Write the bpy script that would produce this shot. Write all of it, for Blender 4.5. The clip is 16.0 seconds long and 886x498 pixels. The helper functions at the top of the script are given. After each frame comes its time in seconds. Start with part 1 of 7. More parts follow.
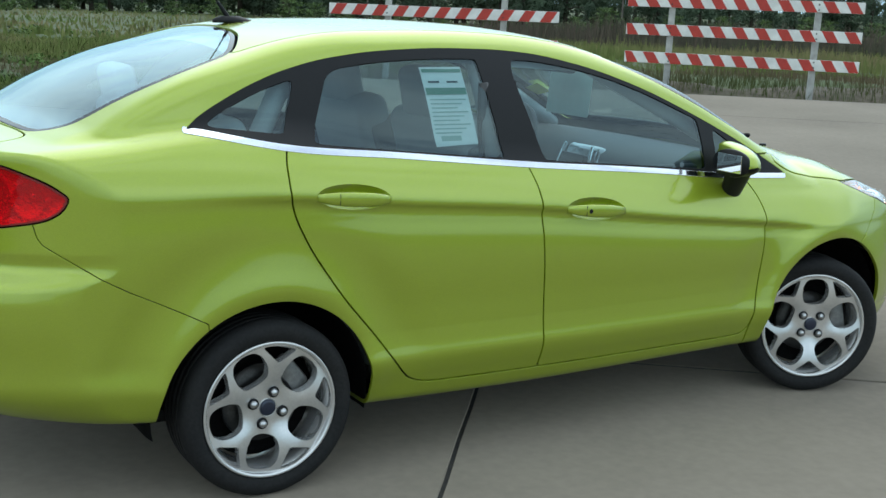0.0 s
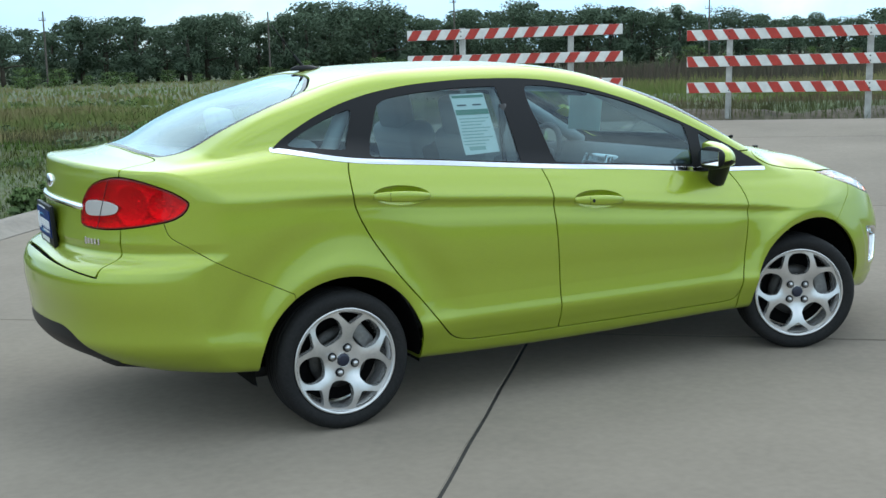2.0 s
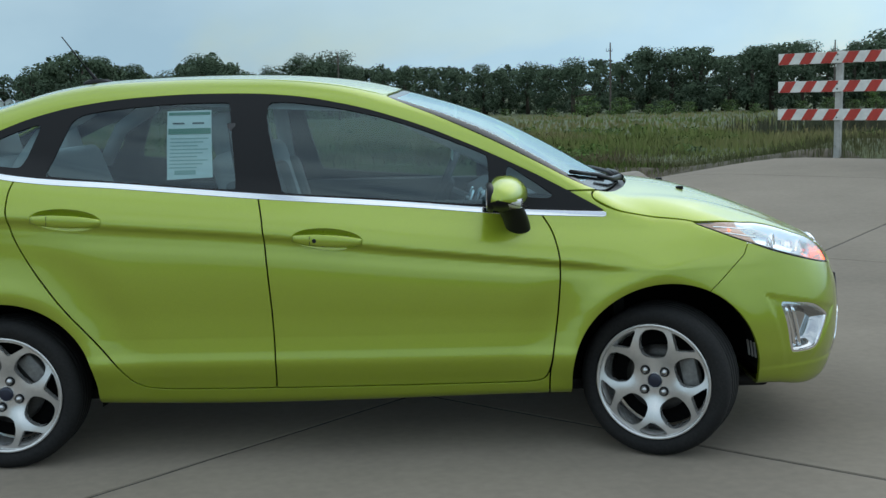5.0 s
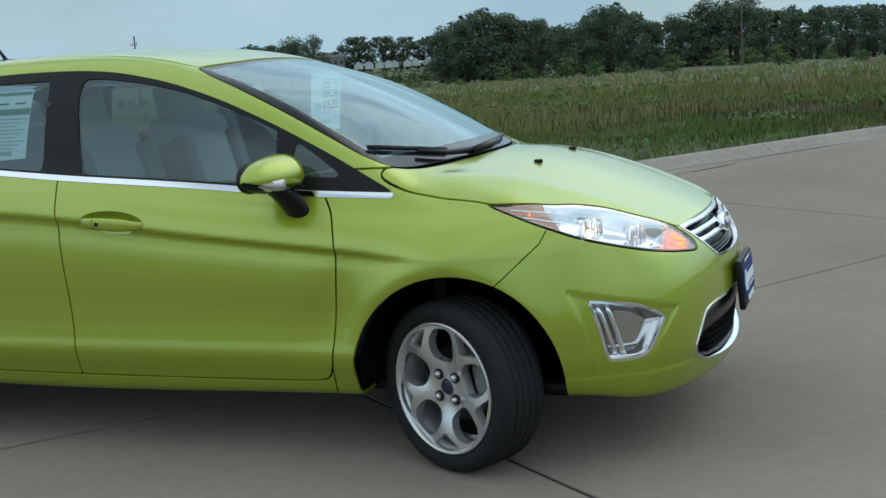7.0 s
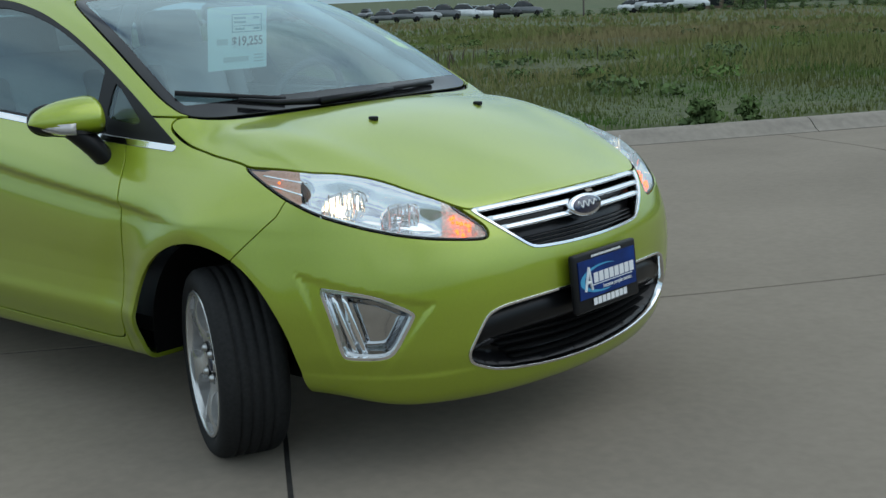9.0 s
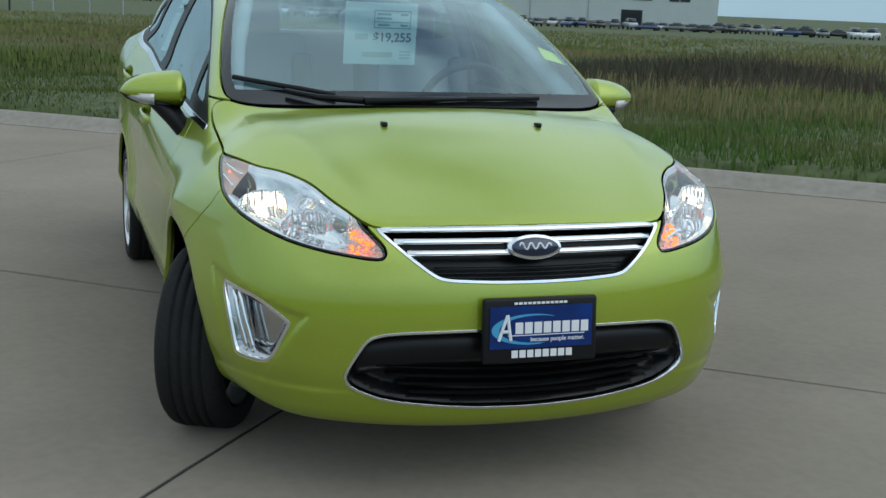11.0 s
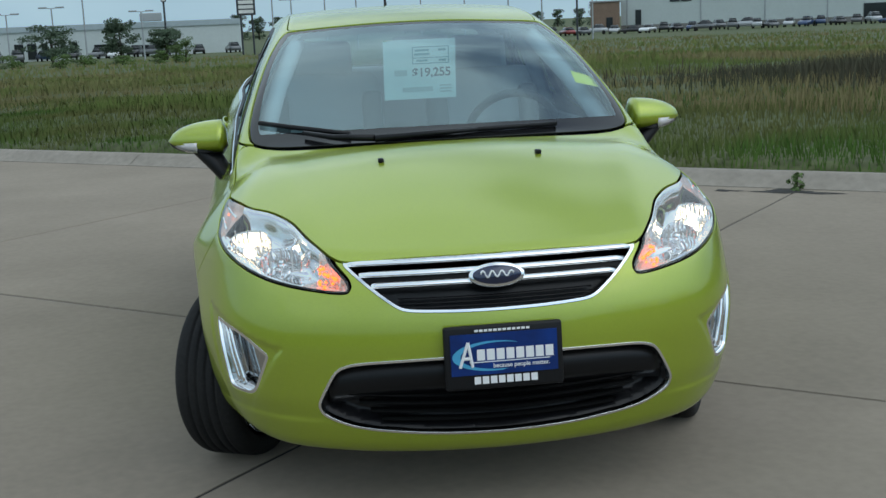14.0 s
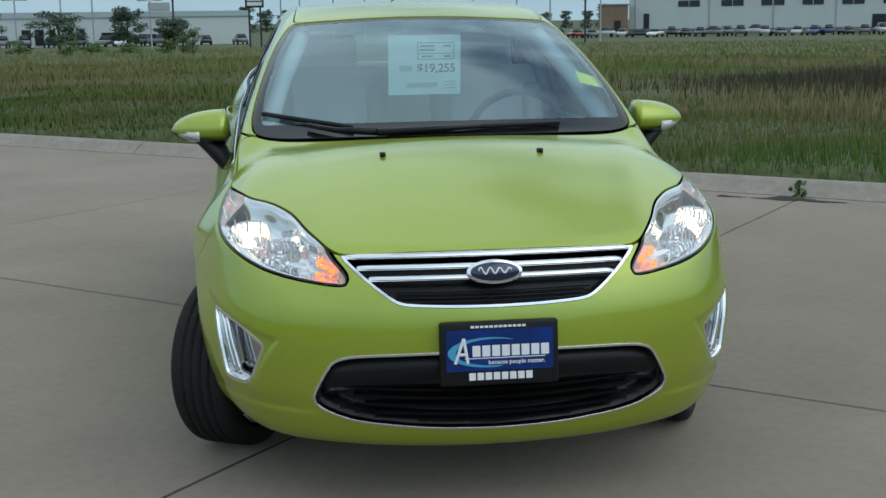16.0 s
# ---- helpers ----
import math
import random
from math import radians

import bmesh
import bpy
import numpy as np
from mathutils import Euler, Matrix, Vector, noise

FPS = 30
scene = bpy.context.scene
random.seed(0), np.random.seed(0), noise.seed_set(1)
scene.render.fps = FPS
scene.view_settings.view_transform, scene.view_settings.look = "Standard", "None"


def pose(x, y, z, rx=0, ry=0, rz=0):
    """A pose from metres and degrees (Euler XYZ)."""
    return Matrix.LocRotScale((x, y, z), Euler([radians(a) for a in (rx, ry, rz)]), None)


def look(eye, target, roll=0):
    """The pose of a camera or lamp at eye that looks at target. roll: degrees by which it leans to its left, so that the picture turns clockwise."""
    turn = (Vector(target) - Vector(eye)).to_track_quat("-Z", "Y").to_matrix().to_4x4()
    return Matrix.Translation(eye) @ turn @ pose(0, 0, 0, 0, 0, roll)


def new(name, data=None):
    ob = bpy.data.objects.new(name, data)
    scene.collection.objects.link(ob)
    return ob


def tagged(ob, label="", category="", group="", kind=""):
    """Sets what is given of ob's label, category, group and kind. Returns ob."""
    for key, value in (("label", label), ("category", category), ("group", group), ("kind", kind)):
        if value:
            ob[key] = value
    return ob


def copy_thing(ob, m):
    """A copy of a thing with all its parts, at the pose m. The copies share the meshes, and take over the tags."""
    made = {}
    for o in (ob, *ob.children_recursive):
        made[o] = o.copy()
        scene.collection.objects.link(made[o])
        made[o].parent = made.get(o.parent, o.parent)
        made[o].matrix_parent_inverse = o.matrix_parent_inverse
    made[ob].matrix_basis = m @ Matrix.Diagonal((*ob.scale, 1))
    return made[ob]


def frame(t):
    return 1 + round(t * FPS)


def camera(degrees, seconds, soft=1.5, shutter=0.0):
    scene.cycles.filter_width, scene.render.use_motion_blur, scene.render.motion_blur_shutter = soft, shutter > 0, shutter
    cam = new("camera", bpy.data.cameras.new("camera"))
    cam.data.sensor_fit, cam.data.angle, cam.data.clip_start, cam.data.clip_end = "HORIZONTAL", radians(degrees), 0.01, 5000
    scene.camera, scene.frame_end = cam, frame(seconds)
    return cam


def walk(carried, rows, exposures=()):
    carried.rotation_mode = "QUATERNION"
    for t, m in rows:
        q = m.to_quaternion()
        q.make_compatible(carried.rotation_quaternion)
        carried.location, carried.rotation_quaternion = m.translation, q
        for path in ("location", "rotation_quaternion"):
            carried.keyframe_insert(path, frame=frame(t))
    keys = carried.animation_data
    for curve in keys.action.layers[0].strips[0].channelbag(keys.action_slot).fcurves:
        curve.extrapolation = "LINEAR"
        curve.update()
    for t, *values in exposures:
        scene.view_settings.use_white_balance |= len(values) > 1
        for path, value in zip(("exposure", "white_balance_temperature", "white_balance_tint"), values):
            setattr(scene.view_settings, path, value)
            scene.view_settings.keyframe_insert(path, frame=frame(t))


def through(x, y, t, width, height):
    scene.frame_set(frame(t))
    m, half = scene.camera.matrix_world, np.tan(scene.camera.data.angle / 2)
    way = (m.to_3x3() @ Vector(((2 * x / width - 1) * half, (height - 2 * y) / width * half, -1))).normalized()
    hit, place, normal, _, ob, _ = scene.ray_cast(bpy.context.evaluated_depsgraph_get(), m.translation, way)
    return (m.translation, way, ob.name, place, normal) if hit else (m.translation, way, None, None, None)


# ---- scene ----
cam = camera(40.5, 16.0)
PATH = [
    (0, (-1.442, -4.137, 1.584), (-0.41, -2.473, 1.174), 2.3),
    (0.5, (-1.609, -4.565, 1.540), (-0.656, -2.85, 1.132), 1.8),
    (1, (-1.852, -4.985, 1.489), (-0.923, -3.26, 1.081), 0.4),
    (1.5, (-1.968, -5.164, 1.541), (-1.005, -3.448, 1.180), -0.0),
    (2, (-1.792, -5.259, 1.547), (-0.898, -3.499, 1.218), -1.5),
    (2.5, (-1.36, -5.35, 1.522), (-0.613, -3.528, 1.188), -1.0),
    (3, (-0.88, -5.301, 1.488), (-0.148, -3.471, 1.146), 0.2),
    (3.5, (-0.195, -5.408, 1.435), (0.279, -3.485, 1.163), 0.4),
    (4, (0.425, -5.372, 1.411), (0.707, -3.403, 1.208), -1.1),
    (4.5, (1.026, -5.34, 1.391), (1.2, -3.356, 1.178), 1.6),
    (5, (1.706, -5.245, 1.395), (1.69, -3.262, 1.138), -1.3),
    (5.2, (1.875, -5.161, 1.4), (1.826, -3.186, 1.092), 0.5),
    (6.25, (3.08, -4.79, 1.37), (2.67, -2.86, 1.065), -0.8),
    (7.3, (4.052, -4.173, 1.347), (3.271, -2.358, 1.04), -2.6),
    (7.5, (4.189, -4.019, 1.306), (3.396, -2.205, 1.02), -0.7),
    (8, (4.602, -3.632, 1.301), (3.708, -1.863, 1.035), -4.5),
    (8.5, (5.036, -3.284, 1.301), (3.939, -1.656, 0.922), -3.5),
    (9, (5.311, -2.9, 1.346), (4.0, -1.447, 0.935), -2.5),
    (9.2, (5.444, -2.733, 1.287), (4.004, -1.384, 0.96), -2.4),
    (10.25, (5.97, -1.84, 1.335), (4.24, -0.90, 0.975), -0.7),
    (11.3, (6.216, -1.034, 1.381), (4.325, -0.518, 0.986), 1.0),
    (11.5, (6.24, -0.908, 1.407), (4.33, -0.458, 1.019), -0.9),
    (12, (6.337, -0.704, 1.42), (4.406, -0.358, 1.034), -1.3),
    (12.5, (6.413, -0.596, 1.402), (4.466, -0.311, 1.045), -3.1),
    (13, (6.426, -0.562, 1.4), (4.476, -0.303, 1.039), -2.8),
    (13.5, (6.429, -0.559, 1.406), (4.481, -0.299, 1.036), -2.4),
    (14, (6.43, -0.538, 1.407), (4.48, -0.295, 1.035), -2.5),
    (14.5, (6.438, -0.543, 1.4), (4.484, -0.289, 1.053), -2.3),
    (15, (6.44, -0.537, 1.405), (4.489, -0.277, 1.052), -1.1),
    (15.5, (6.44, -0.533, 1.399), (4.489, -0.283, 1.036), -1.1),
    (16, (6.435, -0.532, 1.4), (4.485, -0.291, 1.025), -0.8),
]
EXPOSURES = [(0.0, -0.26, 6900, 10), (1.0, -0.15, 6840, 12), (2.0, -0.09, 6720, 12), (3.0, -0.38, 6700, 10), (4.0, -0.59, 6540, 9), (4.5, -0.67, 6760, 12), (5.0, -0.63, 6850, 12), (7.5, -0.67, 6900, 12), (9.0, -0.84, 6880, 12), (12.0, -0.79, 6840, 11), (16.0, -0.78, 6880, 12)]
walk(cam, [(t, look(eye, target, roll)) for t, eye, target, roll in PATH], exposures=EXPOSURES)
U = Vector((0.6293, 0.7771, 0.0))   # along the road
V = Vector((0.7771, -0.6293, 0.0))  # across it, away from the kerb

# ---- sky and sun ----
world = bpy.data.worlds.new("world")
scene.world = world
world.use_nodes = True
wn, wl = world.node_tree.nodes, world.node_tree.links
wn.clear()
SUN_UP, SUN_ROUND = radians(50), radians(45)
sky = wn.new("ShaderNodeTexSky")
sky.sky_type, sky.sun_disc, sky.sun_elevation, sky.sun_rotation = "NISHITA", False, SUN_UP, SUN_ROUND
sky.air_density, sky.dust_density, sky.ozone_density = 1.0, 0.6, 1.5
where = wn.new("ShaderNodeTexCoord")
stretch = wn.new("ShaderNodeMapping")
stretch.inputs["Scale"].default_value = (1.0, 1.0, 2.0)
puffs = wn.new("ShaderNodeTexNoise")
puffs.inputs["Scale"].default_value, puffs.inputs["Detail"].default_value, puffs.inputs["Roughness"].default_value, puffs.inputs["Distortion"].default_value = 2.6, 7.0, 0.55, 0.4
ramp = wn.new("ShaderNodeValToRGB")
ramp.color_ramp.elements[0].position, ramp.color_ramp.elements[1].position = 0.26, 0.52
shade = wn.new("ShaderNodeTexNoise")
shade.inputs["Scale"].default_value, shade.inputs["Detail"].default_value = 4.5, 5.0
grey = wn.new("ShaderNodeValToRGB")
grey.color_ramp.elements[0].position, grey.color_ramp.elements[1].position = 0.30, 0.72
grey.color_ramp.elements[0].color, grey.color_ramp.elements[1].color = (4.5, 6.1, 7.4, 1), (6.0, 7.6, 8.7, 1)
mix = wn.new("ShaderNodeMix")
mix.data_type = "RGBA"
bg, out = wn.new("ShaderNodeBackground"), wn.new("ShaderNodeOutputWorld")
bg.inputs["Strength"].default_value = 0.078
wl.new(where.outputs["Generated"], stretch.inputs["Vector"])
wl.new(stretch.outputs["Vector"], puffs.inputs["Vector"])
wl.new(stretch.outputs["Vector"], shade.inputs["Vector"])
wl.new(puffs.outputs["Fac"], ramp.inputs["Fac"])
wl.new(shade.outputs["Fac"], grey.inputs["Fac"])
wl.new(ramp.outputs["Color"], mix.inputs["Factor"])
wl.new(sky.outputs["Color"], mix.inputs["A"])
wl.new(grey.outputs["Color"], mix.inputs["B"])
parts = wn.new("ShaderNodeSeparateXYZ")
lift = wn.new("ShaderNodeMapRange")
lift.inputs["From Min"].default_value, lift.inputs["From Max"].default_value, lift.inputs["To Min"].default_value, lift.inputs["To Max"].default_value = 0.06, 0.40, 1.72, 3.1
lift.interpolation_type = "SMOOTHSTEP"
times = wn.new("ShaderNodeVectorMath")
times.operation = "SCALE"
wl.new(where.outputs["Generated"], parts.inputs["Vector"])
wl.new(parts.outputs["Z"], lift.inputs["Value"])
tone = wn.new("ShaderNodeValToRGB")
tone.color_ramp.elements[0].position, tone.color_ramp.elements[1].position = 0.02, 0.45
tone.color_ramp.elements[0].color, tone.color_ramp.elements[1].color = (0.84, 1.0, 1.06, 1), (1.02, 1.0, 0.99, 1)
toned = wn.new("ShaderNodeVectorMath")
toned.operation = "MULTIPLY"
wl.new(parts.outputs["Z"], tone.inputs["Fac"])
wl.new(mix.outputs["Result"], toned.inputs[0])
wl.new(tone.outputs["Color"], toned.inputs[1])
wl.new(toned.outputs["Vector"], times.inputs[0])
# the clouds are thinner towards the sun
side = wn.new("ShaderNodeVectorMath")
side.operation = "DOT_PRODUCT"
side.inputs[1].default_value = (0.62, 0.62, 0.48)
near_sun = wn.new("ShaderNodeMapRange")
near_sun.inputs["From Min"].default_value, near_sun.inputs["From Max"].default_value, near_sun.inputs["To Min"].default_value, near_sun.inputs["To Max"].default_value = 0.45, 1.0, 1.0, 1.4
near_sun.interpolation_type = "SMOOTHSTEP"
both_ways = wn.new("ShaderNodeMath")
both_ways.operation = "MULTIPLY"
wl.new(where.outputs["Generated"], side.inputs[0])
wl.new(side.outputs["Value"], near_sun.inputs["Value"])
wl.new(lift.outputs["Result"], both_ways.inputs[0])
wl.new(near_sun.outputs["Result"], both_ways.inputs[1])
wl.new(both_ways.outputs["Value"], times.inputs["Scale"])
wl.new(times.outputs["Vector"], bg.inputs["Color"])
wl.new(bg.outputs["Background"], out.inputs["Surface"])
sun = new("sun", bpy.data.lights.new("sun", "SUN"))
sun.data.energy, sun.data.angle, sun.data.color = 0.6, radians(60), (1.0, 0.96, 0.88)
sun.matrix_world = pose(0, 0, 20, 90 - math.degrees(SUN_UP), 0, 180 - math.degrees(SUN_ROUND))


# ---- materials ----
def material(name, color, rough=0.5, metal=0.0, grain=0.0, scale=30.0, stain=0.0, stain_scale=2.0, bump=0.0, coat=0.0, spec=0.5, other=None, detail=6.0):
    """Colour broken up at two scales, with relief."""
    m = bpy.data.materials.new(name)
    m.use_nodes = True
    n, l = m.node_tree.nodes, m.node_tree.links
    b = n["Principled BSDF"]
    b.inputs["Base Color"].default_value = (*color, 1)
    b.inputs["Roughness"].default_value, b.inputs["Metallic"].default_value = rough, metal
    b.inputs["Specular IOR Level"].default_value = spec
    b.inputs["Coat Weight"].default_value, b.inputs["Coat Roughness"].default_value = coat, 0.03
    if grain or stain or bump:
        c = n.new("ShaderNodeTexCoord")
        fine = n.new("ShaderNodeTexNoise")
        fine.inputs["Scale"].default_value, fine.inputs["Detail"].default_value = scale, detail
        wide = n.new("ShaderNodeTexNoise")
        wide.inputs["Scale"].default_value, wide.inputs["Detail"].default_value, wide.inputs["Roughness"].default_value = stain_scale, 6.0, 0.6
        for t in (fine, wide):
            l.new(c.outputs["Object"], t.inputs["Vector"])
        a = n.new("ShaderNodeMapRange")
        a.inputs["From Min"].default_value, a.inputs["From Max"].default_value = 0.3, 0.7
        a.inputs["To Min"].default_value, a.inputs["To Max"].default_value = 1 - grain, 1 + grain
        l.new(fine.outputs["Fac"], a.inputs["Value"])
        s = n.new("ShaderNodeMapRange")
        s.inputs["From Min"].default_value, s.inputs["From Max"].default_value = 0.3, 0.7
        s.inputs["To Min"].default_value, s.inputs["To Max"].default_value = 0.0, 1.0
        l.new(wide.outputs["Fac"], s.inputs["Value"])
        two = n.new("ShaderNodeMix")
        two.data_type = "RGBA"
        two.inputs["A"].default_value = (*color, 1)
        two.inputs["B"].default_value = (*(other or tuple(v * (1 - stain) for v in color)), 1)
        l.new(s.outputs["Result"], two.inputs["Factor"])
        mul = n.new("ShaderNodeVectorMath")
        mul.operation = "SCALE"
        l.new(two.outputs["Result"], mul.inputs[0])
        l.new(a.outputs["Result"], mul.inputs["Scale"])
        l.new(mul.outputs["Vector"], b.inputs["Base Color"])
        if bump:
            bp = n.new("ShaderNodeBump")
            bp.inputs["Strength"].default_value, bp.inputs["Distance"].default_value = bump, 0.01
            l.new(fine.outputs["Fac"], bp.inputs["Height"])
            l.new(bp.outputs["Normal"], b.inputs["Normal"])
    return m


def glassy(name, tint, rough=0.0, ior=1.52, coat=(1, 1, 1)):
    """Clear sheet: mostly see-through, mirror-like at a slant; coat tints its reflections."""
    m = bpy.data.materials.new(name)
    m.use_nodes = True
    n, l = m.node_tree.nodes, m.node_tree.links
    n.remove(n["Principled BSDF"])
    t, g, f, x = n.new("ShaderNodeBsdfTransparent"), n.new("ShaderNodeBsdfGlossy"), n.new("ShaderNodeLayerWeight"), n.new("ShaderNodeMixShader")
    f.inputs["Blend"].default_value = 0.5
    rise5, gain = n.new("ShaderNodeMath"), n.new("ShaderNodeMath")
    rise5.operation, gain.operation = "POWER", "MULTIPLY_ADD"
    low = ((ior - 1) / (ior + 1)) ** 2
    rise5.inputs[1].default_value, gain.inputs[1].default_value, gain.inputs[2].default_value = 4.0, 1 - low, low
    l.new(f.outputs["Facing"], rise5.inputs[0])
    l.new(rise5.outputs["Value"], gain.inputs[0])
    t.inputs["Color"].default_value = (*tint, 1)
    g.inputs["Roughness"].default_value = rough
    g.inputs["Color"].default_value = (*coat, 1)
    l.new(gain.outputs["Value"], x.inputs["Fac"])
    l.new(t.outputs["BSDF"], x.inputs[1])
    l.new(g.outputs["BSDF"], x.inputs[2])
    l.new(x.outputs["Shader"], n["Material Output"].inputs["Surface"])
    return m


def glowing(name, color, power):
    m = material(name, color, 0.3)
    b = m.node_tree.nodes["Principled BSDF"]
    b.inputs["Emission Color"].default_value, b.inputs["Emission Strength"].default_value = (*color, 1), power
    return m


def car_paint():
    m = bpy.data.materials.new("lime_paint")
    m.use_nodes = True
    n, l = m.node_tree.nodes, m.node_tree.links
    b = n["Principled BSDF"]
    c = n.new("ShaderNodeTexCoord")
    flake = n.new("ShaderNodeTexVoronoi")
    flake.inputs["Scale"].default_value = 900.0
    l.new(c.outputs["Object"], flake.inputs["Vector"])
    mx = n.new("ShaderNodeMix")
    mx.data_type = "RGBA"
    mx.inputs["A"].default_value, mx.inputs["B"].default_value = (0.292, 0.380, 0.017, 1), (0.388, 0.474, 0.030, 1)
    l.new(flake.outputs["Color"], mx.inputs["Factor"])
    l.new(mx.outputs["Result"], b.inputs["Base Color"])
    b.inputs["Metallic"].default_value, b.inputs["Roughness"].default_value = 0.52, 0.38
    b.inputs["Coat Weight"].default_value, b.inputs["Coat Roughness"].default_value, b.inputs["Coat IOR"].default_value = 1.0, 0.11, 1.68
    return m


def fluted(name):
    """Bright reflector metal pressed into fine upright flutes."""
    m = material(name, (0.92, 0.92, 0.92), 0.12, 0.9)
    n, l = m.node_tree.nodes, m.node_tree.links
    c, turn, w, bp = n.new("ShaderNodeTexCoord"), n.new("ShaderNodeMapping"), n.new("ShaderNodeTexWave"), n.new("ShaderNodeBump")
    turn.inputs["Rotation"].default_value = (0, 0, radians(35))
    w.wave_type, w.bands_direction = "BANDS", "Y"
    w.inputs["Scale"].default_value, w.inputs["Distortion"].default_value, w.inputs["Detail"].default_value, w.inputs["Detail Scale"].default_value = 28.0, 1.2, 2.0, 2.0
    bp.inputs["Strength"].default_value, bp.inputs["Distance"].default_value = 0.45, 0.005
    l.new(c.outputs["Object"], turn.inputs["Vector"])
    l.new(turn.outputs["Vector"], w.inputs["Vector"])
    l.new(w.outputs["Fac"], bp.inputs["Height"])
    l.new(bp.outputs["Normal"], n["Principled BSDF"].inputs["Normal"])
    return m


PAINT = car_paint()
TRIM = material("black_trim", (0.010, 0.010, 0.011), 0.42, grain=0.15, scale=220, bump=0.04, spec=0.22)
LINER = material("arch_liner", (0.005, 0.005, 0.005), 0.95, grain=0.2, scale=60, bump=0.1, spec=0.1)
BLACK_GLOSS = material("gloss_black", (0.007, 0.007, 0.008), 0.30, grain=0.1, scale=90, spec=0.25)
FRIT = material("black_frit", (0.010, 0.010, 0.011), 0.12, grain=0.05, scale=40)
BOWL = material("smooth_reflector", (0.86, 0.87, 0.88), 0.07, 1.0, grain=0.03, scale=9, bump=1.0, detail=0.0)
CHROME = material("chrome", (0.86, 0.87, 0.88), 0.09, 1.0, grain=0.03, scale=40)
BEZEL = material("bezel_silver", (0.52, 0.53, 0.54), 0.10, 1.0, grain=0.04, scale=40)
SILVER = material("satin_silver", (0.46, 0.47, 0.48), 0.22, 1.0, grain=0.05, scale=40)
MIRRORED = fluted("reflector_chrome")
STEEL = material("bright_steel", (0.55, 0.55, 0.55), 0.3, 1.0, grain=0.1, scale=80)
CAST_IRON = material("cast_caliper", (0.20, 0.20, 0.195), 0.45, 0.5, grain=0.2, scale=60, bump=0.2)
STEEL_DARK = material("brake_steel", (0.075, 0.073, 0.07), 0.5, 1.0, grain=0.15, scale=120)
ALLOY = material("painted_alloy", (0.72, 0.71, 0.70), 0.27, 0.72, grain=0.06, scale=150, stain=0.12, stain_scale=9, coat=0.5)
RUBBER = material("tyre_rubber", (0.012, 0.012, 0.0125), 0.8, grain=0.25, scale=90, stain=0.0, stain_scale=5, other=(0.017, 0.0165, 0.016), bump=0.08, spec=0.3)
CLOTH = material("light_cloth", (0.52, 0.535, 0.53), 0.95, grain=0.12, scale=260, stain=0.1, bump=0.12)
CLOTH_DARK = material("grey_cloth", (0.24, 0.24, 0.235), 0.95, grain=0.12, scale=260, bump=0.12)
DASH = material("dash_plastic", (0.045, 0.046, 0.048), 0.55, grain=0.15, scale=300, bump=0.06)
# the last colour tints the reflections, in place of a bluer sky
GLASS = glassy("window_glass", (0.50, 0.64, 0.66), 0.0, 1.75, (0.82, 0.97, 1.0))
SCREEN_GLASS = glassy("screen_glass", (0.66, 0.84, 0.88), 0.0, 2.4, (0.80, 0.97, 1.0))
LENS = glassy("clear_lens", (0.95, 0.96, 0.96), 0.0, 1.5)
LENS_RIB = material("clear_rib", (0.85, 0.86, 0.86), 0.1, 0.6)
RED_LENS = glassy("red_lens", (0.93, 0.055, 0.10), 0.0, 1.5)
RED_FLOOR = material("lamp_housing", (0.80, 0.42, 0.42), 0.22, 0.75, grain=0.10, scale=120, bump=0.3)
RED_DARK = material("dark_red_lens", (0.17, 0.004, 0.005), 0.2, coat=1.0)
WHITE_LENS = material("white_lens", (0.62, 0.58, 0.57), 0.12, 0.2, grain=0.03, scale=120, coat=1.0)
AMBER_DARK = material("amber_marker", (0.60, 0.34, 0.23), 0.3, 0.1, grain=0.2, scale=200, coat=1.0)
AMBER_LIT = glowing("amber_lit", (1.0, 0.14, 0.01), 5.0)
BULB = glowing("bulb_lit", (1.0, 0.80, 0.50), 18.0)
# silver reflector; the signal bulb's amber reflections are put into its tint
GLOW_TINT_BOWL = material("glow_tinted_reflector", (0.90, 0.79, 0.72), 0.12, 0.95, grain=0.15, scale=160, bump=1.0, detail=2.0)
MIRROR_GLASS = material("mirror_glass", (0.9, 0.9, 0.9), 0.02, 1.0)
BADGE_BLUE = material("badge_blue", (0.008, 0.016, 0.055), 0.2, 0.2, coat=1.0)
CAP_BLUE = material("cap_blue", (0.012, 0.018, 0.04), 0.3, 0.2, coat=0.5)
PLATE_BLUE = material("plate_blue", (0.003, 0.045, 0.25), 0.5, stain_scale=6, other=(0.004, 0.016, 0.085), grain=0.05, scale=20, spec=0.2)
SWOOSH = material("pale_blue_ink", (0.05, 0.34, 0.56), 0.4)
WHITE_PAINT = material("white_print", (0.80, 0.80, 0.80), 0.5)
PAPER = material("white_paper", (0.84, 0.89, 0.85), 0.8, grain=0.03, scale=30)
PAPER_GREEN = material("pale_green_card", (0.62, 0.80, 0.72), 0.8, grain=0.03, scale=30)
INK_GREEN = material("green_ink", (0.06, 0.26, 0.17), 0.7)
INK_TEAL = material("teal_ink", (0.10, 0.32, 0.30), 0.7)
INK_PALE = material("pale_ink", (0.38, 0.52, 0.46), 0.7)
INK_DARK = material("dark_ink", (0.03, 0.05, 0.05), 0.7)
TAG_YELLOW = material("yellow_tag", (0.85, 0.82, 0.10), 0.7)
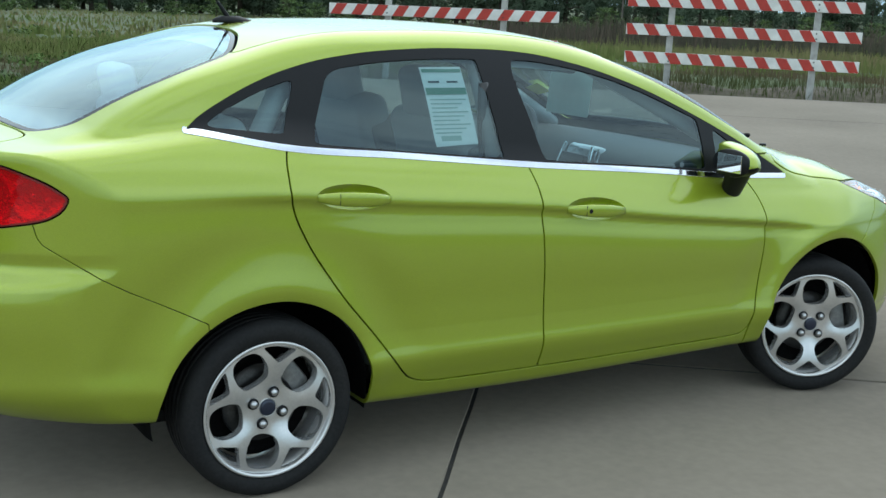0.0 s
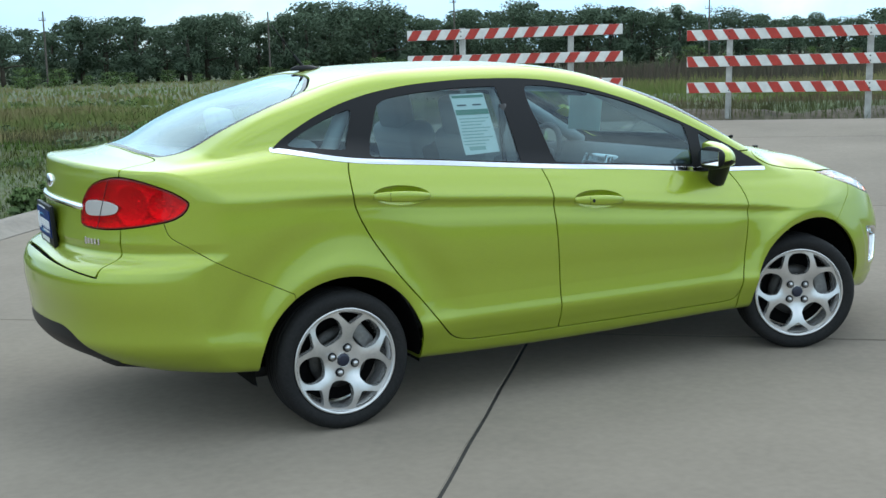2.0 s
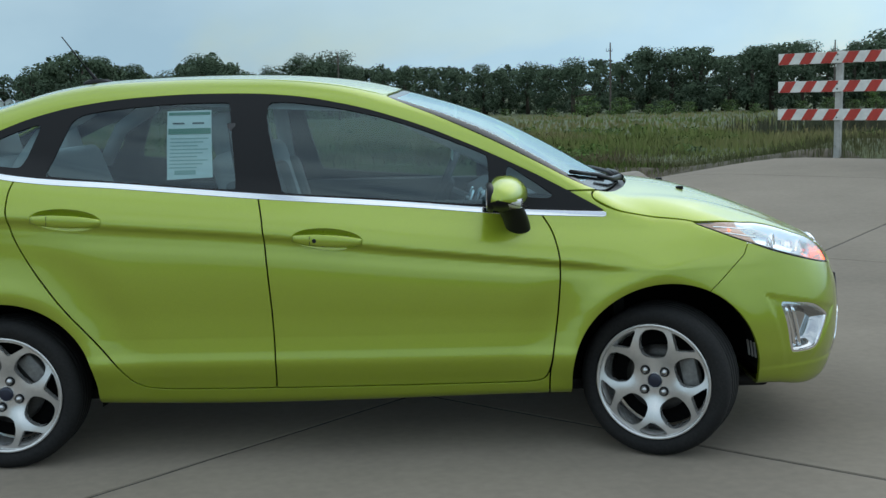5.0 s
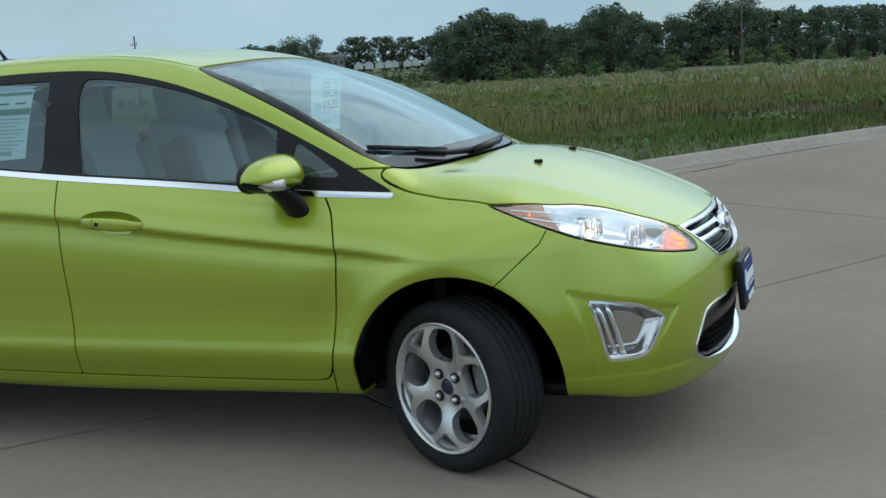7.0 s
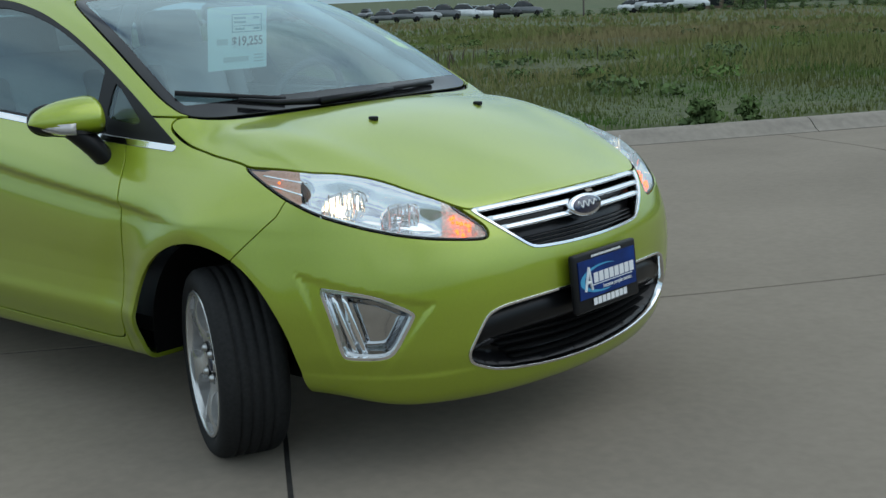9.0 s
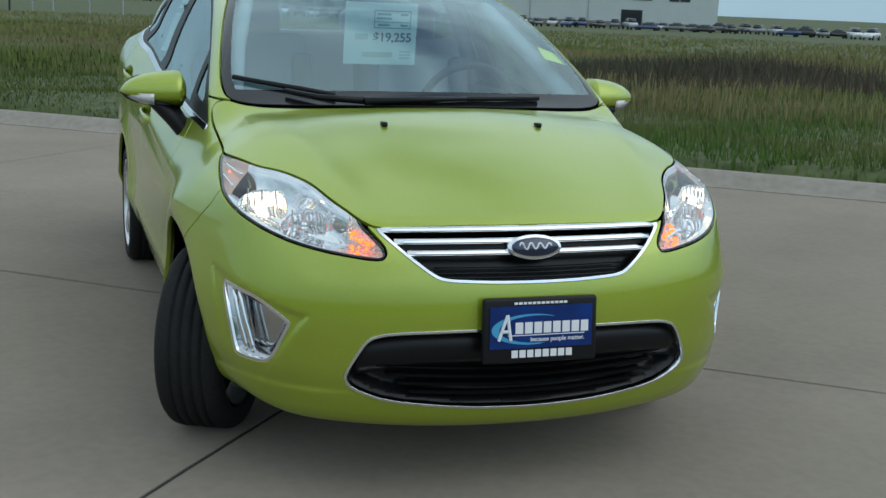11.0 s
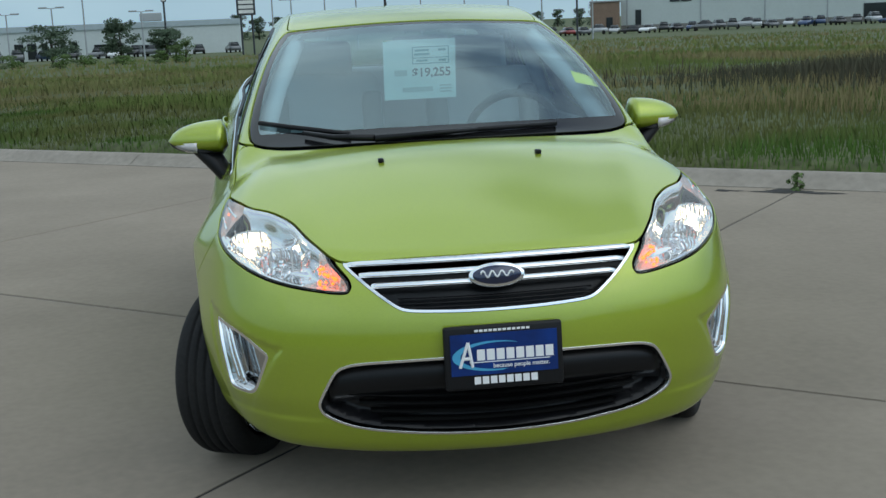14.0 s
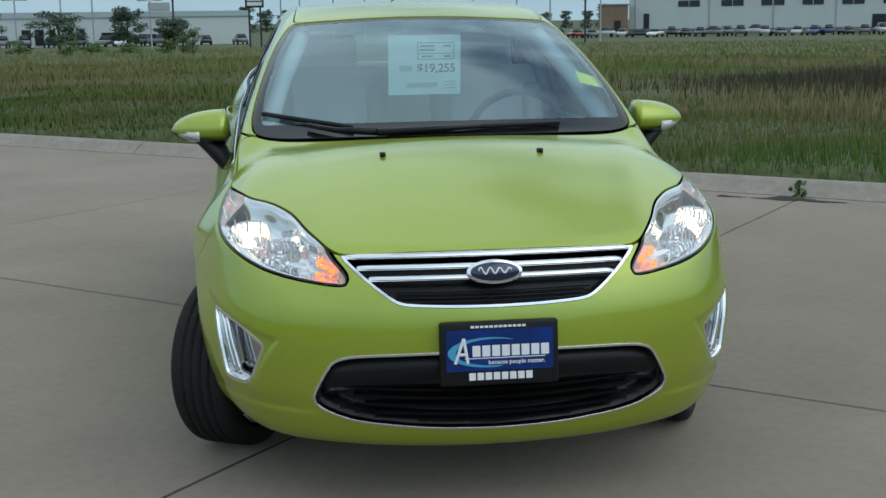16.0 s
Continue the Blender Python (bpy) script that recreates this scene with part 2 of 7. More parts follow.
CONCRETE = material("road_concrete", (0.312, 0.262, 0.210), 0.95, grain=0.055, scale=24.0, stain_scale=0.5, other=(0.232, 0.196, 0.157), bump=0.03, detail=12.0, spec=0.08)
CONCRETE.node_tree.nodes["Principled BSDF"].inputs["Diffuse Roughness"].default_value = 0.5
KERB_STONE = material("kerb_concrete", (0.295, 0.258, 0.215), 0.9, grain=0.12, scale=14, stain_scale=1.1, other=(0.235, 0.205, 0.17), bump=0.2, detail=10)
JOINT = material("dark_joint", (0.030, 0.027, 0.024), 0.95, grain=0.3, scale=25, bump=0.3)
SOIL = material("field_soil", (0.052, 0.086, 0.022), 0.95, grain=0.30, scale=7.0, stain_scale=0.22, other=(0.092, 0.092, 0.040), bump=0.4, detail=12)


def varied(name, a, b, c, rough=0.9, patch=0.08, through=0.0):
    """Plant colour: three tones mixed blade by blade and in broad patches."""
    m = bpy.data.materials.new(name)
    m.use_nodes = True
    n, l = m.node_tree.nodes, m.node_tree.links
    bs = n["Principled BSDF"]
    bs.inputs["Roughness"].default_value = rough
    bs.inputs["Specular IOR Level"].default_value = 0.04
    g, co, no = n.new("ShaderNodeNewGeometry"), n.new("ShaderNodeTexCoord"), n.new("ShaderNodeTexNoise")
    no.inputs["Scale"].default_value, no.inputs["Detail"].default_value = patch, 4.0
    l.new(co.outputs["Object"], no.inputs["Vector"])
    r = n.new("ShaderNodeMapRange")
    r.inputs["From Min"].default_value, r.inputs["From Max"].default_value = 0.40, 0.60
    l.new(no.outputs["Fac"], r.inputs["Value"])
    m1, m2 = n.new("ShaderNodeMix"), n.new("ShaderNodeMix")
    for x in (m1, m2):
        x.data_type = "RGBA"
    m1.inputs["A"].default_value, m1.inputs["B"].default_value = (*a, 1), (*b, 1)
    m2.inputs["B"].default_value = (*c, 1)
    l.new(g.outputs["Random Per Island"], m1.inputs["Factor"])
    l.new(r.outputs["Result"], m2.inputs["Factor"])
    l.new(m1.outputs["Result"], m2.inputs["A"])
    l.new(m2.outputs["Result"], bs.inputs["Base Color"])
    if through:
        t, x = n.new("ShaderNodeBsdfTranslucent"), n.new("ShaderNodeMixShader")
        x.inputs["Fac"].default_value = through
        l.new(m2.outputs["Result"], t.inputs["Color"])
        l.new(bs.outputs["BSDF"], x.inputs[1])
        l.new(t.outputs["BSDF"], x.inputs[2])
        l.new(x.outputs["Shader"], n["Material Output"].inputs["Surface"])
    return m


GRASS_NEAR = varied("verge_grass", (0.062, 0.126, 0.027), (0.076, 0.138, 0.032), (0.124, 0.134, 0.048), patch=0.35, through=0.12)
GRASS_FAR = varied("meadow_grass", (0.112, 0.164, 0.043), (0.138, 0.174, 0.053), (0.208, 0.180, 0.088), patch=0.10, through=0.12)
GRASS_DRY = varied("dry_weeds", (0.100, 0.080, 0.046), (0.128, 0.100, 0.060), (0.070, 0.084, 0.034), patch=0.2)
BRUSH = varied("dead_brush", (0.070, 0.058, 0.046), (0.092, 0.072, 0.054), (0.052, 0.062, 0.036), patch=0.12)
DIRT = material("bare_dirt", (0.118, 0.092, 0.066), 0.95, grain=0.3, scale=9, stain_scale=1.3, other=(0.070, 0.064, 0.040), bump=0.4, detail=12)
LEAF_DARK = varied("tree_leaves", (0.082, 0.122, 0.076), (0.108, 0.152, 0.094), (0.094, 0.132, 0.090), patch=0.25, through=0.25)
LEAF_LIGHT = varied("bush_leaves", (0.095, 0.165, 0.046), (0.140, 0.215, 0.072), (0.120, 0.160, 0.085), patch=0.4, through=0.2)
BARK = material("bark", (0.07, 0.055, 0.042), 0.95, grain=0.3, scale=8, bump=0.4)
POLE_WOOD = material("pole_wood", (0.12, 0.10, 0.085), 0.9, grain=0.25, scale=6, bump=0.2)
BOARD_WHITE = material("board_white", (0.80, 0.79, 0.75), 0.55, grain=0.06, scale=12, stain=0.2, stain_scale=5)
BOARD_RED = material("board_red", (0.52, 0.045, 0.030), 0.5, grain=0.08, scale=12, stain=0.2, stain_scale=5)
POST_GREY = material("weathered_post", (0.46, 0.45, 0.42), 0.75, grain=0.15, scale=14, stain=0.3, stain_scale=6, bump=0.1)
WALL_WHITE = material("white_cladding", (0.51, 0.56, 0.545), 0.7, grain=0.03, scale=2, stain=0.06, stain_scale=0.3)
WALL_BRICK = material("brown_brick", (0.24, 0.16, 0.115), 0.9, grain=0.15, scale=4, stain=0.15, stain_scale=0.6)
WALL_GREY = material("grey_masonry", (0.19, 0.18, 0.165), 0.9, grain=0.08, scale=3)
ROOF_GREY = material("grey_roofing", (0.30, 0.31, 0.32), 0.8, grain=0.08, scale=3, stain=0.15)
ROOF_TIN = material("white_tin_roof", (0.36, 0.42, 0.44), 0.5, 0.2, grain=0.05, scale=2)
DARK_PANE = material("dark_window", (0.020, 0.024, 0.026), 0.08, grain=0.1, scale=1)
LAMP_GREY = material("lamp_post_grey", (0.36, 0.38, 0.39), 0.5, 0.4, grain=0.05, scale=5)
SIGN_DARK = material("sign_dark", (0.03, 0.035, 0.04), 0.4, grain=0.05, scale=2)
LITTER = material("white_litter", (0.75, 0.74, 0.72), 0.8, grain=0.08, scale=20)
CAR_COLOURS = [material("far_car_" + k, c, 0.3, 0.2, grain=0.03, scale=3, coat=0.8) for k, c in (("white", (0.70, 0.71, 0.72)), ("silver", (0.42, 0.43, 0.44)), ("grey", (0.12, 0.125, 0.13)), ("red", (0.22, 0.02, 0.02)), ("blue", (0.03, 0.06, 0.14)), ("black", (0.015, 0.015, 0.017)))]
# ---- smooth curves and the car's outer form ----
def spline(*pts):
    """A smooth curve through (a, b) pairs, as a function of a; constant past its ends."""
    a, b = np.array(pts, float).T
    d = np.diff(b) / np.diff(a)
    m = np.zeros_like(b)
    m[1:-1] = (d[:-1] * np.diff(a)[1:] + d[1:] * np.diff(a)[:-1]) / (a[2:] - a[:-2])
    m[0], m[-1] = d[0], d[-1]

    def at(v):
        v = np.clip(v, a[0], a[-1])
        i = np.clip(np.searchsorted(a, v) - 1, 0, len(a) - 2)
        h = a[i + 1] - a[i]
        t = (v - a[i]) / h
        return ((1 + 2 * t) * (1 - t) ** 2 * b[i] + t * (1 - t) ** 2 * h * m[i]
                + t * t * (3 - 2 * t) * b[i + 1] + t * t * (t - 1) * h * m[i + 1])
    return at


def smax(a, b, r):
    h = np.clip(0.5 + 0.5 * (a - b) / r, 0, 1)
    return b * (1 - h) + a * h + r * h * (1 - h)


def step(v, a, b):
    t = np.clip((v - a) / (b - a), 0, 1)
    return t * t * (3 - 2 * t)


# x runs from the rear axle (0) to the front axle (2.489), y to the car's left, z up from the road
AXLE = 2.489
crease = spline((-1.1, 1.02), (-0.55, 1.005), (0.14, 0.972), (0.4, 0.945), (1.02, 0.893), (1.55, 0.828), (2.08, 0.772), (2.3, 0.75), (3.0, 0.74))
belt = spline((-1.1, 1.24), (-0.6, 1.22), (-0.226, 1.172), (0.07, 1.118), (0.47, 1.08), (0.99, 1.032), (1.58, 0.985), (1.88, 0.957), (2.28, 0.935), (3, 0.9))
plan = spline((-1.3, 0.72), (-1.0, 0.79), (-0.7, 0.825), (-0.3, 0.845), (0.0, 0.852), (0.5, 0.845), (1.2, 0.852), (2.0, 0.85), (2.49, 0.852), (2.8, 0.838), (3.0, 0.815), (3.4, 0.76))
waist = spline((-1.1, 0.55), (-0.6, 0.645), (-0.23, 0.682), (0.1, 0.712), (0.5, 0.73), (1.0, 0.742), (1.6, 0.748), (2.0, 0.742), (2.3, 0.735), (3.0, 0.70))
below = spline((0.10, 0.16), (0.20, 0.085), (0.26, 0.050), (0.33, 0.026), (0.37, 0.012), (0.41, 0.004), (0.45, 0.009), (0.50, 0.0125))
door = spline((0.0, 0.0125), (0.2, 0.012), (0.4, 0.008), (0.6, 0.007), (0.76, 0.0115), (0.86, 0.0185), (0.925, 0.0205), (0.945, 0.0185), (0.985, 0.0098), (1.0, 0.0078))
roofline = spline((-1.0, 0.2), (-0.92, 0.8), (-0.82, 1.08), (-0.72, 1.155), (-0.6, 1.205), (-0.49, 1.265), (-0.31, 1.343), (-0.074, 1.412), (0.09, 1.450), (0.256, 1.474), (0.54, 1.488), (0.865, 1.490),
                  (1.14, 1.478), (1.37, 1.448), (1.58, 1.395), (1.868, 1.300), (2.108, 1.183), (2.25, 1.103), (2.42, 1.005), (2.6, 0.885), (2.74, 0.6), (2.86, 0.2))
deck = spline((-1.3, 1.10), (-1.03, 1.138), (-0.97, 1.145), (-0.85, 1.150), (-0.6, 1.165), (-0.3, 1.19), (2.1, 1.05), (2.42, 1.020), (2.53, 1.010), (2.65, 0.990), (2.83, 0.938), (3.0, 0.874),
              (3.16, 0.802), (3.24, 0.765), (3.4, 0.68))
nose = spline((0.15, 3.17), (0.20, 3.25), (0.26, 3.285), (0.35, 3.305), (0.45, 3.315), (0.55, 3.315), (0.62, 3.305), (0.68, 3.285), (0.74, 3.258), (0.80, 3.235), (0.9, 3.2))
tail = spline((0.18, -0.80), (0.25, -0.88), (0.32, -0.98), (0.42, -1.06), (0.55, -1.085), (0.66, -1.097), (0.715, -1.090), (0.75, -1.066), (0.78, -1.000), (0.84, -0.990), (1.0, -0.975), (1.10, -0.968), (1.14, -0.963), (1.2, -0.92))
keel = spline((-1.2, 0.40), (-1.0, 0.365), (-0.8, 0.335), (-0.6, 0.318), (-0.35, 0.30), (0.4, 0.248), (2.1, 0.255), (2.7, 0.262), (2.9, 0.262), (3.05, 0.240), (3.17, 0.220), (3.3, 0.208))


def body(x, y, z):
    """Below zero inside the car's painted and glazed outer form."""
    w = np.abs(y)
    zc = crease(x)
    s = (z - 0.50) / (zc - 0.50)
    over = z - zc
    flat = step(x, -0.35, 0.1) * (1 - step(x, 2.05, 2.5))
    inset = np.where(z < 0.50, below(z), door(s)) * (1 - 0.65 * (1 - flat) * step(z, 0.36, 0.52)) - 0.12 * np.maximum(over, 0)
    inset = smax(inset, 0.010 + 0.30 * over + 2.2 * np.maximum(over, 0) ** 2, 0.009)
    side = plan(x) - inset
    for ax, az, k in ((0.008, 0.315, 0.012), (2.505, 0.335, 0.016)):
        r = np.hypot(x - ax, (z - az) * 0.97)
        side = side + k * np.exp(-((r - 0.36) / 0.05) ** 2) * step(z, 0.2, 0.4) - 0.008 * np.exp(-((r - 0.50) / 0.07) ** 2) * step(z, 0.3, 0.5) * (1 - step(z, zc - 0.12, zc + 0.12))
    side = side + 0.014 * np.exp(-((x - 2.50) / 0.20) ** 2) * np.exp(-((z - 0.76) / 0.09) ** 2)
    side = side - 0.024 * step(x, 2.58, 2.84) * step(z, 0.66, 0.80)
    # shoulders: the upper flank never stands outside the waist by more than its slope
    hood = deck(x + 0.05 * w * w * step(x, 2.0, 2.4)) - (0.045 * (w / 0.6) ** 2 + 0.10 * np.maximum(w - 0.5, 0) ** 2) * step(x, 1.9, 2.4) - (0.03 * (w / 0.6) ** 2) * (1 - step(x, -0.5, 0.2))
    # a soft ridge either side of the bonnet
    hood = hood + 0.007 * np.exp(-((w - (0.62 - 0.20 * (x - 2.3))) / 0.07) ** 2) * step(x, 2.2, 2.5)
    tuck = 1 - step(z, 0.24, 0.42)
    side = side - tuck * (0.032 * step(x, 2.72, 2.95) + 0.05 * (1 - step(x, -0.75, -0.45)))
    rear = 1 - step(x, -0.55, -0.25)
    side = side + 0.007 * rear * np.exp(-((z - 0.44) / 0.035) ** 2)
    front = nose(z) - 0.295 * w ** 2 - 1.50 * w ** 8 - 0.04 * w ** 2 * tuck - 0.035 * (w / 0.7) ** 4 * (1 - step(z, 0.22, 0.40)) + 0.28 * w ** 8 * np.exp(-((z - 0.52) / 0.12) ** 2)
    lower = smax(w - side, z - hood, 0.05)
    lower = smax(lower, (x - front) * 0.9, 0.06)
    back = tail(z) + 0.36 * w ** 2 + 1.0 * w ** 8 + 0.25 * w ** 2 * tuck - 0.008 * np.exp(-((z - 0.44) / 0.035) ** 2)
    lower = smax(lower, (back - x) * 0.9, 0.035 - 0.019 * step(z, 1.06, 1.12))
    # folded recess round the fog lamp bezel
    q = (x - w) * 0.7071
    fold = np.maximum((z - 0.618) + 0.232 * (q - 1.47), 0.80 * (q - 1.83) - 0.60 * (z - 0.535))
    fold = np.maximum(fold, np.maximum(0.2 - z, 0.95 * (1.47 - q) + 0.33 * (0.618 - z)))
    lower = lower + 0.008 * step(-fold, -0.012, 0.012) * step(x, 2.6, 2.8) * step(z, 0.27, 0.47)
    # low lip under the bumper's corners
    lower = lower - 0.007 * (1 - step(z, 0.322, 0.344)) * step(x, 2.75, 2.92) * step(w, 0.42, 0.60)
    d = np.maximum(z - belt(x), -0.04)
    glass = waist(x) - 0.28 * d - 0.50 * d * np.abs(d)
    bow = 0.17 * w * w * step(x, 0.9, 1.5) - 0.30 * w * w * (1 - step(x, -0.1, 0.6))
    top = roofline(x + bow) - 0.022 * (w / 0.5) ** 2
    green = smax(w - glass, z - top, 0.055)
    both = -smax(-lower, -green, 0.035)
    return smax(both, keel(x) + -0.006 * step(w, 0.50, 0.66) * step(x, 2.96, 3.10) - z, 0.035 + 0.02 * step(x, 2.7, 2.9))


def slope(p, e=0.002):
    x, y, z = p.T
    g = np.stack([body(x + e, y, z) - body(x - e, y, z), body(x, y + e, z) - body(x, y - e, z), body(x, y, z + e) - body(x, y, z - e)], 1) / (2 * e)
    return g


def settle_on(p, level=0.0, turns=4):
    for _ in range(turns):
        g = slope(p)
        p = p - ((body(*p.T) - level) / np.maximum((g * g).sum(1), 0.05))[:, None] * g
    return p


# ---- mesh tools ----
def surface(h=0.011):
    """The body's whole skin as an even net of triangles: vertices and faces."""
    xs = np.arange(-1.26, 3.42, h)
    ys = np.arange(-h / 2, 0.93, h)
    zs = np.arange(0.13, 1.54, h)
    v = body(xs[:, None, None], ys[None, :, None], zs[None, None, :])
    neg = v < 0
    cell = np.zeros(tuple(n - 1 for n in v.shape), int)
    for i in (0, 1):
        for j in (0, 1):
            for k in (0, 1):
                cell += neg[i:neg.shape[0] - 1 + i, j:neg.shape[1] - 1 + j, k:neg.shape[2] - 1 + k]
    live = (cell > 0) & (cell < 8)
    ids = -np.ones(live.shape, int)
    ids[live] = np.arange(live.sum())
    c = np.argwhere(live)
    p = np.stack([xs[c[:, 0]], ys[c[:, 1]], zs[c[:, 2]]], 1) + h / 2
    p = settle_on(p, 0.0, 6)
    mid = c[:, 1] == 0
    p[mid, 1] = 0
    quads = []
    for axis in range(3):
        a, b = [slice(None)] * 3, [slice(None)] * 3
        a[axis], b[axis] = slice(0, -1), slice(1, None)
        s, e = neg[tuple(a)], neg[tuple(b)]
        for flip in (False, True):
            at = np.argwhere((s & ~e) if not flip else (~s & e))
            o1, o2 = (axis + 1) % 3, (axis + 2) % 3
            at = at[(at[:, o1] > 0) & (at[:, o2] > 0)]
            at = at[(at[:, 0] < ids.shape[0]) & (at[:, 1] < ids.shape[1]) & (at[:, 2] < ids.shape[2])]
            ring = []
            for d1, d2 in ((-1, -1), (0, -1), (0, 0), (-1, 0)):
                q = at.copy()
                q[:, o1] += d1
                q[:, o2] += d2
                ring.append(ids[q[:, 0], q[:, 1], q[:, 2]])
            ring = np.stack(ring, 1)
            quads.append(ring[:, ::-1] if flip else ring)
    quads = np.concatenate(quads)
    quads = quads[(quads >= 0).all(1)]
    t = np.concatenate([quads[:, [0, 1, 2]], quads[:, [0, 2, 3]]])
    t = t[~mid[t].all(1)]
    # the other half, welded along the middle
    other = np.arange(len(p)) + len(p)
    other[mid] = np.arange(len(p))[mid]
    p2 = p * (1, -1, 1)
    t = np.concatenate([t, other[t][:, ::-1]])
    return tidy(np.concatenate([p, p2]), t)


def tidy(p, t):
    used, inv = np.unique(t, return_inverse=True)
    return p[used], inv.reshape(t.shape)


def finer(mesh):
    """The same piece of skin with every triangle cut in four."""
    p, t = mesh
    if not len(t):
        return mesh
    e = np.sort(np.concatenate([t[:, [0, 1]], t[:, [1, 2]], t[:, [2, 0]]]), 1)
    u, inv = np.unique(e, axis=0, return_inverse=True)
    m = inv.reshape(3, -1) + len(p)
    q = np.concatenate([p, settle_on((p[u[:, 0]] + p[u[:, 1]]) / 2)])
    a, b, c = t.T
    return q, np.concatenate([np.stack(k, 1) for k in ((a, m[0], m[2]), (m[0], b, m[1]), (m[2], m[1], c), (m[0], m[1], m[2]))])


def clip(mesh, field):
    """The part of a triangle mesh where field(points) is below zero, cut clean."""
    p, t = mesh
    if not len(t):
        return mesh
    d = field(p)
    d = np.where(np.abs(d) < 1e-5, -1e-5, d)
    inn = d < 0
    n = inn[t].sum(1)
    out = [t[n == 3]]
    extra, lookup = [], {}
    base = len(p)

    def cut(i, j):
        a, b = np.minimum(i, j), np.maximum(i, j)
        key = a * base + b
        u, inv = np.unique(key, return_inverse=True)
        ua, ub = u // base, u % base
        k = d[ua] / (d[ua] - d[ub])
        return u, inv, p[ua] + k[:, None] * (p[ub] - p[ua])
    pairs, faces = [], []
    for want, odd in ((1, True), (2, False)):
        s = t[n == want]
        if not len(s):
            continue
        m = inn[s] == odd
        first = m.argmax(1)
        s = np.stack([s[np.arange(len(s)), (first + k) % 3] for k in range(3)], 1)
        pairs += [(s[:, 0], s[:, 1]), (s[:, 0], s[:, 2])]
        faces.append((want, s))
    if pairs:
        i = np.concatenate([q[0] for q in pairs])
        j = np.concatenate([q[1] for q in pairs])
        u, inv, q = cut(i, j)
        inv = inv.reshape(-1) + base
        at = 0
        for want, s in faces:
            ab, ac = inv[at:at + len(s)], inv[at + len(s):at + 2 * len(s)]
            at += 2 * len(s)
            if want == 1:
                out.append(np.stack([s[:, 0], ab, ac], 1))
            else:
                out.append(np.stack([ab, s[:, 1], s[:, 2]], 1))
                out.append(np.stack([ab, s[:, 2], ac], 1))
        p = np.concatenate([p, q])
    return tidy(p, np.concatenate(out))


def rounded(pts, turns=3, closed=True):
    """A polyline with its corners rounded."""
    q = np.array(pts, float)
    for _ in range(turns):
        r = np.roll(q, -1, 0)
        a, b = 0.8 * q + 0.2 * r, 0.2 * q + 0.8 * r
        s = np.stack([a, b], 1).reshape(-1, 2)
        q = s if closed else np.concatenate([q[:1], s[1:-3] if len(s) > 4 else s[1:-1], q[-1:]])
    return q


def distance(c, poly):
    """Signed distance of the points c to a closed outline, below zero inside."""
    a, b = poly, np.roll(poly, -1, 0)
    best = np.full(len(c), 1e9)
    inside = np.zeros(len(c), bool)
    for (ax, ay), (bx, by) in zip(a, b):
        ex, ey = bx - ax, by - ay
        l2 = ex * ex + ey * ey
        if l2 < 1e-12:
            continue
        k = np.clip(((c[:, 0] - ax) * ex + (c[:, 1] - ay) * ey) / l2, 0, 1)
        best = np.minimum(best, (c[:, 0] - ax - k * ex) ** 2 + (c[:, 1] - ay - k * ey) ** 2)
        if ay != by:
            inside ^= ((ay > c[:, 1]) != (by > c[:, 1])) & (c[:, 0] < ex * (c[:, 1] - ay) / ey + ax)
    return np.where(inside, -1, 1) * np.sqrt(best)


FROM_SIDE = lambda p: p[:, [0, 2]]
FROM_TOP = lambda p: np.stack([p[:, 0], np.abs(p[:, 1])], 1)
FROM_FRONT = lambda p: np.stack([np.abs(p[:, 1]), p[:, 2]], 1)
FROM_CORNER = lambda p: np.stack([(p[:, 0] - np.abs(p[:, 1])) * 0.7071, p[:, 2]], 1)
FROM_BACK_CORNER = lambda p: np.stack([(0.9 - p[:, 0] - np.abs(p[:, 1])) * 0.7071, p[:, 2]], 1)


def region(view, pts, turns=3):
    poly = rounded(pts, turns)
    return lambda p: distance(view(p), poly)


def shrink(field, by):
    return lambda p: field(p) + by


def outside(field, by=0.0):
    return lambda p: by - field(p)


def link_mesh(name, p, faces, mat, parent=None, label="", smooth=True, normals=None):
    """One mesh object from arrays."""
    me = bpy.data.meshes.new(name)
    p = np.asarray(p, float)
    faces = [np.asarray(f) for f in (faces if isinstance(faces, list) else [faces]) if len(f)]
    me.vertices.add(len(p))
    me.vertices.foreach_set("co", p.ravel())
    loops = np.concatenate([f.ravel() for f in faces])
    sizes = np.concatenate([np.full(len(f), f.shape[1]) for f in faces])
    me.loops.add(len(loops))
    me.loops.foreach_set("vertex_index", loops)
    me.polygons.add(len(sizes))
    me.polygons.foreach_set("loop_start", np.concatenate([[0], np.cumsum(sizes)[:-1]]))
    me.update(calc_edges=True)
    me.validate()
    me.polygons.foreach_set("use_smooth", np.full(len(me.polygons), bool(smooth)))
    if normals is not None and len(me.vertices) == len(normals):
        me.normals_split_custom_set_from_vertices([tuple(n) for n in normals])
    if mat:
        me.materials.append(mat)
    ob = new(name, me)
    if mat in (GLASS, SCREEN_GLASS, LENS, RED_LENS):
        ob.visible_shadow = False
    if parent:
        ob.parent = parent
    if label:
        tagged(ob, label)
    return ob


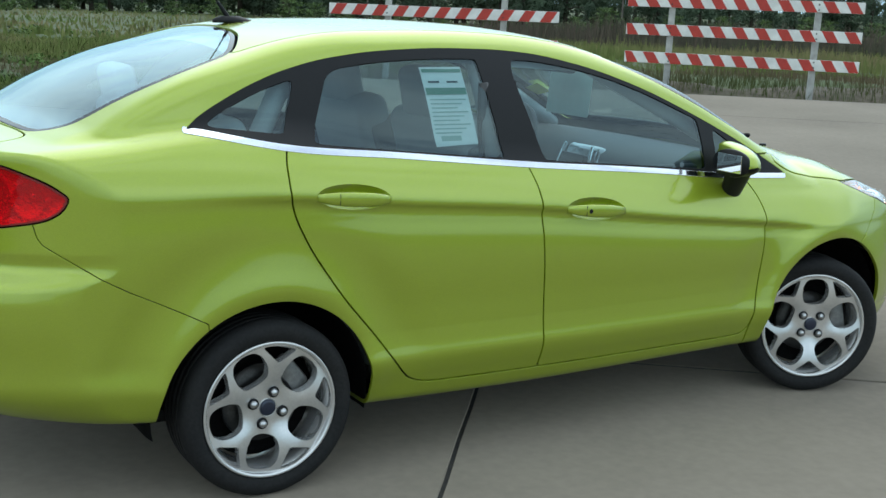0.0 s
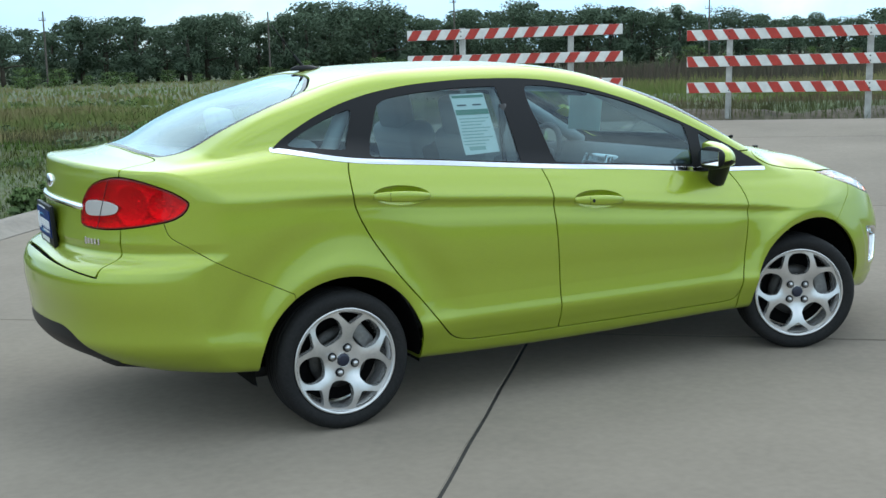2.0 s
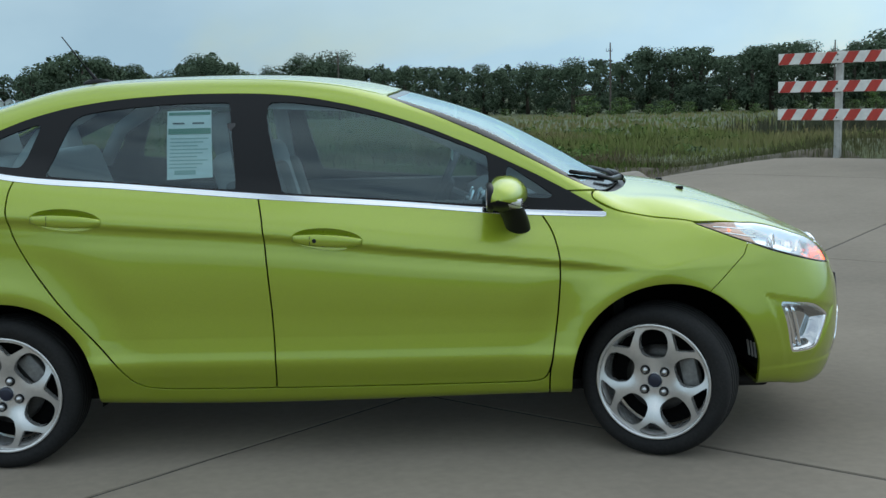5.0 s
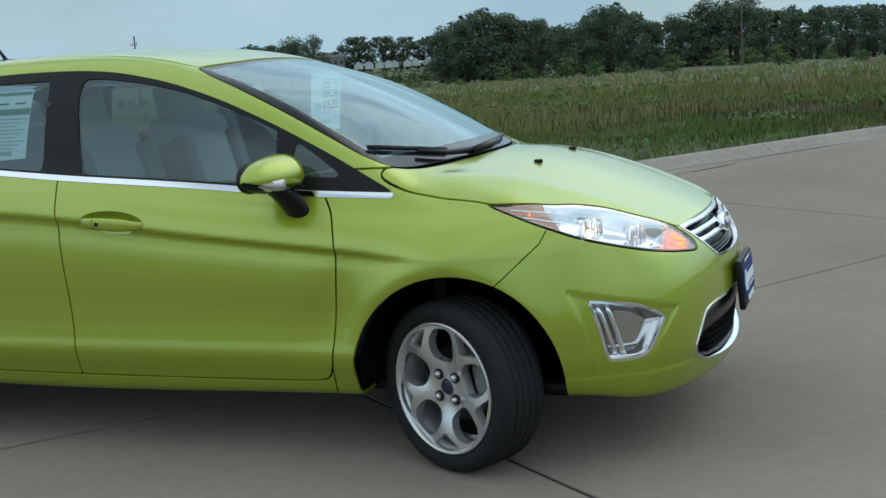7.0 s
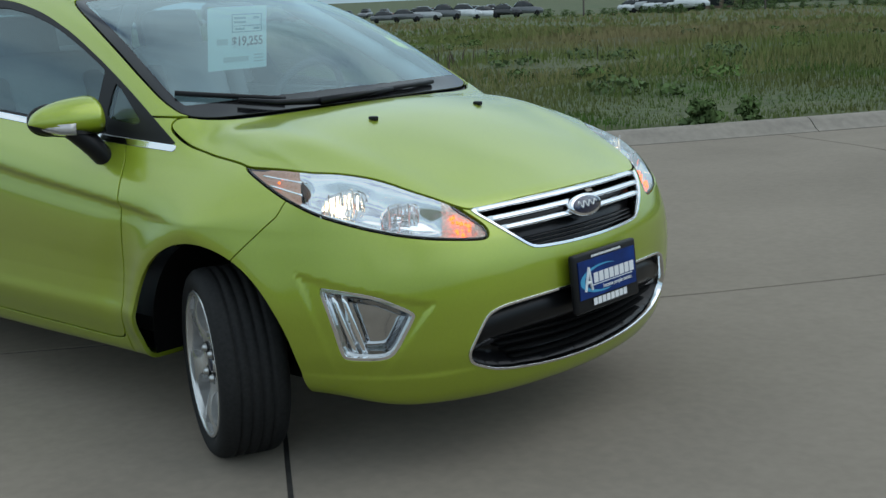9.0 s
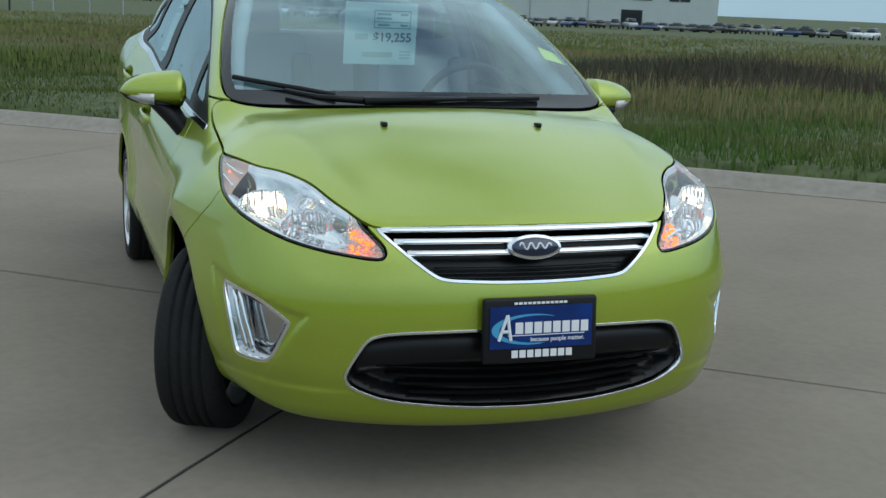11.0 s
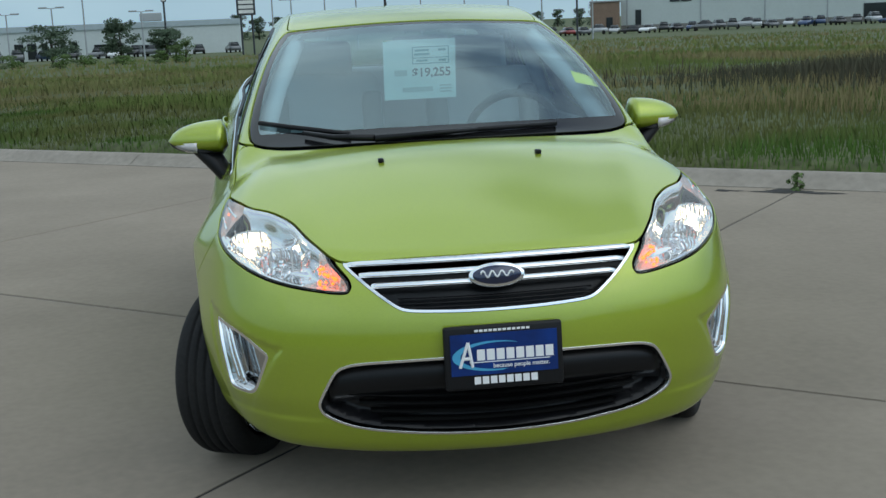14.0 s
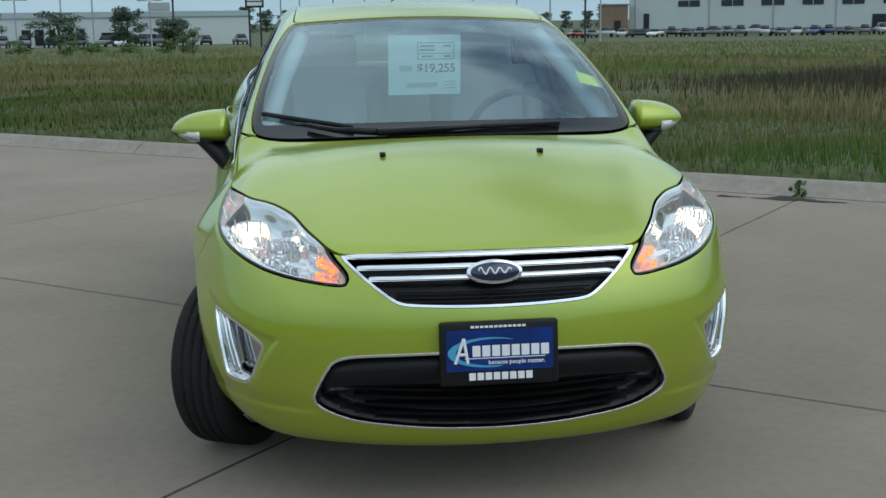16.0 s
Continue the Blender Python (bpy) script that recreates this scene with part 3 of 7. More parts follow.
def part(name, bm, mat, parent=None, label="", smooth=False):
    """Links a bmesh as one mesh object under a thing or part."""
    me = bpy.data.meshes.new(name)
    bmesh.ops.recalc_face_normals(bm, faces=bm.faces)
    bm.to_mesh(me)
    bm.free()
    me.polygons.foreach_set("use_smooth", np.full(len(me.polygons), bool(smooth)))
    if smooth:
        me.set_sharp_from_angle(angle=radians(38))
    if mat:
        me.materials.append(mat)
    ob = new(name, me)
    if parent:
        ob.parent = parent
    if label:
        tagged(ob, label)
    return ob


def unit(v):
    return v / np.maximum(np.linalg.norm(v, axis=1), 1e-9)[:, None]


def panel(name, mesh, mat, parent, label="", rim=0.014, sink=0.0, roll=0.0009):
    """A sheet of the car's skin with turned-in edges."""
    p, t = mesh
    n = unit(slope(p))
    p = p - sink * n
    e = np.concatenate([t[:, [0, 1]], t[:, [1, 2]], t[:, [2, 0]]])
    key = np.sort(e, 1)
    u, idx, cnt = np.unique(key[:, 0] * len(p) + key[:, 1], return_index=True, return_counts=True)
    edge = e[idx[cnt == 1]]
    edge = edge[np.abs(p[edge]).max(1)[:, 1] > -1]
    if rim and len(edge):
        at = np.unique(edge)
        back = np.zeros(len(p), int)
        back[at] = np.arange(len(at))
        out = np.zeros((len(at), 3))
        d = unit(np.cross(p[edge[:, 1]] - p[edge[:, 0]], n[edge[:, 0]]))
        np.add.at(out, back[edge[:, 0]], d)
        np.add.at(out, back[edge[:, 1]], d)
        out = unit(out)
        b0 = len(p)
        b1 = b0 + len(at)
        p_all = np.concatenate([p, p[at] + out * roll - n[at] * roll, p[at] + out * roll - n[at] * rim])
        n_all = np.concatenate([n, unit(out + 0.3 * n[at]), out])
        i, j = edge[:, 0], edge[:, 1]
        bi, bj = back[i], back[j]
        q1 = np.stack([j, i, b0 + bi, b0 + bj], 1)
        q2 = np.stack([b0 + bj, b0 + bi, b1 + bi, b1 + bj], 1)
        return link_mesh(name, p_all, [t, q1, q2], mat, parent, label, normals=n_all)
    return link_mesh(name, p, t, mat, parent, label, normals=n)


def halves(mesh, side):
    return clip(mesh, lambda p: -side * p[:, 1])


def box(bm, size, m=None, bevel=0.0, seg=2):
    r = bmesh.ops.create_cube(bm, size=1.0, matrix=(m or Matrix()) @ Matrix.Diagonal((*size, 1)))
    if bevel:
        es = list({e for v in r["verts"] for e in v.link_edges})
        bmesh.ops.bevel(bm, geom=es, offset=bevel, segments=seg, affect="EDGES", profile=0.5)


def rod(bm, a, b, r, r2=None, n=10):
    a, b = Vector(a), Vector(b)
    d = b - a
    m = Matrix.Translation((a + b) / 2) @ d.to_track_quat("Z", "Y").to_matrix().to_4x4()
    bmesh.ops.create_cone(bm, cap_ends=True, segments=n, radius1=r, radius2=r if r2 is None else r2, depth=d.length, matrix=m)


def tube(path, r, n=8, closed=False):
    """Vertices and quads of a pipe of radius r (or one radius a point) along a path."""
    path = np.asarray(path, float)
    k = len(path)
    r = np.broadcast_to(r, (k,))
    tan = np.gradient(path, axis=0) if not closed else np.roll(path, -1, 0) - np.roll(path, 1, 0)
    tan = unit(tan)
    up = np.where(np.abs(tan[:, 2:3]) > 0.9, [[1.0, 0, 0]], [[0, 0, 1.0]])
    s = unit(np.cross(tan, up))
    w = np.cross(s, tan)
    a = np.arange(n) / n * 2 * np.pi
    p = path[:, None] + r[:, None, None] * (np.cos(a)[None, :, None] * s[:, None] + np.sin(a)[None, :, None] * w[:, None])
    i = np.arange(k if closed else k - 1)[:, None]
    j = np.arange(n)[None]
    i2, j2 = (i + 1) % k, (j + 1) % n
    q = np.stack([i * n + j, i * n + j2, i2 * n + j2, i2 * n + j], -1).reshape(-1, 4)
    faces = [q]
    p = p.reshape(-1, 3)
    if not closed:
        faces += [np.arange(n)[None, ::-1], (np.arange(n) + (k - 1) * n)[None]]
    return p, faces


def lathe(profile, n=48, axis="y"):
    """Vertices and quads of a profile of (radius, along) turned round an axis."""
    pr = np.asarray(profile, float)
    a = np.arange(n) / n * 2 * np.pi
    r, h = pr[:, 0][:, None], pr[:, 1][:, None]
    c, s = np.cos(a)[None], np.sin(a)[None]
    flat = np.broadcast_to(h, (len(pr), n))
    p = np.stack({"y": (r * c, flat, r * s), "z": (r * c, r * s, flat), "x": (flat, r * c, r * s)}[axis], -1).reshape(-1, 3)
    i, j = np.arange(len(pr) - 1)[:, None], np.arange(n)[None]
    j2 = (j + 1) % n
    q = np.stack([i * n + j, (i + 1) * n + j, (i + 1) * n + j2, i * n + j2], -1).reshape(-1, 4)
    return p, q


# ---- pieces of the car ----
def skin_y(x, z):
    """Half width of the body at a place on its flank."""
    y = np.linspace(0.3, 0.95, 1400)
    v = body(np.full_like(y, x), y, np.full_like(y, z))
    return float(y[np.argmax(v > 0)])


def skin_x(y, z, front=True):
    x = np.linspace(3.5, 2.4, 1600) if front else np.linspace(-1.4, -0.4, 1600)
    v = body(x, np.full_like(x, y), np.full_like(x, z))
    return float(x[np.argmax(v < 0)])


def skin_z(x, y):
    z = np.linspace(1.6, 0.6, 1600)
    v = body(np.full_like(z, x), np.full_like(z, y), z)
    return float(z[np.argmax(v < 0)])


def blob(name, rings, mat, parent, label="", caps=True, closed=False):
    """A skin over rings of points (arrays of equal length)."""
    r = np.asarray(rings, float)
    k, n = r.shape[:2]
    i, j = np.arange(k - 1)[:, None], np.arange(n)[None]
    j2 = (j + 1) % n
    q = np.stack([i * n + j, i * n + j2, (i + 1) * n + j2, (i + 1) * n + j], -1).reshape(-1, 4)
    faces = [q]
    if caps:
        faces += [np.arange(n)[None, ::-1], (np.arange(n) + (k - 1) * n)[None]]
    ob = link_mesh(name, r.reshape(-1, 3), faces, mat, parent, label)
    me = ob.data
    bm = bmesh.new()
    bm.from_mesh(me)
    bmesh.ops.recalc_face_normals(bm, faces=bm.faces)
    bm.to_mesh(me)
    bm.free()
    return ob


def oval(cx, cy, cz, a, b, n=20, axis="x", power=2.0):
    t = np.arange(n) / n * 2 * np.pi
    c, s = np.cos(t), np.sin(t)
    u = np.sign(c) * np.abs(c) ** (2 / power) * a
    v = np.sign(s) * np.abs(s) ** (2 / power) * b
    z = np.zeros(n)
    return np.stack({"x": (cx + z, cy + u, cz + v), "y": (cx + u, cy + z, cz + v), "z": (cx + u, cy + v, cz + z)}[axis], 1)


def handle(door, x0, side, scoop):
    """Pull handle over its scooped pocket, with the lock cap."""
    zc = float(crease(x0)) + 0.002
    tilt = -0.068
    p, t = scoop
    xx = p[:, 0] - x0
    e = np.hypot(xx / 0.133, (p[:, 2] - zc - tilt * xx) / 0.041)
    link_mesh("handle_pocket", p - unit(slope(p)) * (0.022 * (1 - np.clip(e, 0, 1) ** 4))[:, None], t, PAINT, door, "scooped handle pocket")
    rings = []
    for s in np.linspace(-1, 1, 17):
        x = x0 + 0.130 * s
        z = zc + tilt * (x - x0) - 0.004
        y = skin_y(x, z)
        h = 0.021 * (1 - 0.55 * abs(s) ** 2.5) + 0.002
        out = 0.020 * (1 - abs(s) ** 3) + 0.003
        rings.append(np.stack([np.full(14, x), side * (y + out - 0.006 + 0.007 * np.cos(np.arange(14) / 14 * 6.2832)), z + h * np.sin(np.arange(14) / 14 * 6.2832)], 1))
    blob("door_handle", rings, PAINT, door, "body-coloured pull handle")
    if x0 > 1 and side < 0:
        y = skin_y(x0, zc)
        bm = bmesh.new()
        rod(bm, (x0 - 0.045, side * (y + 0.012), zc - 0.002), (x0 - 0.045, side * (y + 0.0235), zc - 0.002), 0.008, n=14)
        part("lock_cylinder", bm, TRIM, door, "dark key lock")
    bm = bmesh.new()
    xs = x0 - 0.062
    z = zc + tilt * (xs - x0) - 0.004
    box(bm, (0.002, 0.004, 0.034), pose(xs, side * (skin_y(xs, z) + 0.0195), z))
    part("handle_seam", bm, TRIM, door)


def headlamp(car, mesh, side):
    below_line, bonnet = region(FROM_CORNER, LAMP), region(FROM_TOP, HOOD)
    f = lambda p: np.maximum(below_line(p), 0.003 - bonnet(p))
    lens = panel("headlamp", mesh, LENS, car, "clear wrap-around headlamp with lit bulb and amber marker", rim=0, sink=0.002)
    panel("lamp_edge", clip(mesh, lambda p: -below_line(p) - 0.0068), TRIM, lens, "black lamp seal", rim=0.004, sink=0.003)
    p, t = mesh
    # bright bowl with an amber side marker at the tapered tail
    tail = clip((p, t), lambda v: FROM_CORNER(v)[:, 0] - 1.485)
    main = clip((p, t), lambda v: 1.485 - FROM_CORNER(v)[:, 0])

    def sunk(m, near, far, a, b):
        v, tt = m
        return v - unit(slope(v)) * (near + far * step(-f(v), a, b))[:, None], tt
    v, tt = sunk(main, 0.003, 0.056, 0.0, 0.05)
    tip = clip((v, tt), lambda a: 1.872 - FROM_CORNER(a)[:, 0])
    rest = clip((v, tt), lambda a: FROM_CORNER(a)[:, 0] - 1.872)
    link_mesh("reflector", *rest, BOWL, lens, "chromed reflector bowl")
    link_mesh("turn_reflector", *tip, GLOW_TINT_BOWL, lens, "sparkling amber turn signal reflector")
    v, tt = sunk(tail, 0.003, 0.014, 0.0, 0.02)
    link_mesh("side_marker", v, tt, AMBER_DARK, lens, "brown-amber side marker")

    def place(qc, z, d):
        """A point d metres inside the lens at the corner coordinate qc and height z."""
        x = np.linspace(3.4, 2.5, 1500)
        y = x - qc / 0.7071
        ok = (y > 0.2) & (y < 0.85)
        x, y = x[ok], y[ok]
        v = body(x, y, np.full_like(x, z))
        i = np.argmax(v < 0)
        pt = np.array([[x[i], y[i], z]])
        g = unit(slope(pt))
        return (pt - g * d)[0] * (1, side, 1), g[0] * (1, side, 1)

    def behind_lens(m, v):
        """The points v under the matrix m, held at least 9 mm inside the skin."""
        v = np.array([m @ Vector(a) for a in np.asarray(v, float)])
        out = body(*v.T) > -0.009
        if out.any():
            v[out] = settle_on(v[out], -0.009)
        return v
    for qc, z, r, deep in ((1.600, 0.826, 0.066, 0.046), (1.757, 0.786, 0.056, 0.040)):
        at, g = place(qc, z, deep)
        ax = Vector((0.97, side * 0.24, 0.0)).normalized()
        m = Matrix.Translation(Vector(at)) @ ax.to_track_quat("Y", "Z").to_matrix().to_4x4()
        prof = [(0.006, -0.022), (r * 0.45, -0.018), (r * 0.8, -0.006), (r, 0.012), (r * 1.05, 0.014), (r * 1.07, 0.008)]
        v, qd = lathe(prof, 36)
        link_mesh("reflector_bowl", behind_lens(m, v), qd, MIRRORED, lens, "faceted reflector bowl")
        a = np.linspace(0, 2 * np.pi, 40, endpoint=False)
        v, qd = tube(np.stack([r * 1.06 * np.cos(a), 0 * a + 0.013, r * 1.06 * np.sin(a)], 1), 0.0022, 6, True)
        link_mesh("bowl_rim", behind_lens(m, v), qd, CHROME, lens, "bright rim of a reflector bowl")
        bm = bmesh.new()
        bmesh.ops.create_uvsphere(bm, u_segments=14, v_segments=10, radius=0.013, matrix=m @ Matrix.Translation((0, 0.0, 0)))
        part("bulb", bm, BULB if qc < 1.7 else MIRRORED, lens, "glowing halogen bulb" if qc < 1.7 else "", smooth=True)
        for k in range(7):
            bm = bmesh.new()
            rod(bm, m @ Vector((-r + (k + 0.5) * 2 * r / 7, 0.008, -r * 0.75)), m @ Vector((-r + (k + 0.5) * 2 * r / 7, 0.008, r * 0.75)), 0.0025, n=6)
            if k in (1, 3, 5):
                part("flute", bm, LENS_RIB, lens)
            else:
                bm.free()
    # added beads, some glowing, stand in for the bulb's sparkle in the facets
    rng = random.Random(17)
    for k in range(48):
        qc, z = rng.uniform(1.882, 1.972), rng.uniform(0.698, 0.792)
        inside = below_line(np.array([[qc / 0.7071, 0.0, z]]))[0]
        if inside > -0.011:
            continue
        at, g = place(qc, z, 0.012)
        lit = math.hypot(qc - 1.918, (z - 0.722) * 0.8) < 0.033
        bm = bmesh.new()
        bmesh.ops.create_uvsphere(bm, u_segments=8, v_segments=6, radius=rng.uniform(0.0035, 0.0065) if lit else rng.uniform(0.003, 0.0055), matrix=Matrix.Translation(at))
        part("signal_sparkle", bm, AMBER_LIT if lit else GLOW_TINT_BOWL, lens, "glowing amber bead added for the turn signal's sparkle" if lit else "tinted mirror bead added for the turn signal's sparkle", smooth=True)
    at, g = place(1.425, 0.862, 0.007)
    bm = bmesh.new()
    bmesh.ops.create_uvsphere(bm, u_segments=10, v_segments=8, radius=0.0035, matrix=Matrix.Translation(at))
    part("marker_bulb", bm, AMBER_LIT, lens, "lit amber marker bulb", smooth=True)
    for z0, z1, q0, q1 in ((0.876, 0.861, 1.38, 1.49), (0.853, 0.833, 1.40, 1.49)):
        path = [place(a, b, 0.004)[0] for a, b in zip(np.linspace(q0, q1, 8), np.linspace(z0, z1, 8))]
        v, fc = tube(path, 0.0036, 6)
        link_mesh("divider", v, fc, CHROME, lens)


def foglamp(car, mesh, side):
    f = region(FROM_CORNER, FOG, 2)
    bezel = panel("fog_lamp_bezel", clip(mesh, lambda p: -f(p) - 0.009), CHROME, car, "chromed fog lamp bezel", rim=0.045, sink=0.001)
    p, t = mesh
    n = unit(slope(p))
    deep = 0.006 + 0.046 * step(-f(p), 0.004, 0.040)
    link_mesh("bezel_floor", p - n * deep[:, None], t, BEZEL, bezel, "shiny silver bezel recess")
    for a0, a1 in ((0.08, 0.19), (0.20, 0.30)):
        path = []
        for k in np.linspace(0, 1, 9):
            qc = 1.545 + 0.23 * (a0 * (1 - k) + a1 * k) + 0.03 * k
            z = 0.565 - 0.165 * k
            x = np.linspace(3.3, 2.7, 900)
            y = x - qc / 0.7071
            v = body(x, y, np.full_like(x, z))
            i = np.argmax(v < 0)
            path.append((x[i] - 0.016, side * (y[i] - 0.016), z))
        v, fc = tube(path, 0.008, 8)
        link_mesh("bezel_rib", v, fc, CHROME, bezel)


def taillamp(car, mesh, side):
    f = region(FROM_BACK_CORNER, TAIL)
    lens = panel("tail_lamp", mesh, RED_LENS, car, "glossy red wrap-around tail lamp with clear reversing section", rim=0, sink=-0.001)
    white = region(FROM_BACK_CORNER, [(0.980, 0.994), (0.90, 1.000), (0.83, 0.995), (0.786, 0.980), (0.80, 0.955), (0.85, 0.944), (0.980, 0.936)], 2)
    panel("reversing_lamp", clip(mesh, white), WHITE_LENS, lens, "clear white reversing lens", rim=0.003, sink=-0.003)
    panel("lamp_edge", clip(mesh, lambda p: -f(p) - 0.008), RED_DARK, lens, "dark red lamp edge", rim=0, sink=-0.0025)
    # housing behind the red lens, with two round bowls in it
    p, t = mesh
    c = FROM_BACK_CORNER(p)
    deep = 0.002 + 0.005 * step(-f(p), 0.0, 0.030)
    for k, z, r in ((0.735, 0.985, 0.070), (0.610, 0.985, 0.045)):
        d = np.hypot(c[:, 0] - k, c[:, 1] - z) / r
        deep = deep + 0.0065 * np.clip(1 - d * d, 0, 1) - 0.002 * np.exp(-((d - 1.08) / 0.12) ** 2)
    link_mesh("housing", p - unit(slope(p)) * deep[:, None], t, RED_FLOOR, lens, "bright housing behind the red lens")

    def on_lens(k, z, out):
        x = np.linspace(-1.1, -0.5, 1200)
        y = 0.9 - x - k / 0.7071
        i = np.argmax(body(x, y, np.full_like(x, z)) < 0)
        pt = np.array([[x[i], y[i], z]])
        return (pt + unit(slope(pt)) * out)[0] * (1, side, 1)
    for nm, r, mat, pts in (("lamp_seam", 0.0016, TRIM, [(0.836, 1.078), (0.872, 0.985), (0.905, 0.893)]),):
        k, z = np.array(pts).T
        t = np.linspace(0, 1, 14)
        at = np.linspace(0, 1, len(k))
        v, fc = tube([on_lens(a, b, 0.0035) for a, b in zip(np.interp(t, at, k), np.interp(t, at, z))], r, 6)
        link_mesh(nm, v, fc, mat, lens)
    for k in (0.60, 0.70):
        bm = bmesh.new()
        x = np.linspace(-1.1, -0.5, 900)
        y = 0.9 - x - k / 0.7071
        v = body(x, y, np.full_like(x, 1.0))
        i = np.argmax(v < 0)
        bmesh.ops.create_uvsphere(bm, u_segments=12, v_segments=8, radius=0.006, matrix=Matrix.Translation((x[i] + 0.0095, side * (y[i] - 0.0095), 1.0)))
        part("bulb", bm, MIRRORED, lens, smooth=True)


def bar_mesh(name, parent, mat, w0, z_of_w, x_off, h, d, label="", n=31):
    """A bar across the nose that follows its bow."""
    rings = []
    for y in np.linspace(-w0, w0, n):
        z = z_of_w(y)
        x = skin_x(y, min(max(z, 0.3), 0.77)) + x_off
        rings.append([(x, y, z - h / 2), (x + d * 0.5, y, z - h / 2), (x + d, y, z - h / 6), (x + d, y, z + h / 6), (x + d * 0.4, y, z + h / 2), (x, y, z + h / 2)])
    return blob(name, rings, mat, parent, label)


def band(name, mesh, field, width, mat, parent, label, lift=0.003):
    return panel(name, clip(mesh, lambda p: -field(p) - width), mat, parent, label, rim=0.02, sink=-lift)


def front_end(car, grille, lower):
    f = region(FROM_FRONT, GRILLE, 2)
    grid = empty_part("grille", car, "chromed three-bar upper grille with oval badge")
    band("grille_frame", grille, f, 0.007, CHROME, grid, "chrome grille frame")
    p, t = grille
    link_mesh("grille_backing", p - unit(slope(p)) * 0.045, t, BLACK_GLOSS, grid, "black mesh backing")
    for z0, w0, h in ((0.7585, 0.400, 0.018), (0.7315, 0.372, 0.018), (0.7045, 0.342, 0.018)):
        bar_mesh("grille_bar", grid, CHROME, w0, lambda y, z0=z0: z0 + 0.004 * (1 - (y / 0.4) ** 2), -0.020, h, 0.022, "chrome cross bar")
    for k in range(3):
        bar_mesh("grille_slat", grid, BLACK_GLOSS, 0.27, lambda y, k=k: 0.645 + 0.011 * k, -0.03, 0.004, 0.012, "thin black slat", n=15)
    # oval badge
    x0 = skin_x(0, 0.722)
    lean = pose(x0 + 0.006, 0, 0.722, 0, -19, 0)
    for nm, a, b, d0, d1, mat, say in (("badge_ring", 0.078, 0.034, -0.02, 0.010, CHROME, "chrome oval badge ring"), ("badge_field", 0.069, 0.0265, 0.0, 0.0125, BADGE_BLUE, "dark blue oval badge")):
        rings = [oval(d0, 0, 0, a, b, 36), oval(d1 - 0.004, 0, 0, a, b, 36), oval(d1, 0, 0, a * 0.95, b * 0.93, 36)]
        ob = blob(nm, rings, mat, grid, say)
        ob.matrix_local = lean
    t = np.linspace(0, 1, 40)
    path = np.stack([np.full(40, 0.0135), -0.046 + 0.092 * t, 0.010 * np.sin(t * 22) * (1 - 0.35 * t) + 0.002], 1)
    v, fc = tube(path, 0.0026, 6)
    ob = link_mesh("badge_script", v, fc, WHITE_PAINT, grid, "white squiggle on the badge")
    ob.matrix_local = lean
    # lower intake
    intake = empty_part("lower_grille", car, "wide black lower intake with thin chrome surround")
    g = region(FROM_FRONT, LOWER, 3)
    band("intake_trim", lower, g, 0.0065, CHROME, intake, "thin chrome surround", lift=0.0035)
    p, t = lower
    n = unit(slope(p))
    link_mesh("intake_backing", p - n * (0.012 + 0.05 * step(-g(p), 0.004, 0.03))[:, None], t, BLACK_GLOSS, intake, "glossy black intake backing")
    bar_mesh("intake_blade", intake, BLACK_GLOSS, 0.472, lambda y: 0.455 - 0.025 * (y / 0.47) ** 4, -0.045, 0.10, 0.028, "broad glossy black bumper blade")
    for k in range(4):
        bar_mesh("intake_slat", intake, LINER, 0.42 - 0.03 * k, lambda y, k=k: 0.395 - 0.024 * k + 0.012 * (y / 0.42) ** 2, -0.05, 0.009, 0.03, "thin black slat")
    # dealer plate on its dark holder
    plate = empty_part("front_plate", car, "dark blue dealer plate in a black holder")
    m = pose(3.336, 0, 0.514, 0, -5, 0)
    bm = bmesh.new()
    box(bm, (0.022, 0.325, 0.175), m, 0.008, 3)
    part("plate_holder", bm, TRIM, plate, "black plastic plate frame", smooth=True)
    bm = bmesh.new()
    box(bm, (0.004, 0.292, 0.112), m @ Matrix.Translation((0.0125, 0, 0.010)))
    part("plate", bm, PLATE_BLUE, plate, "gradient blue plate insert")
    plate_marks(plate, m @ Matrix.Translation((0.0152, 0, 0.010)), 1.0)


def empty_part(name, parent, label=""):
    ob = new(name)
    ob.parent = parent
    if label:
        tagged(ob, label)
    return ob


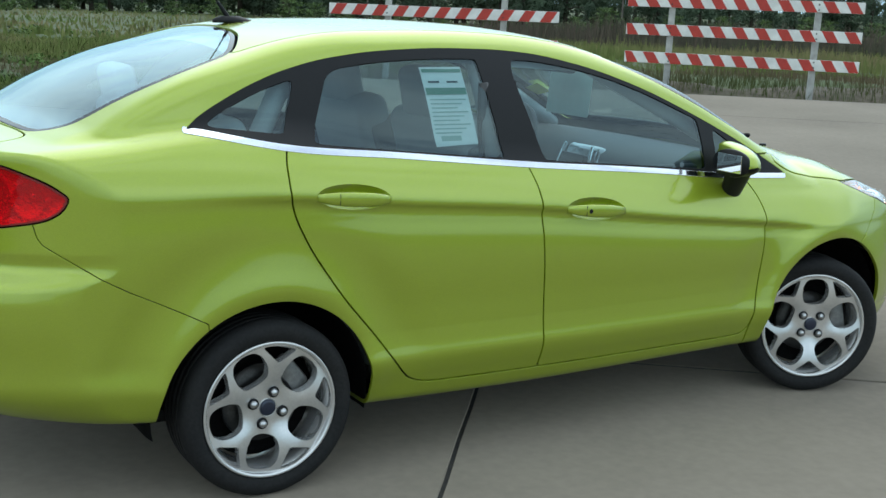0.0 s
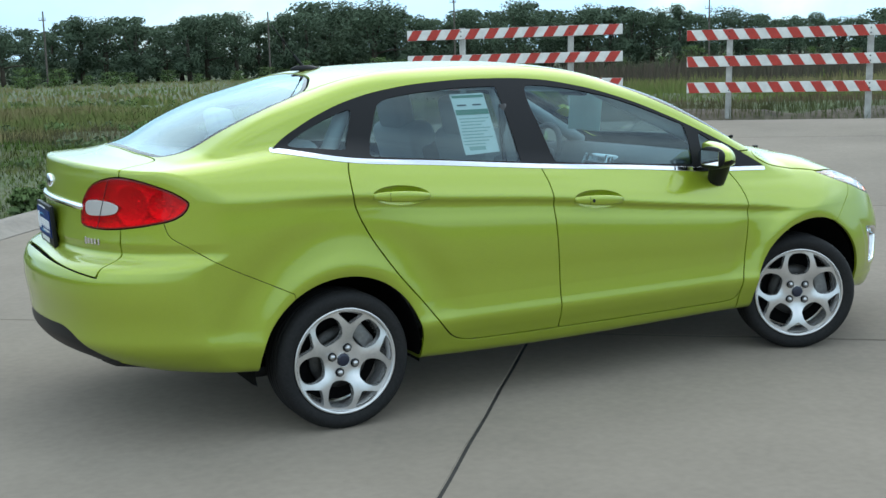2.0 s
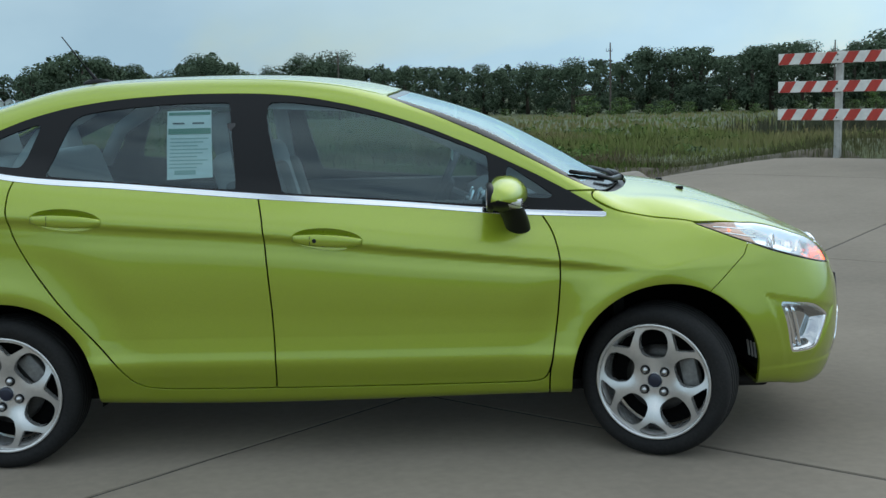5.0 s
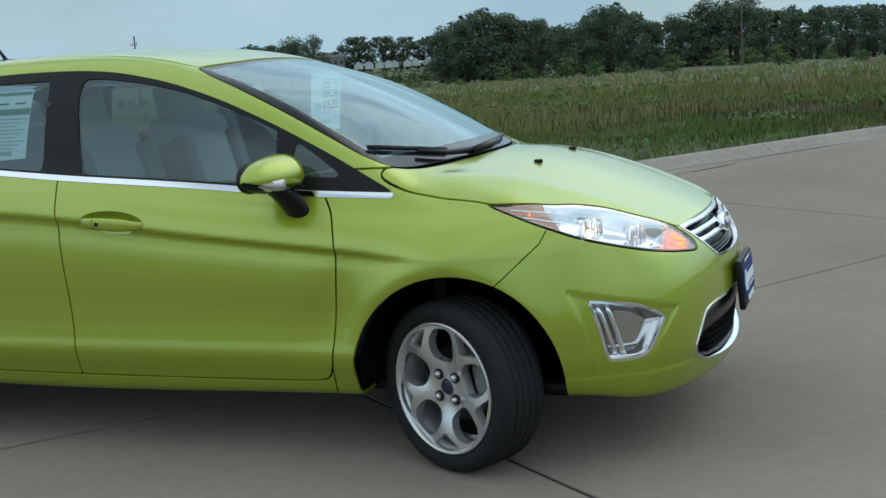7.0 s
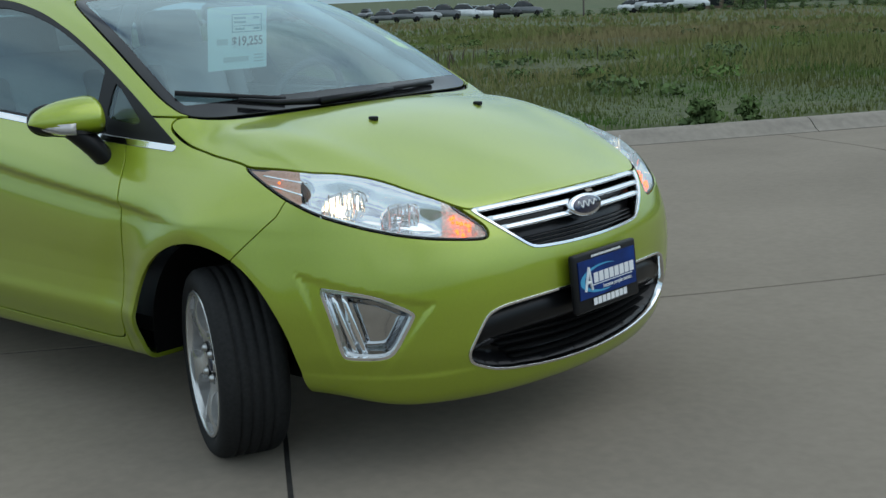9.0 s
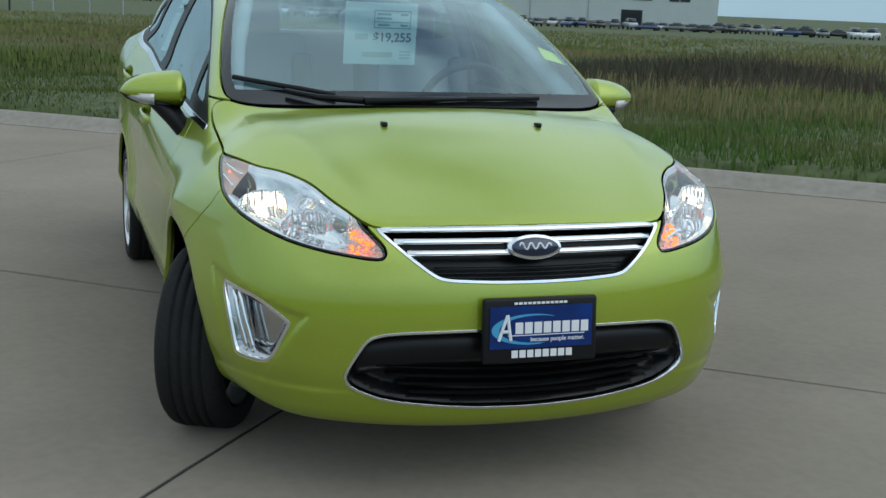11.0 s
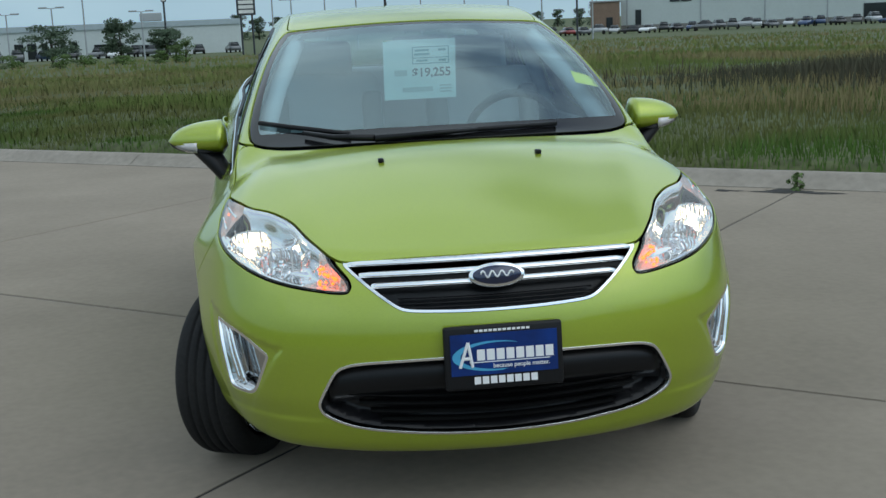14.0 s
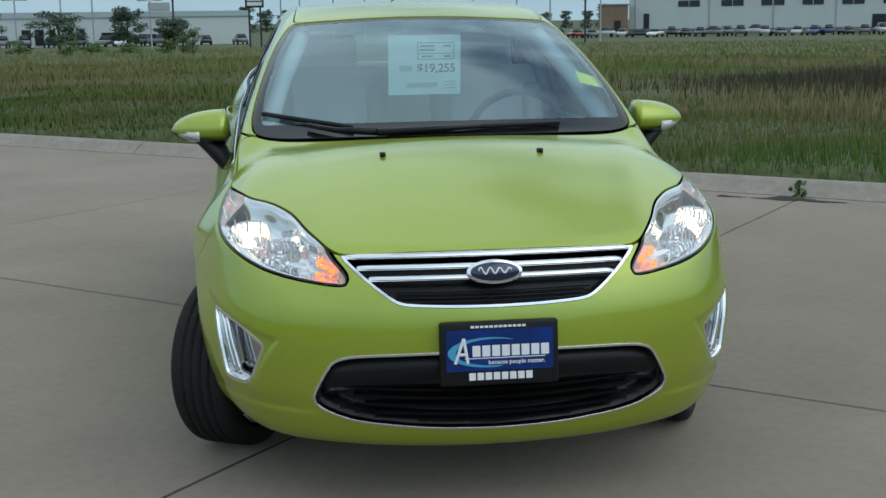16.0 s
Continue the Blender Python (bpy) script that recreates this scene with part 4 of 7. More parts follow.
def plate_marks(plate, m, s):
    """Plain bars and a pale swoosh where the plate carries lettering."""
    def bars(name, cells, z, h, mat):
        for y, w in cells:
            bm = bmesh.new()
            box(bm, (0.0016, w * s, h * s), m @ Matrix.Translation((0, y * s, z * s)))
            part(name, bm, mat, plate)
    bars("caption_bar", [(-0.064 + 0.0268 * k, 0.0215) for k in range(8)], -0.002, 0.030, WHITE_PAINT)
    bars("underline", [(0.014, 0.220)], -0.0215, 0.0022, WHITE_PAINT)
    bars("caption_bar", [(-0.076 + 0.0222 * k, 0.0175) for k in range(8)], -0.071, 0.020, WHITE_PAINT)
    bars("caption_bar", [(-0.074 + 0.0128 * k, 0.0095) for k in range(12)], 0.064, 0.0062, WHITE_PAINT)
    words(plate, "because people matter.", m @ pose(0.0004, 0.046 * s, -0.0335 * s, 90, 0, 90), 0.0165 * s, WHITE_PAINT, "slogan", 0.0002)
    # crescent, broad at its closed end and open towards the word
    t = np.linspace(radians(62), radians(282), 40)
    rim_out = np.stack([np.zeros(40), -0.028 + 0.114 * np.cos(t), -0.006 + 0.041 * np.sin(t)], 1)
    rim_in = np.stack([np.zeros(40), -0.012 + 0.108 * np.cos(t), -0.006 + 0.0365 * np.sin(t)], 1)
    v = np.concatenate([rim_out, rim_in]) * (1, s, s)
    k = np.arange(39)
    ob = link_mesh("swoosh", v, np.stack([k + 40, k + 41, k + 1, k], 1), SWOOSH, plate, "light blue crescent")
    ob.matrix_local = m
    for a, b in (((-0.122, -0.034), (-0.098, 0.034)), ((-0.098, 0.034), (-0.088, -0.034)), ((-0.113, -0.010), (-0.092, -0.010))):
        bm = bmesh.new()
        rod(bm, m @ Vector((0.0006, a[0] * s, a[1] * s)), m @ Vector((0.0006, b[0] * s, b[1] * s)), 0.0045 * s, n=6)
        part("initial_stroke", bm, WHITE_PAINT, plate)


# wheels
def wheel(car, x, y, turn, spin, side):
    w = empty_part("wheel", car, "five-spoke silver alloy wheel with black tyre")
    w.matrix_local = pose(x, y, 0.300, 0, 0, turn) @ pose(0, 0, 0, 0, spin, 0 if side < 0 else 180)
    prof = [(0.212, 0.085), (0.216, 0.094), (0.226, 0.099), (0.245, 0.1035), (0.262, 0.103), (0.276, 0.099), (0.288, 0.091), (0.295, 0.082), (0.2985, 0.072), (0.300, 0.06),
            (0.300, 0.052), (0.294, 0.0505), (0.294, 0.0445), (0.300, 0.043), (0.300, 0.021), (0.294, 0.0195), (0.294, 0.0135), (0.300, 0.012), (0.300, 0.0)]
    prof = [(0.2215 + (r - 0.212) * 0.756, h) for r, h in prof]
    prof = [(r, -h) for r, h in prof] + [(r, h) for r, h in prof[-2::-1]]
    v, q = lathe(prof, 72)
    tyre = link_mesh("tyre", v, q, RUBBER, w, "black rubber tyre with grooved tread")
    rim = [(0.205, 0.09), (0.196, 0.05), (0.185, 0.0), (0.19, -0.06), (0.200, -0.080), (0.212, -0.090), (0.2155, -0.094), (0.2135, -0.099), (0.208, -0.100), (0.203, -0.094), (0.2005, -0.08)]
    v, q = lathe([(r * 1.035, h) for r, h in rim], 72)
    link_mesh("rim", v, q, ALLOY, w, "silver alloy rim")
    # spoked face, cut out of a dished disc
    rr = np.concatenate([[0.0], np.linspace(0.012, 0.2045, 42)])
    n = 180
    a = np.arange(n) / n * 2 * np.pi
    P = np.concatenate([[[0, 0]]] + [np.stack([r * np.cos(a), r * np.sin(a)], 1) for r in rr[1:]])
    T = []
    j = np.arange(n)
    T.append(np.stack([np.zeros(n, int), 1 + j, 1 + (j + 1) % n], 1))
    for k in range(len(rr) - 2):
        b0, b1 = 1 + k * n, 1 + (k + 1) * n
        T.append(np.stack([b0 + j, b1 + j, b1 + (j + 1) % n], 1))
        T.append(np.stack([b0 + j, b1 + (j + 1) % n, b0 + (j + 1) % n], 1))
    mesh = (np.concatenate([P, np.zeros((len(P), 1))], 1), np.concatenate(T))
    for k in range(5):
        t0 = radians(90 + 72 * k)
        c, s = np.cos(t0), np.sin(t0)

        def frame2(p, c=c, s=s):
            return np.stack([p[:, 0] * c + p[:, 1] * s, -p[:, 0] * s + p[:, 1] * c], 1)
        big = rounded([(0.085, -0.024), (0.094, -0.042), (0.124, -0.0545), (0.162, -0.053), (0.187, -0.036), (0.1935, 0.0), (0.187, 0.036), (0.162, 0.053), (0.124, 0.0545), (0.094, 0.042), (0.085, 0.024), (0.082, 0.0)], 2)
        mesh = clip(mesh, lambda p, big=big, fr=frame2: -distance(fr(p), big))
        t1 = t0 + radians(36)
        c1, s1 = np.cos(t1), np.sin(t1)
        small = rounded([(0.146, 0.0), (0.160, -0.018), (0.181, -0.046), (0.190, -0.056), (0.197, -0.034), (0.201, 0.0), (0.197, 0.034), (0.190, 0.056), (0.181, 0.046), (0.160, 0.018)], 2)
        mesh = clip(mesh, lambda p, small=small, c=c1, s=s1: -distance(np.stack([p[:, 0] * c + p[:, 1] * s, -p[:, 0] * s + p[:, 1] * c], 1), small))
    p, t = mesh
    r = np.hypot(p[:, 0], p[:, 1])
    ang = np.arctan2(p[:, 1], p[:, 0])
    # spokes crown up between the openings
    dish = -0.067 - 0.021 * step(r, 0.04, 0.17) - 0.007 * np.cos(5 * (ang - radians(126))) * step(r, 0.05, 0.12)
    front = np.stack([p[:, 0] * 1.035, dish, p[:, 1] * 1.035], 1)
    e = np.concatenate([t[:, [0, 1]], t[:, [1, 2]], t[:, [2, 0]]])
    key = np.sort(e, 1)
    u, idx, cnt = np.unique(key[:, 0] * len(p) + key[:, 1], return_index=True, return_counts=True)
    edge = e[idx[cnt == 1]]
    b = front.copy()
    b[:, 1] += 0.034
    lip = front.copy()
    lip[:, 1] += 0.005
    lip[:, [0, 2]] *= 1.0
    m = len(p)
    quads = np.stack([edge[:, 1], edge[:, 0], edge[:, 0] + m, edge[:, 1] + m], 1)
    quads = quads[:, ::-1]
    face = link_mesh("spokes", np.concatenate([front, b]), [t, quads], ALLOY, w, "forked silver spokes")
    bm = bmesh.new()
    bm.from_mesh(face.data)
    bmesh.ops.recalc_face_normals(bm, faces=bm.faces)
    bm.to_mesh(face.data)
    bm.free()
    face.data.set_sharp_from_angle(angle=radians(40))
    v, q = lathe([(0.0001, -0.071), (0.018, -0.0705), (0.0245, -0.069), (0.027, -0.064), (0.027, -0.05)], 32)
    link_mesh("hub_cap", v - (0, 0.005, 0), q, CAP_BLUE, w, "dark blue hub cap")
    v, q = lathe([(0.027, -0.062), (0.029, -0.066), (0.0305, -0.064), (0.031, -0.055)], 32)
    link_mesh("cap_ring", v - (0, 0.005, 0), q, ALLOY, w)
    for k in range(4):
        t0 = radians(43 + 90 * k)
        cx, cz = 0.053 * math.cos(t0), 0.053 * math.sin(t0)
        # black ring laid on the face paints the shade of the nut's recess
        v, q = lathe([(0.0125, -0.0720), (0.0165, -0.0735), (0.0180, -0.0725), (0.0185, -0.060)], 20)
        link_mesh("nut_shade_ring", v + (cx, -0.001, cz), q, TRIM, w, "black ring painted for the shade round a lug nut")
        v, q = lathe([(0.0001, -0.0835), (0.0055, -0.0825), (0.0095, -0.0795), (0.0118, -0.0750), (0.0125, -0.068), (0.0125, -0.060)], 16)
        ob = link_mesh("lug_nut", v + (cx, -0.004, cz), q, STEEL, w, "bright steel lug nut")
    v, q = lathe([(0.02, -0.010), (0.085, -0.010), (0.128, -0.008), (0.128, 0.006), (0.02, 0.006)], 48)
    link_mesh("brake_disc", v, q, STEEL_DARK, w, "dull steel brake disc")
    bm = bmesh.new()
    box(bm, (0.065, 0.06, 0.12), pose(0.125, -0.012, 0.035, 0, -12, 0), 0.014)
    part("brake_caliper", bm, CAST_IRON, w, "grey brake caliper", smooth=True)
    v, q = lathe([(0.001, 0.03), (0.19, 0.03)], 32)
    link_mesh("backing_plate", v, q, LINER, w, "dark backing plate")
    return w


def liner(car, ax, az, r, side, wide):
    a = np.linspace(-0.04 if ax > 1 else -0.2, np.pi + 0.2, 40)
    rings = []
    for y in (0.79, 0.745, 0.45, 0.42):
        k = r + (0.006 if y > 0.78 else 0.012) if y > 0.44 else 0.02
        rings.append(np.stack([ax + k * np.where(np.cos(a) < 0, wide, 1.0) * np.cos(a), np.full(40, side * y * 0.985), az + k * np.sin(a)], 1))
    rr = np.asarray(rings)
    k, n = rr.shape[:2]
    i, j = np.arange(k - 1)[:, None], np.arange(n - 1)[None]
    q = np.stack([i * n + j, i * n + j + 1, (i + 1) * n + j + 1, (i + 1) * n + j], -1).reshape(-1, 4)
    link_mesh("wheel_arch_liner", rr.reshape(-1, 3), q, LINER, car, "black wheel arch liner")


def mirror(car, side):
    """Door mirror on its dark stalk, with a clear indicator in the cap."""
    m = empty_part("door_mirror", car, "green door mirror on a black stalk with clear indicator strip")
    s = side
    rings_cap, rings_low = [], []
    for k in np.linspace(0, 1, 13):
        y = 0.762 + 0.218 * k
        grow = max(1 - k ** 2.6, 0.0) ** 0.62 * 0.95 + 0.05 if k > 0.12 else math.sqrt(max(1 - (1 - k / 0.12) ** 4 * 0.75, 0.05))
        cx = 1.908 - 0.035 * k
        rx, up, dn = 0.086 * grow, 0.074 * grow, 0.055 * grow
        t = np.arange(28) / 28 * 2 * np.pi
        x = np.maximum(cx + rx * np.cos(t), cx - 0.040)
        z = 1.014 - 0.004 * k + np.where(np.sin(t) > 0, up, dn) * np.sin(t)
        rings_cap.append(np.stack([x, np.full(28, s * y), z], 1))
    whole = blob("mirror_cap", rings_cap, PAINT, m, "lime green mirror cap")
    low = []
    for r in rings_cap:
        q = r.copy()
        c = q.mean(0)
        q = c + (q - c) * 1.02
        q[:, 2] = np.minimum(q[:, 2], r[:, 2].min() + 0.014)
        low.append(q)
    blob("mirror_housing", low, TRIM, m, "black lower housing")
    ind = []
    for r in rings_cap[6:12]:
        q = r.copy()
        c = q.mean(0)
        q = c + (q - c) * 1.045
        q = q[q[:, 0].argsort()[::-1]][:1]
        x0, zb, zt = q[0, 0], r[:, 2].min(), r[:, 2].max()
        up = zb + 0.42 * (zt - zb)
        ind.append([(x0 - 0.026, q[0, 1], up), (x0 - 0.003, q[0, 1], up - 0.002), (x0 - 0.008, q[0, 1], zb + 0.010), (x0 - 0.034, q[0, 1], zb + 0.004)])
    blob("indicator", ind, WHITE_LENS, m, "clear indicator strip")
    bm = bmesh.new()
    box(bm, (0.004, 0.125, 0.068), pose(1.833, s * 0.875, 1.016), 0.002)
    part("mirror_glass", bm, MIRROR_GLASS, m, "mirror glass")
    rings = [oval(1.834, s * 0.875, 1.016, 0.088, 0.050, 28, "x", 2.3), oval(1.846, s * 0.875, 1.016, 0.091, 0.053, 28, "x", 2.3), oval(1.858, s * 0.875, 1.016, 0.086, 0.048, 28, "x", 2.3)]
    blob("mirror_bezel", rings, TRIM, m, "black mirror rim")
    rings = []
    for k in np.linspace(0, 1, 7):
        rings.append(oval(1.940 - 0.03 * k ** 2 + 0.02 * (1 - k), s * (0.75 + 0.105 * k), 0.838 + 0.152 * k ** 0.8, 0.046 + 0.004 * k, 0.030 + 0.026 * k, 18, "z"))
    blob("mirror_stalk", rings, TRIM, m, "black mirror stalk")


def wiper(car, pts, back):
    w = empty_part("wiper", car, "black wiper arm and blade resting on the glass")
    P = np.array([(x, y, skin_z(x, y) + 0.009) for x, y in pts])
    v, f = tube(P, 0.0085, 8)
    link_mesh("wiper_blade", v, f, TRIM, w, "black rubber blade")
    A = np.array([(x, y, skin_z(x, y) + 0.017) for x, y in back])
    v, f = tube(A, np.linspace(0.013, 0.007, len(A)), 8)
    link_mesh("wiper_arm", v, f, BLACK_GLOSS, w, "black wiper arm")


def seat(car, x, y, width, name="front_seat"):
    s = empty_part(name, car, "light grey cloth seat with headrest")
    def cushion(nm, size, m, mat):
        bm = bmesh.new()
        box(bm, size, m, min(size) * 0.36, 4)
        return part(nm, bm, mat, s, smooth=True)
    cushion("seat_cushion", (0.50, width, 0.17), pose(x + 0.10, y, 0.54, 0, -6, 0), CLOTH)
    cushion("backrest", (0.15, width, 0.64), pose(x - 0.20, y, 0.88, 0, -16, 0), CLOTH)
    for k in (-1, 1):
        cushion("side_bolster", (0.16, 0.09, 0.50), pose(x - 0.16, y + k * (width / 2 - 0.04), 0.86, 0, -16, 0), CLOTH_DARK)
    cushion("headrest", (0.10, 0.27, 0.19), pose(x - 0.315, y, 1.245, 0, -12, 0), CLOTH)
    for k in (-1, 1):
        bm = bmesh.new()
        rod(bm, (x - 0.27, y + k * 0.06, 1.12), (x - 0.30, y + k * 0.06, 1.19), 0.006)
        part("headrest_post", bm, STEEL, s)


def interior(car):
    for y in (-0.36, 0.36):
        seat(car, 1.12, y, 0.50)
    s = empty_part("rear_bench", car, "light grey cloth rear bench")
    for nm, size, m in (("seat_cushion", (0.44, 0.86, 0.18), pose(0.36, 0, 0.56, 0, -6, 0)), ("backrest", (0.16, 1.24, 0.46), pose(0.0, 0, 0.96, 0, -20, 0))):
        bm = bmesh.new()
        box(bm, size, m, 0.05, 4)
        part(nm, bm, CLOTH, s, smooth=True)
    for y in (-0.40, 0.40):
        bm = bmesh.new()
        box(bm, (0.09, 0.26, 0.17), pose(-0.10, y, 1.21, 0, -14, 0), 0.035, 4)
        part("headrest", bm, CLOTH, s, smooth=True)
    dash = empty_part("dashboard", car, "dark grey dashboard with silver centre stack")
    rings = []
    for y in np.linspace(-0.66, 0.66, 15):
        c = 0.05 * (y / 0.66) ** 2
        rings.append([(2.30 - c, y, 0.98), (2.10 - c, y, 1.005), (1.92 - c, y, 0.995 + 0.03 * math.exp(-((y - 0.36) / 0.17) ** 2)), (1.83 - c, y, 0.95), (1.80 - c, y, 0.86), (1.86 - c, y, 0.74), (1.98 - c, y, 0.62), (2.3 - c, y, 0.6)])
    blob("dash_top", rings, DASH, dash, "dark dashboard moulding")
    bm = bmesh.new()
    box(bm, (0.10, 0.24, 0.30), pose(1.82, 0, 0.83, 0, 22, 0), 0.03, 3)
    part("centre_stack", bm, SILVER, dash, "silver centre stack", smooth=True)
    bm = bmesh.new()
    box(bm, (0.03, 0.17, 0.09), pose(1.765, 0, 0.90, 0, 22, 0), 0.01, 2)
    part("radio_screen", bm, BLACK_GLOSS, dash, smooth=True)
    for k in (-1, 1):
        bm = bmesh.new()
        box(bm, (0.012, 0.016, 0.26), pose(1.758, k * 0.112, 0.86, k * 9, 20, 0), 0.004, 2)
        part("stack_trim", bm, CHROME, dash, "bright console edge trim", smooth=True)
    for k in range(3):
        for j in range(4):
            bm = bmesh.new()
            box(bm, (0.010, 0.030, 0.014), pose(1.738 - 0.010 * k, -0.06 + 0.04 * j, 0.84 - 0.026 * k, 0, 22, 0), 0.003, 1)
            part("console_button", bm, STEEL, dash)
    bm = bmesh.new()
    box(bm, (0.55, 0.20, 0.20), pose(1.45, 0, 0.50), 0.04, 3)
    part("centre_console", bm, DASH, dash, "dark centre console", smooth=True)
    wheel_m = pose(1.66, 0.36, 0.95, 0, -66, 0)
    st = empty_part("steering_wheel", car, "dark three-spoke steering wheel")
    a = np.arange(40) / 40 * 2 * np.pi
    v, f = tube(np.stack([0.185 * np.cos(a), 0.185 * np.sin(a), 0 * a], 1), 0.016, 10, True)
    ob = link_mesh("steering_rim", v, f, DASH, st)
    ob.matrix_local = wheel_m
    bm = bmesh.new()
    box(bm, (0.13, 0.17, 0.05), wheel_m @ Matrix.Translation((0, 0, -0.02)), 0.02, 3)
    part("steering_boss", bm, DASH, st, smooth=True)
    for b in ((0.0, 0.17), (0.0, -0.17), (-0.17, 0.0)):
        bm = bmesh.new()
        rod(bm, wheel_m @ Vector((0, 0, -0.015)), wheel_m @ Vector((b[0], b[1], 0)), 0.015, n=8)
        part("steering_spoke", bm, SILVER, st)
    bm = bmesh.new()
    rod(bm, wheel_m @ Vector((0, 0, -0.03)), (1.95, 0.36, 0.82), 0.035)
    part("steering_column", bm, DASH, st)
    bm = bmesh.new()
    box(bm, (0.05, 0.23, 0.065), pose(1.66, 0.0, 1.325, 0, 12, 0), 0.022, 3)
    m = part("rear_view_mirror", bm, DASH, car, "dark interior mirror", smooth=True)
    bm = bmesh.new()
    rod(bm, (1.66, 0, 1.325), (1.675, 0, 1.338), 0.008)
    part("mirror_stem", bm, DASH, m)
    # door cards and floor
    for side in (-1, 1):
        bm = bmesh.new()
        box(bm, (1.44, 0.05, 0.58), pose(1.13, side * 0.665, 0.70, side * -3, 0, 0), 0.02, 2)
        part("door_card", bm, DASH, car, "grey inner door lining", smooth=True)
    bm = bmesh.new()
    box(bm, (1.66, 1.40, 0.05), pose(1.24, 0, 0.33))
    part("cabin_floor", bm, DASH, car, "dark carpeted floor")
    bm = bmesh.new()
    box(bm, (0.55, 1.10, 0.03), pose(-0.36, 0, 1.105, 0, 5, 0), 0.01)
    part("parcel_shelf", bm, DASH, car, "grey parcel shelf", smooth=True)
    bm = bmesh.new()
    box(bm, (0.04, 1.1, 0.40), pose(2.36, 0, 0.70))
    part("bulkhead", bm, TRIM, car)
    for side in (-1, 1):
        for pts in ([(0.92, 0.70, 1.02), (0.90, 0.63, 1.25), (0.89, 0.56, 1.40)], [(2.12, 0.66, 1.02), (1.80, 0.60, 1.19), (1.45, 0.51, 1.37)], [(0.02, 0.66, 1.12), (0.12, 0.60, 1.28), (0.30, 0.53, 1.39)]):
            v, f = tube([(x, side * (y - 0.03), z - 0.02) for x, y, z in pts], 0.035, 10)
            link_mesh("pillar_trim", v, f, CLOTH, car, "light grey pillar trim")
        v, f = tube([(0.87, side * 0.63, 1.30), (0.90, side * 0.60, 0.95), (0.93, side * 0.55, 0.55)], 0.018, 6)
        link_mesh("seat_belt", v * 1.0, f, DASH, car, "dark seat belt")


def car_details(car):
    for x, turn, spin in ((0.0, 0, -26.6), (AXLE, -25.5, 0)):
        for side in (-1, 1):
            wheel(car, x, side * (0.735 if x < 1 else 0.738), turn, spin, side)
    for ax, az, r in ((0.010, 0.306, 0.347), (2.508, 0.330, 0.350)):
        for side in (-1, 1):
            liner(car, ax, az, r, side, 1.075 if ax < 1 else 1.036)
    for side in (-1, 1):
        mirror(car, side)
    wiper(car, [(2.165, -0.635), (2.222, -0.545), (2.285, -0.430), (2.335, -0.33)], [(2.405, -0.25), (2.355, -0.385), (2.29, -0.485)])
    wiper(car, [(2.392, -0.22), (2.388, 0.03), (2.362, 0.23), (2.325, 0.39)], [(2.412, -0.25), (2.415, -0.04), (2.402, 0.10)])
    # washer jets
    for y in (-0.253, 0.253):
        bm = bmesh.new()
        box(bm, (0.03, 0.018, 0.014), pose(2.655, y, skin_z(2.655, y) + 0.005), 0.004, 2)
        part("washer_jet", bm, TRIM, car, "small black washer jet", smooth=True)
    # aerial
    ant = empty_part("antenna", car, "black roof aerial raked backwards")
    z0 = skin_z(0.215, 0)
    rings = [oval(0.205 - 0.01 * k, 0, z0 - 0.004 + 0.012 * k, 0.085 * (1 - 0.14 * k * k), 0.034 * (1 - 0.2 * k), 20, "z") for k in range(3)]
    blob("antenna_base", rings, TRIM, ant, "black rubber aerial base")
    bm = bmesh.new()
    rod(bm, (0.18, 0, z0 + 0.015), (0.14, 0, z0 + 0.068), 0.009, 0.006)
    part("antenna_spring", bm, TRIM, ant)
    v, f = tube([(0.14, 0, z0 + 0.068), (0.095, 0, z0 + 0.130), (0.04, 0, z0 + 0.205)], [0.0035, 0.003, 0.0025], 6)
    link_mesh("antenna_mast", v, f, TRIM, ant, "thin black mast")
    # rear details
    rp = empty_part("rear_plate", car, "blue dealer plate on the trunk lid")
    m = pose(-0.998, 0, 0.862, 0, 3, 180)
    bm = bmesh.new()
    box(bm, (0.018, 0.325, 0.175), m, 0.006, 2)
    part("plate_holder", bm, TRIM, rp, "black plate frame", smooth=True)
    bm = bmesh.new()
    box(bm, (0.004, 0.292, 0.112), m @ Matrix.Translation((0.011, 0, 0.010)))
    part("plate", bm, PLATE_BLUE, rp, "blue plate insert")
    plate_marks(rp, m @ Matrix.Translation((0.0138, 0, 0.010)), 1.0)
    rings = []
    for y in np.linspace(-0.40, 0.40, 15):
        x = skin_x(y, 0.98, False)
        z = 0.978 - 0.012 * (y / 0.4) ** 2
        rings.append([(x + 0.01, y, z - 0.012), (x - 0.012, y, z - 0.010), (x - 0.018, y, z + 0.003), (x - 0.010, y, z + 0.012), (x + 0.01, y, z + 0.012)])
    blob("trunk_bar", rings, CHROME, car, "chrome bar above the rear plate")
    x = skin_x(0, 1.045, False)
    for nm, a, b, d, mat in (("rear_badge_ring", 0.060, 0.028, 0.0, CHROME), ("rear_badge", 0.052, 0.0215, 0.003, BADGE_BLUE)):
        rings = [oval(x + 0.01, 0, 1.045, a, b, 30), oval(x - 0.007 - d, 0, 1.045, a, b, 30), oval(x - 0.010 - d, 0, 1.045, a * 0.92, b * 0.9, 30)]
        blob(nm, rings, mat, car, "oval badge on the trunk lid")
    for k in range(5):
        y = -0.43 - 0.021 * k
        xx = skin_x(y, 0.835, False)
        bm = bmesh.new()
        box(bm, (0.006, 0.015, 0.022 if k else 0.028), pose(xx - 0.002, y, 0.838))
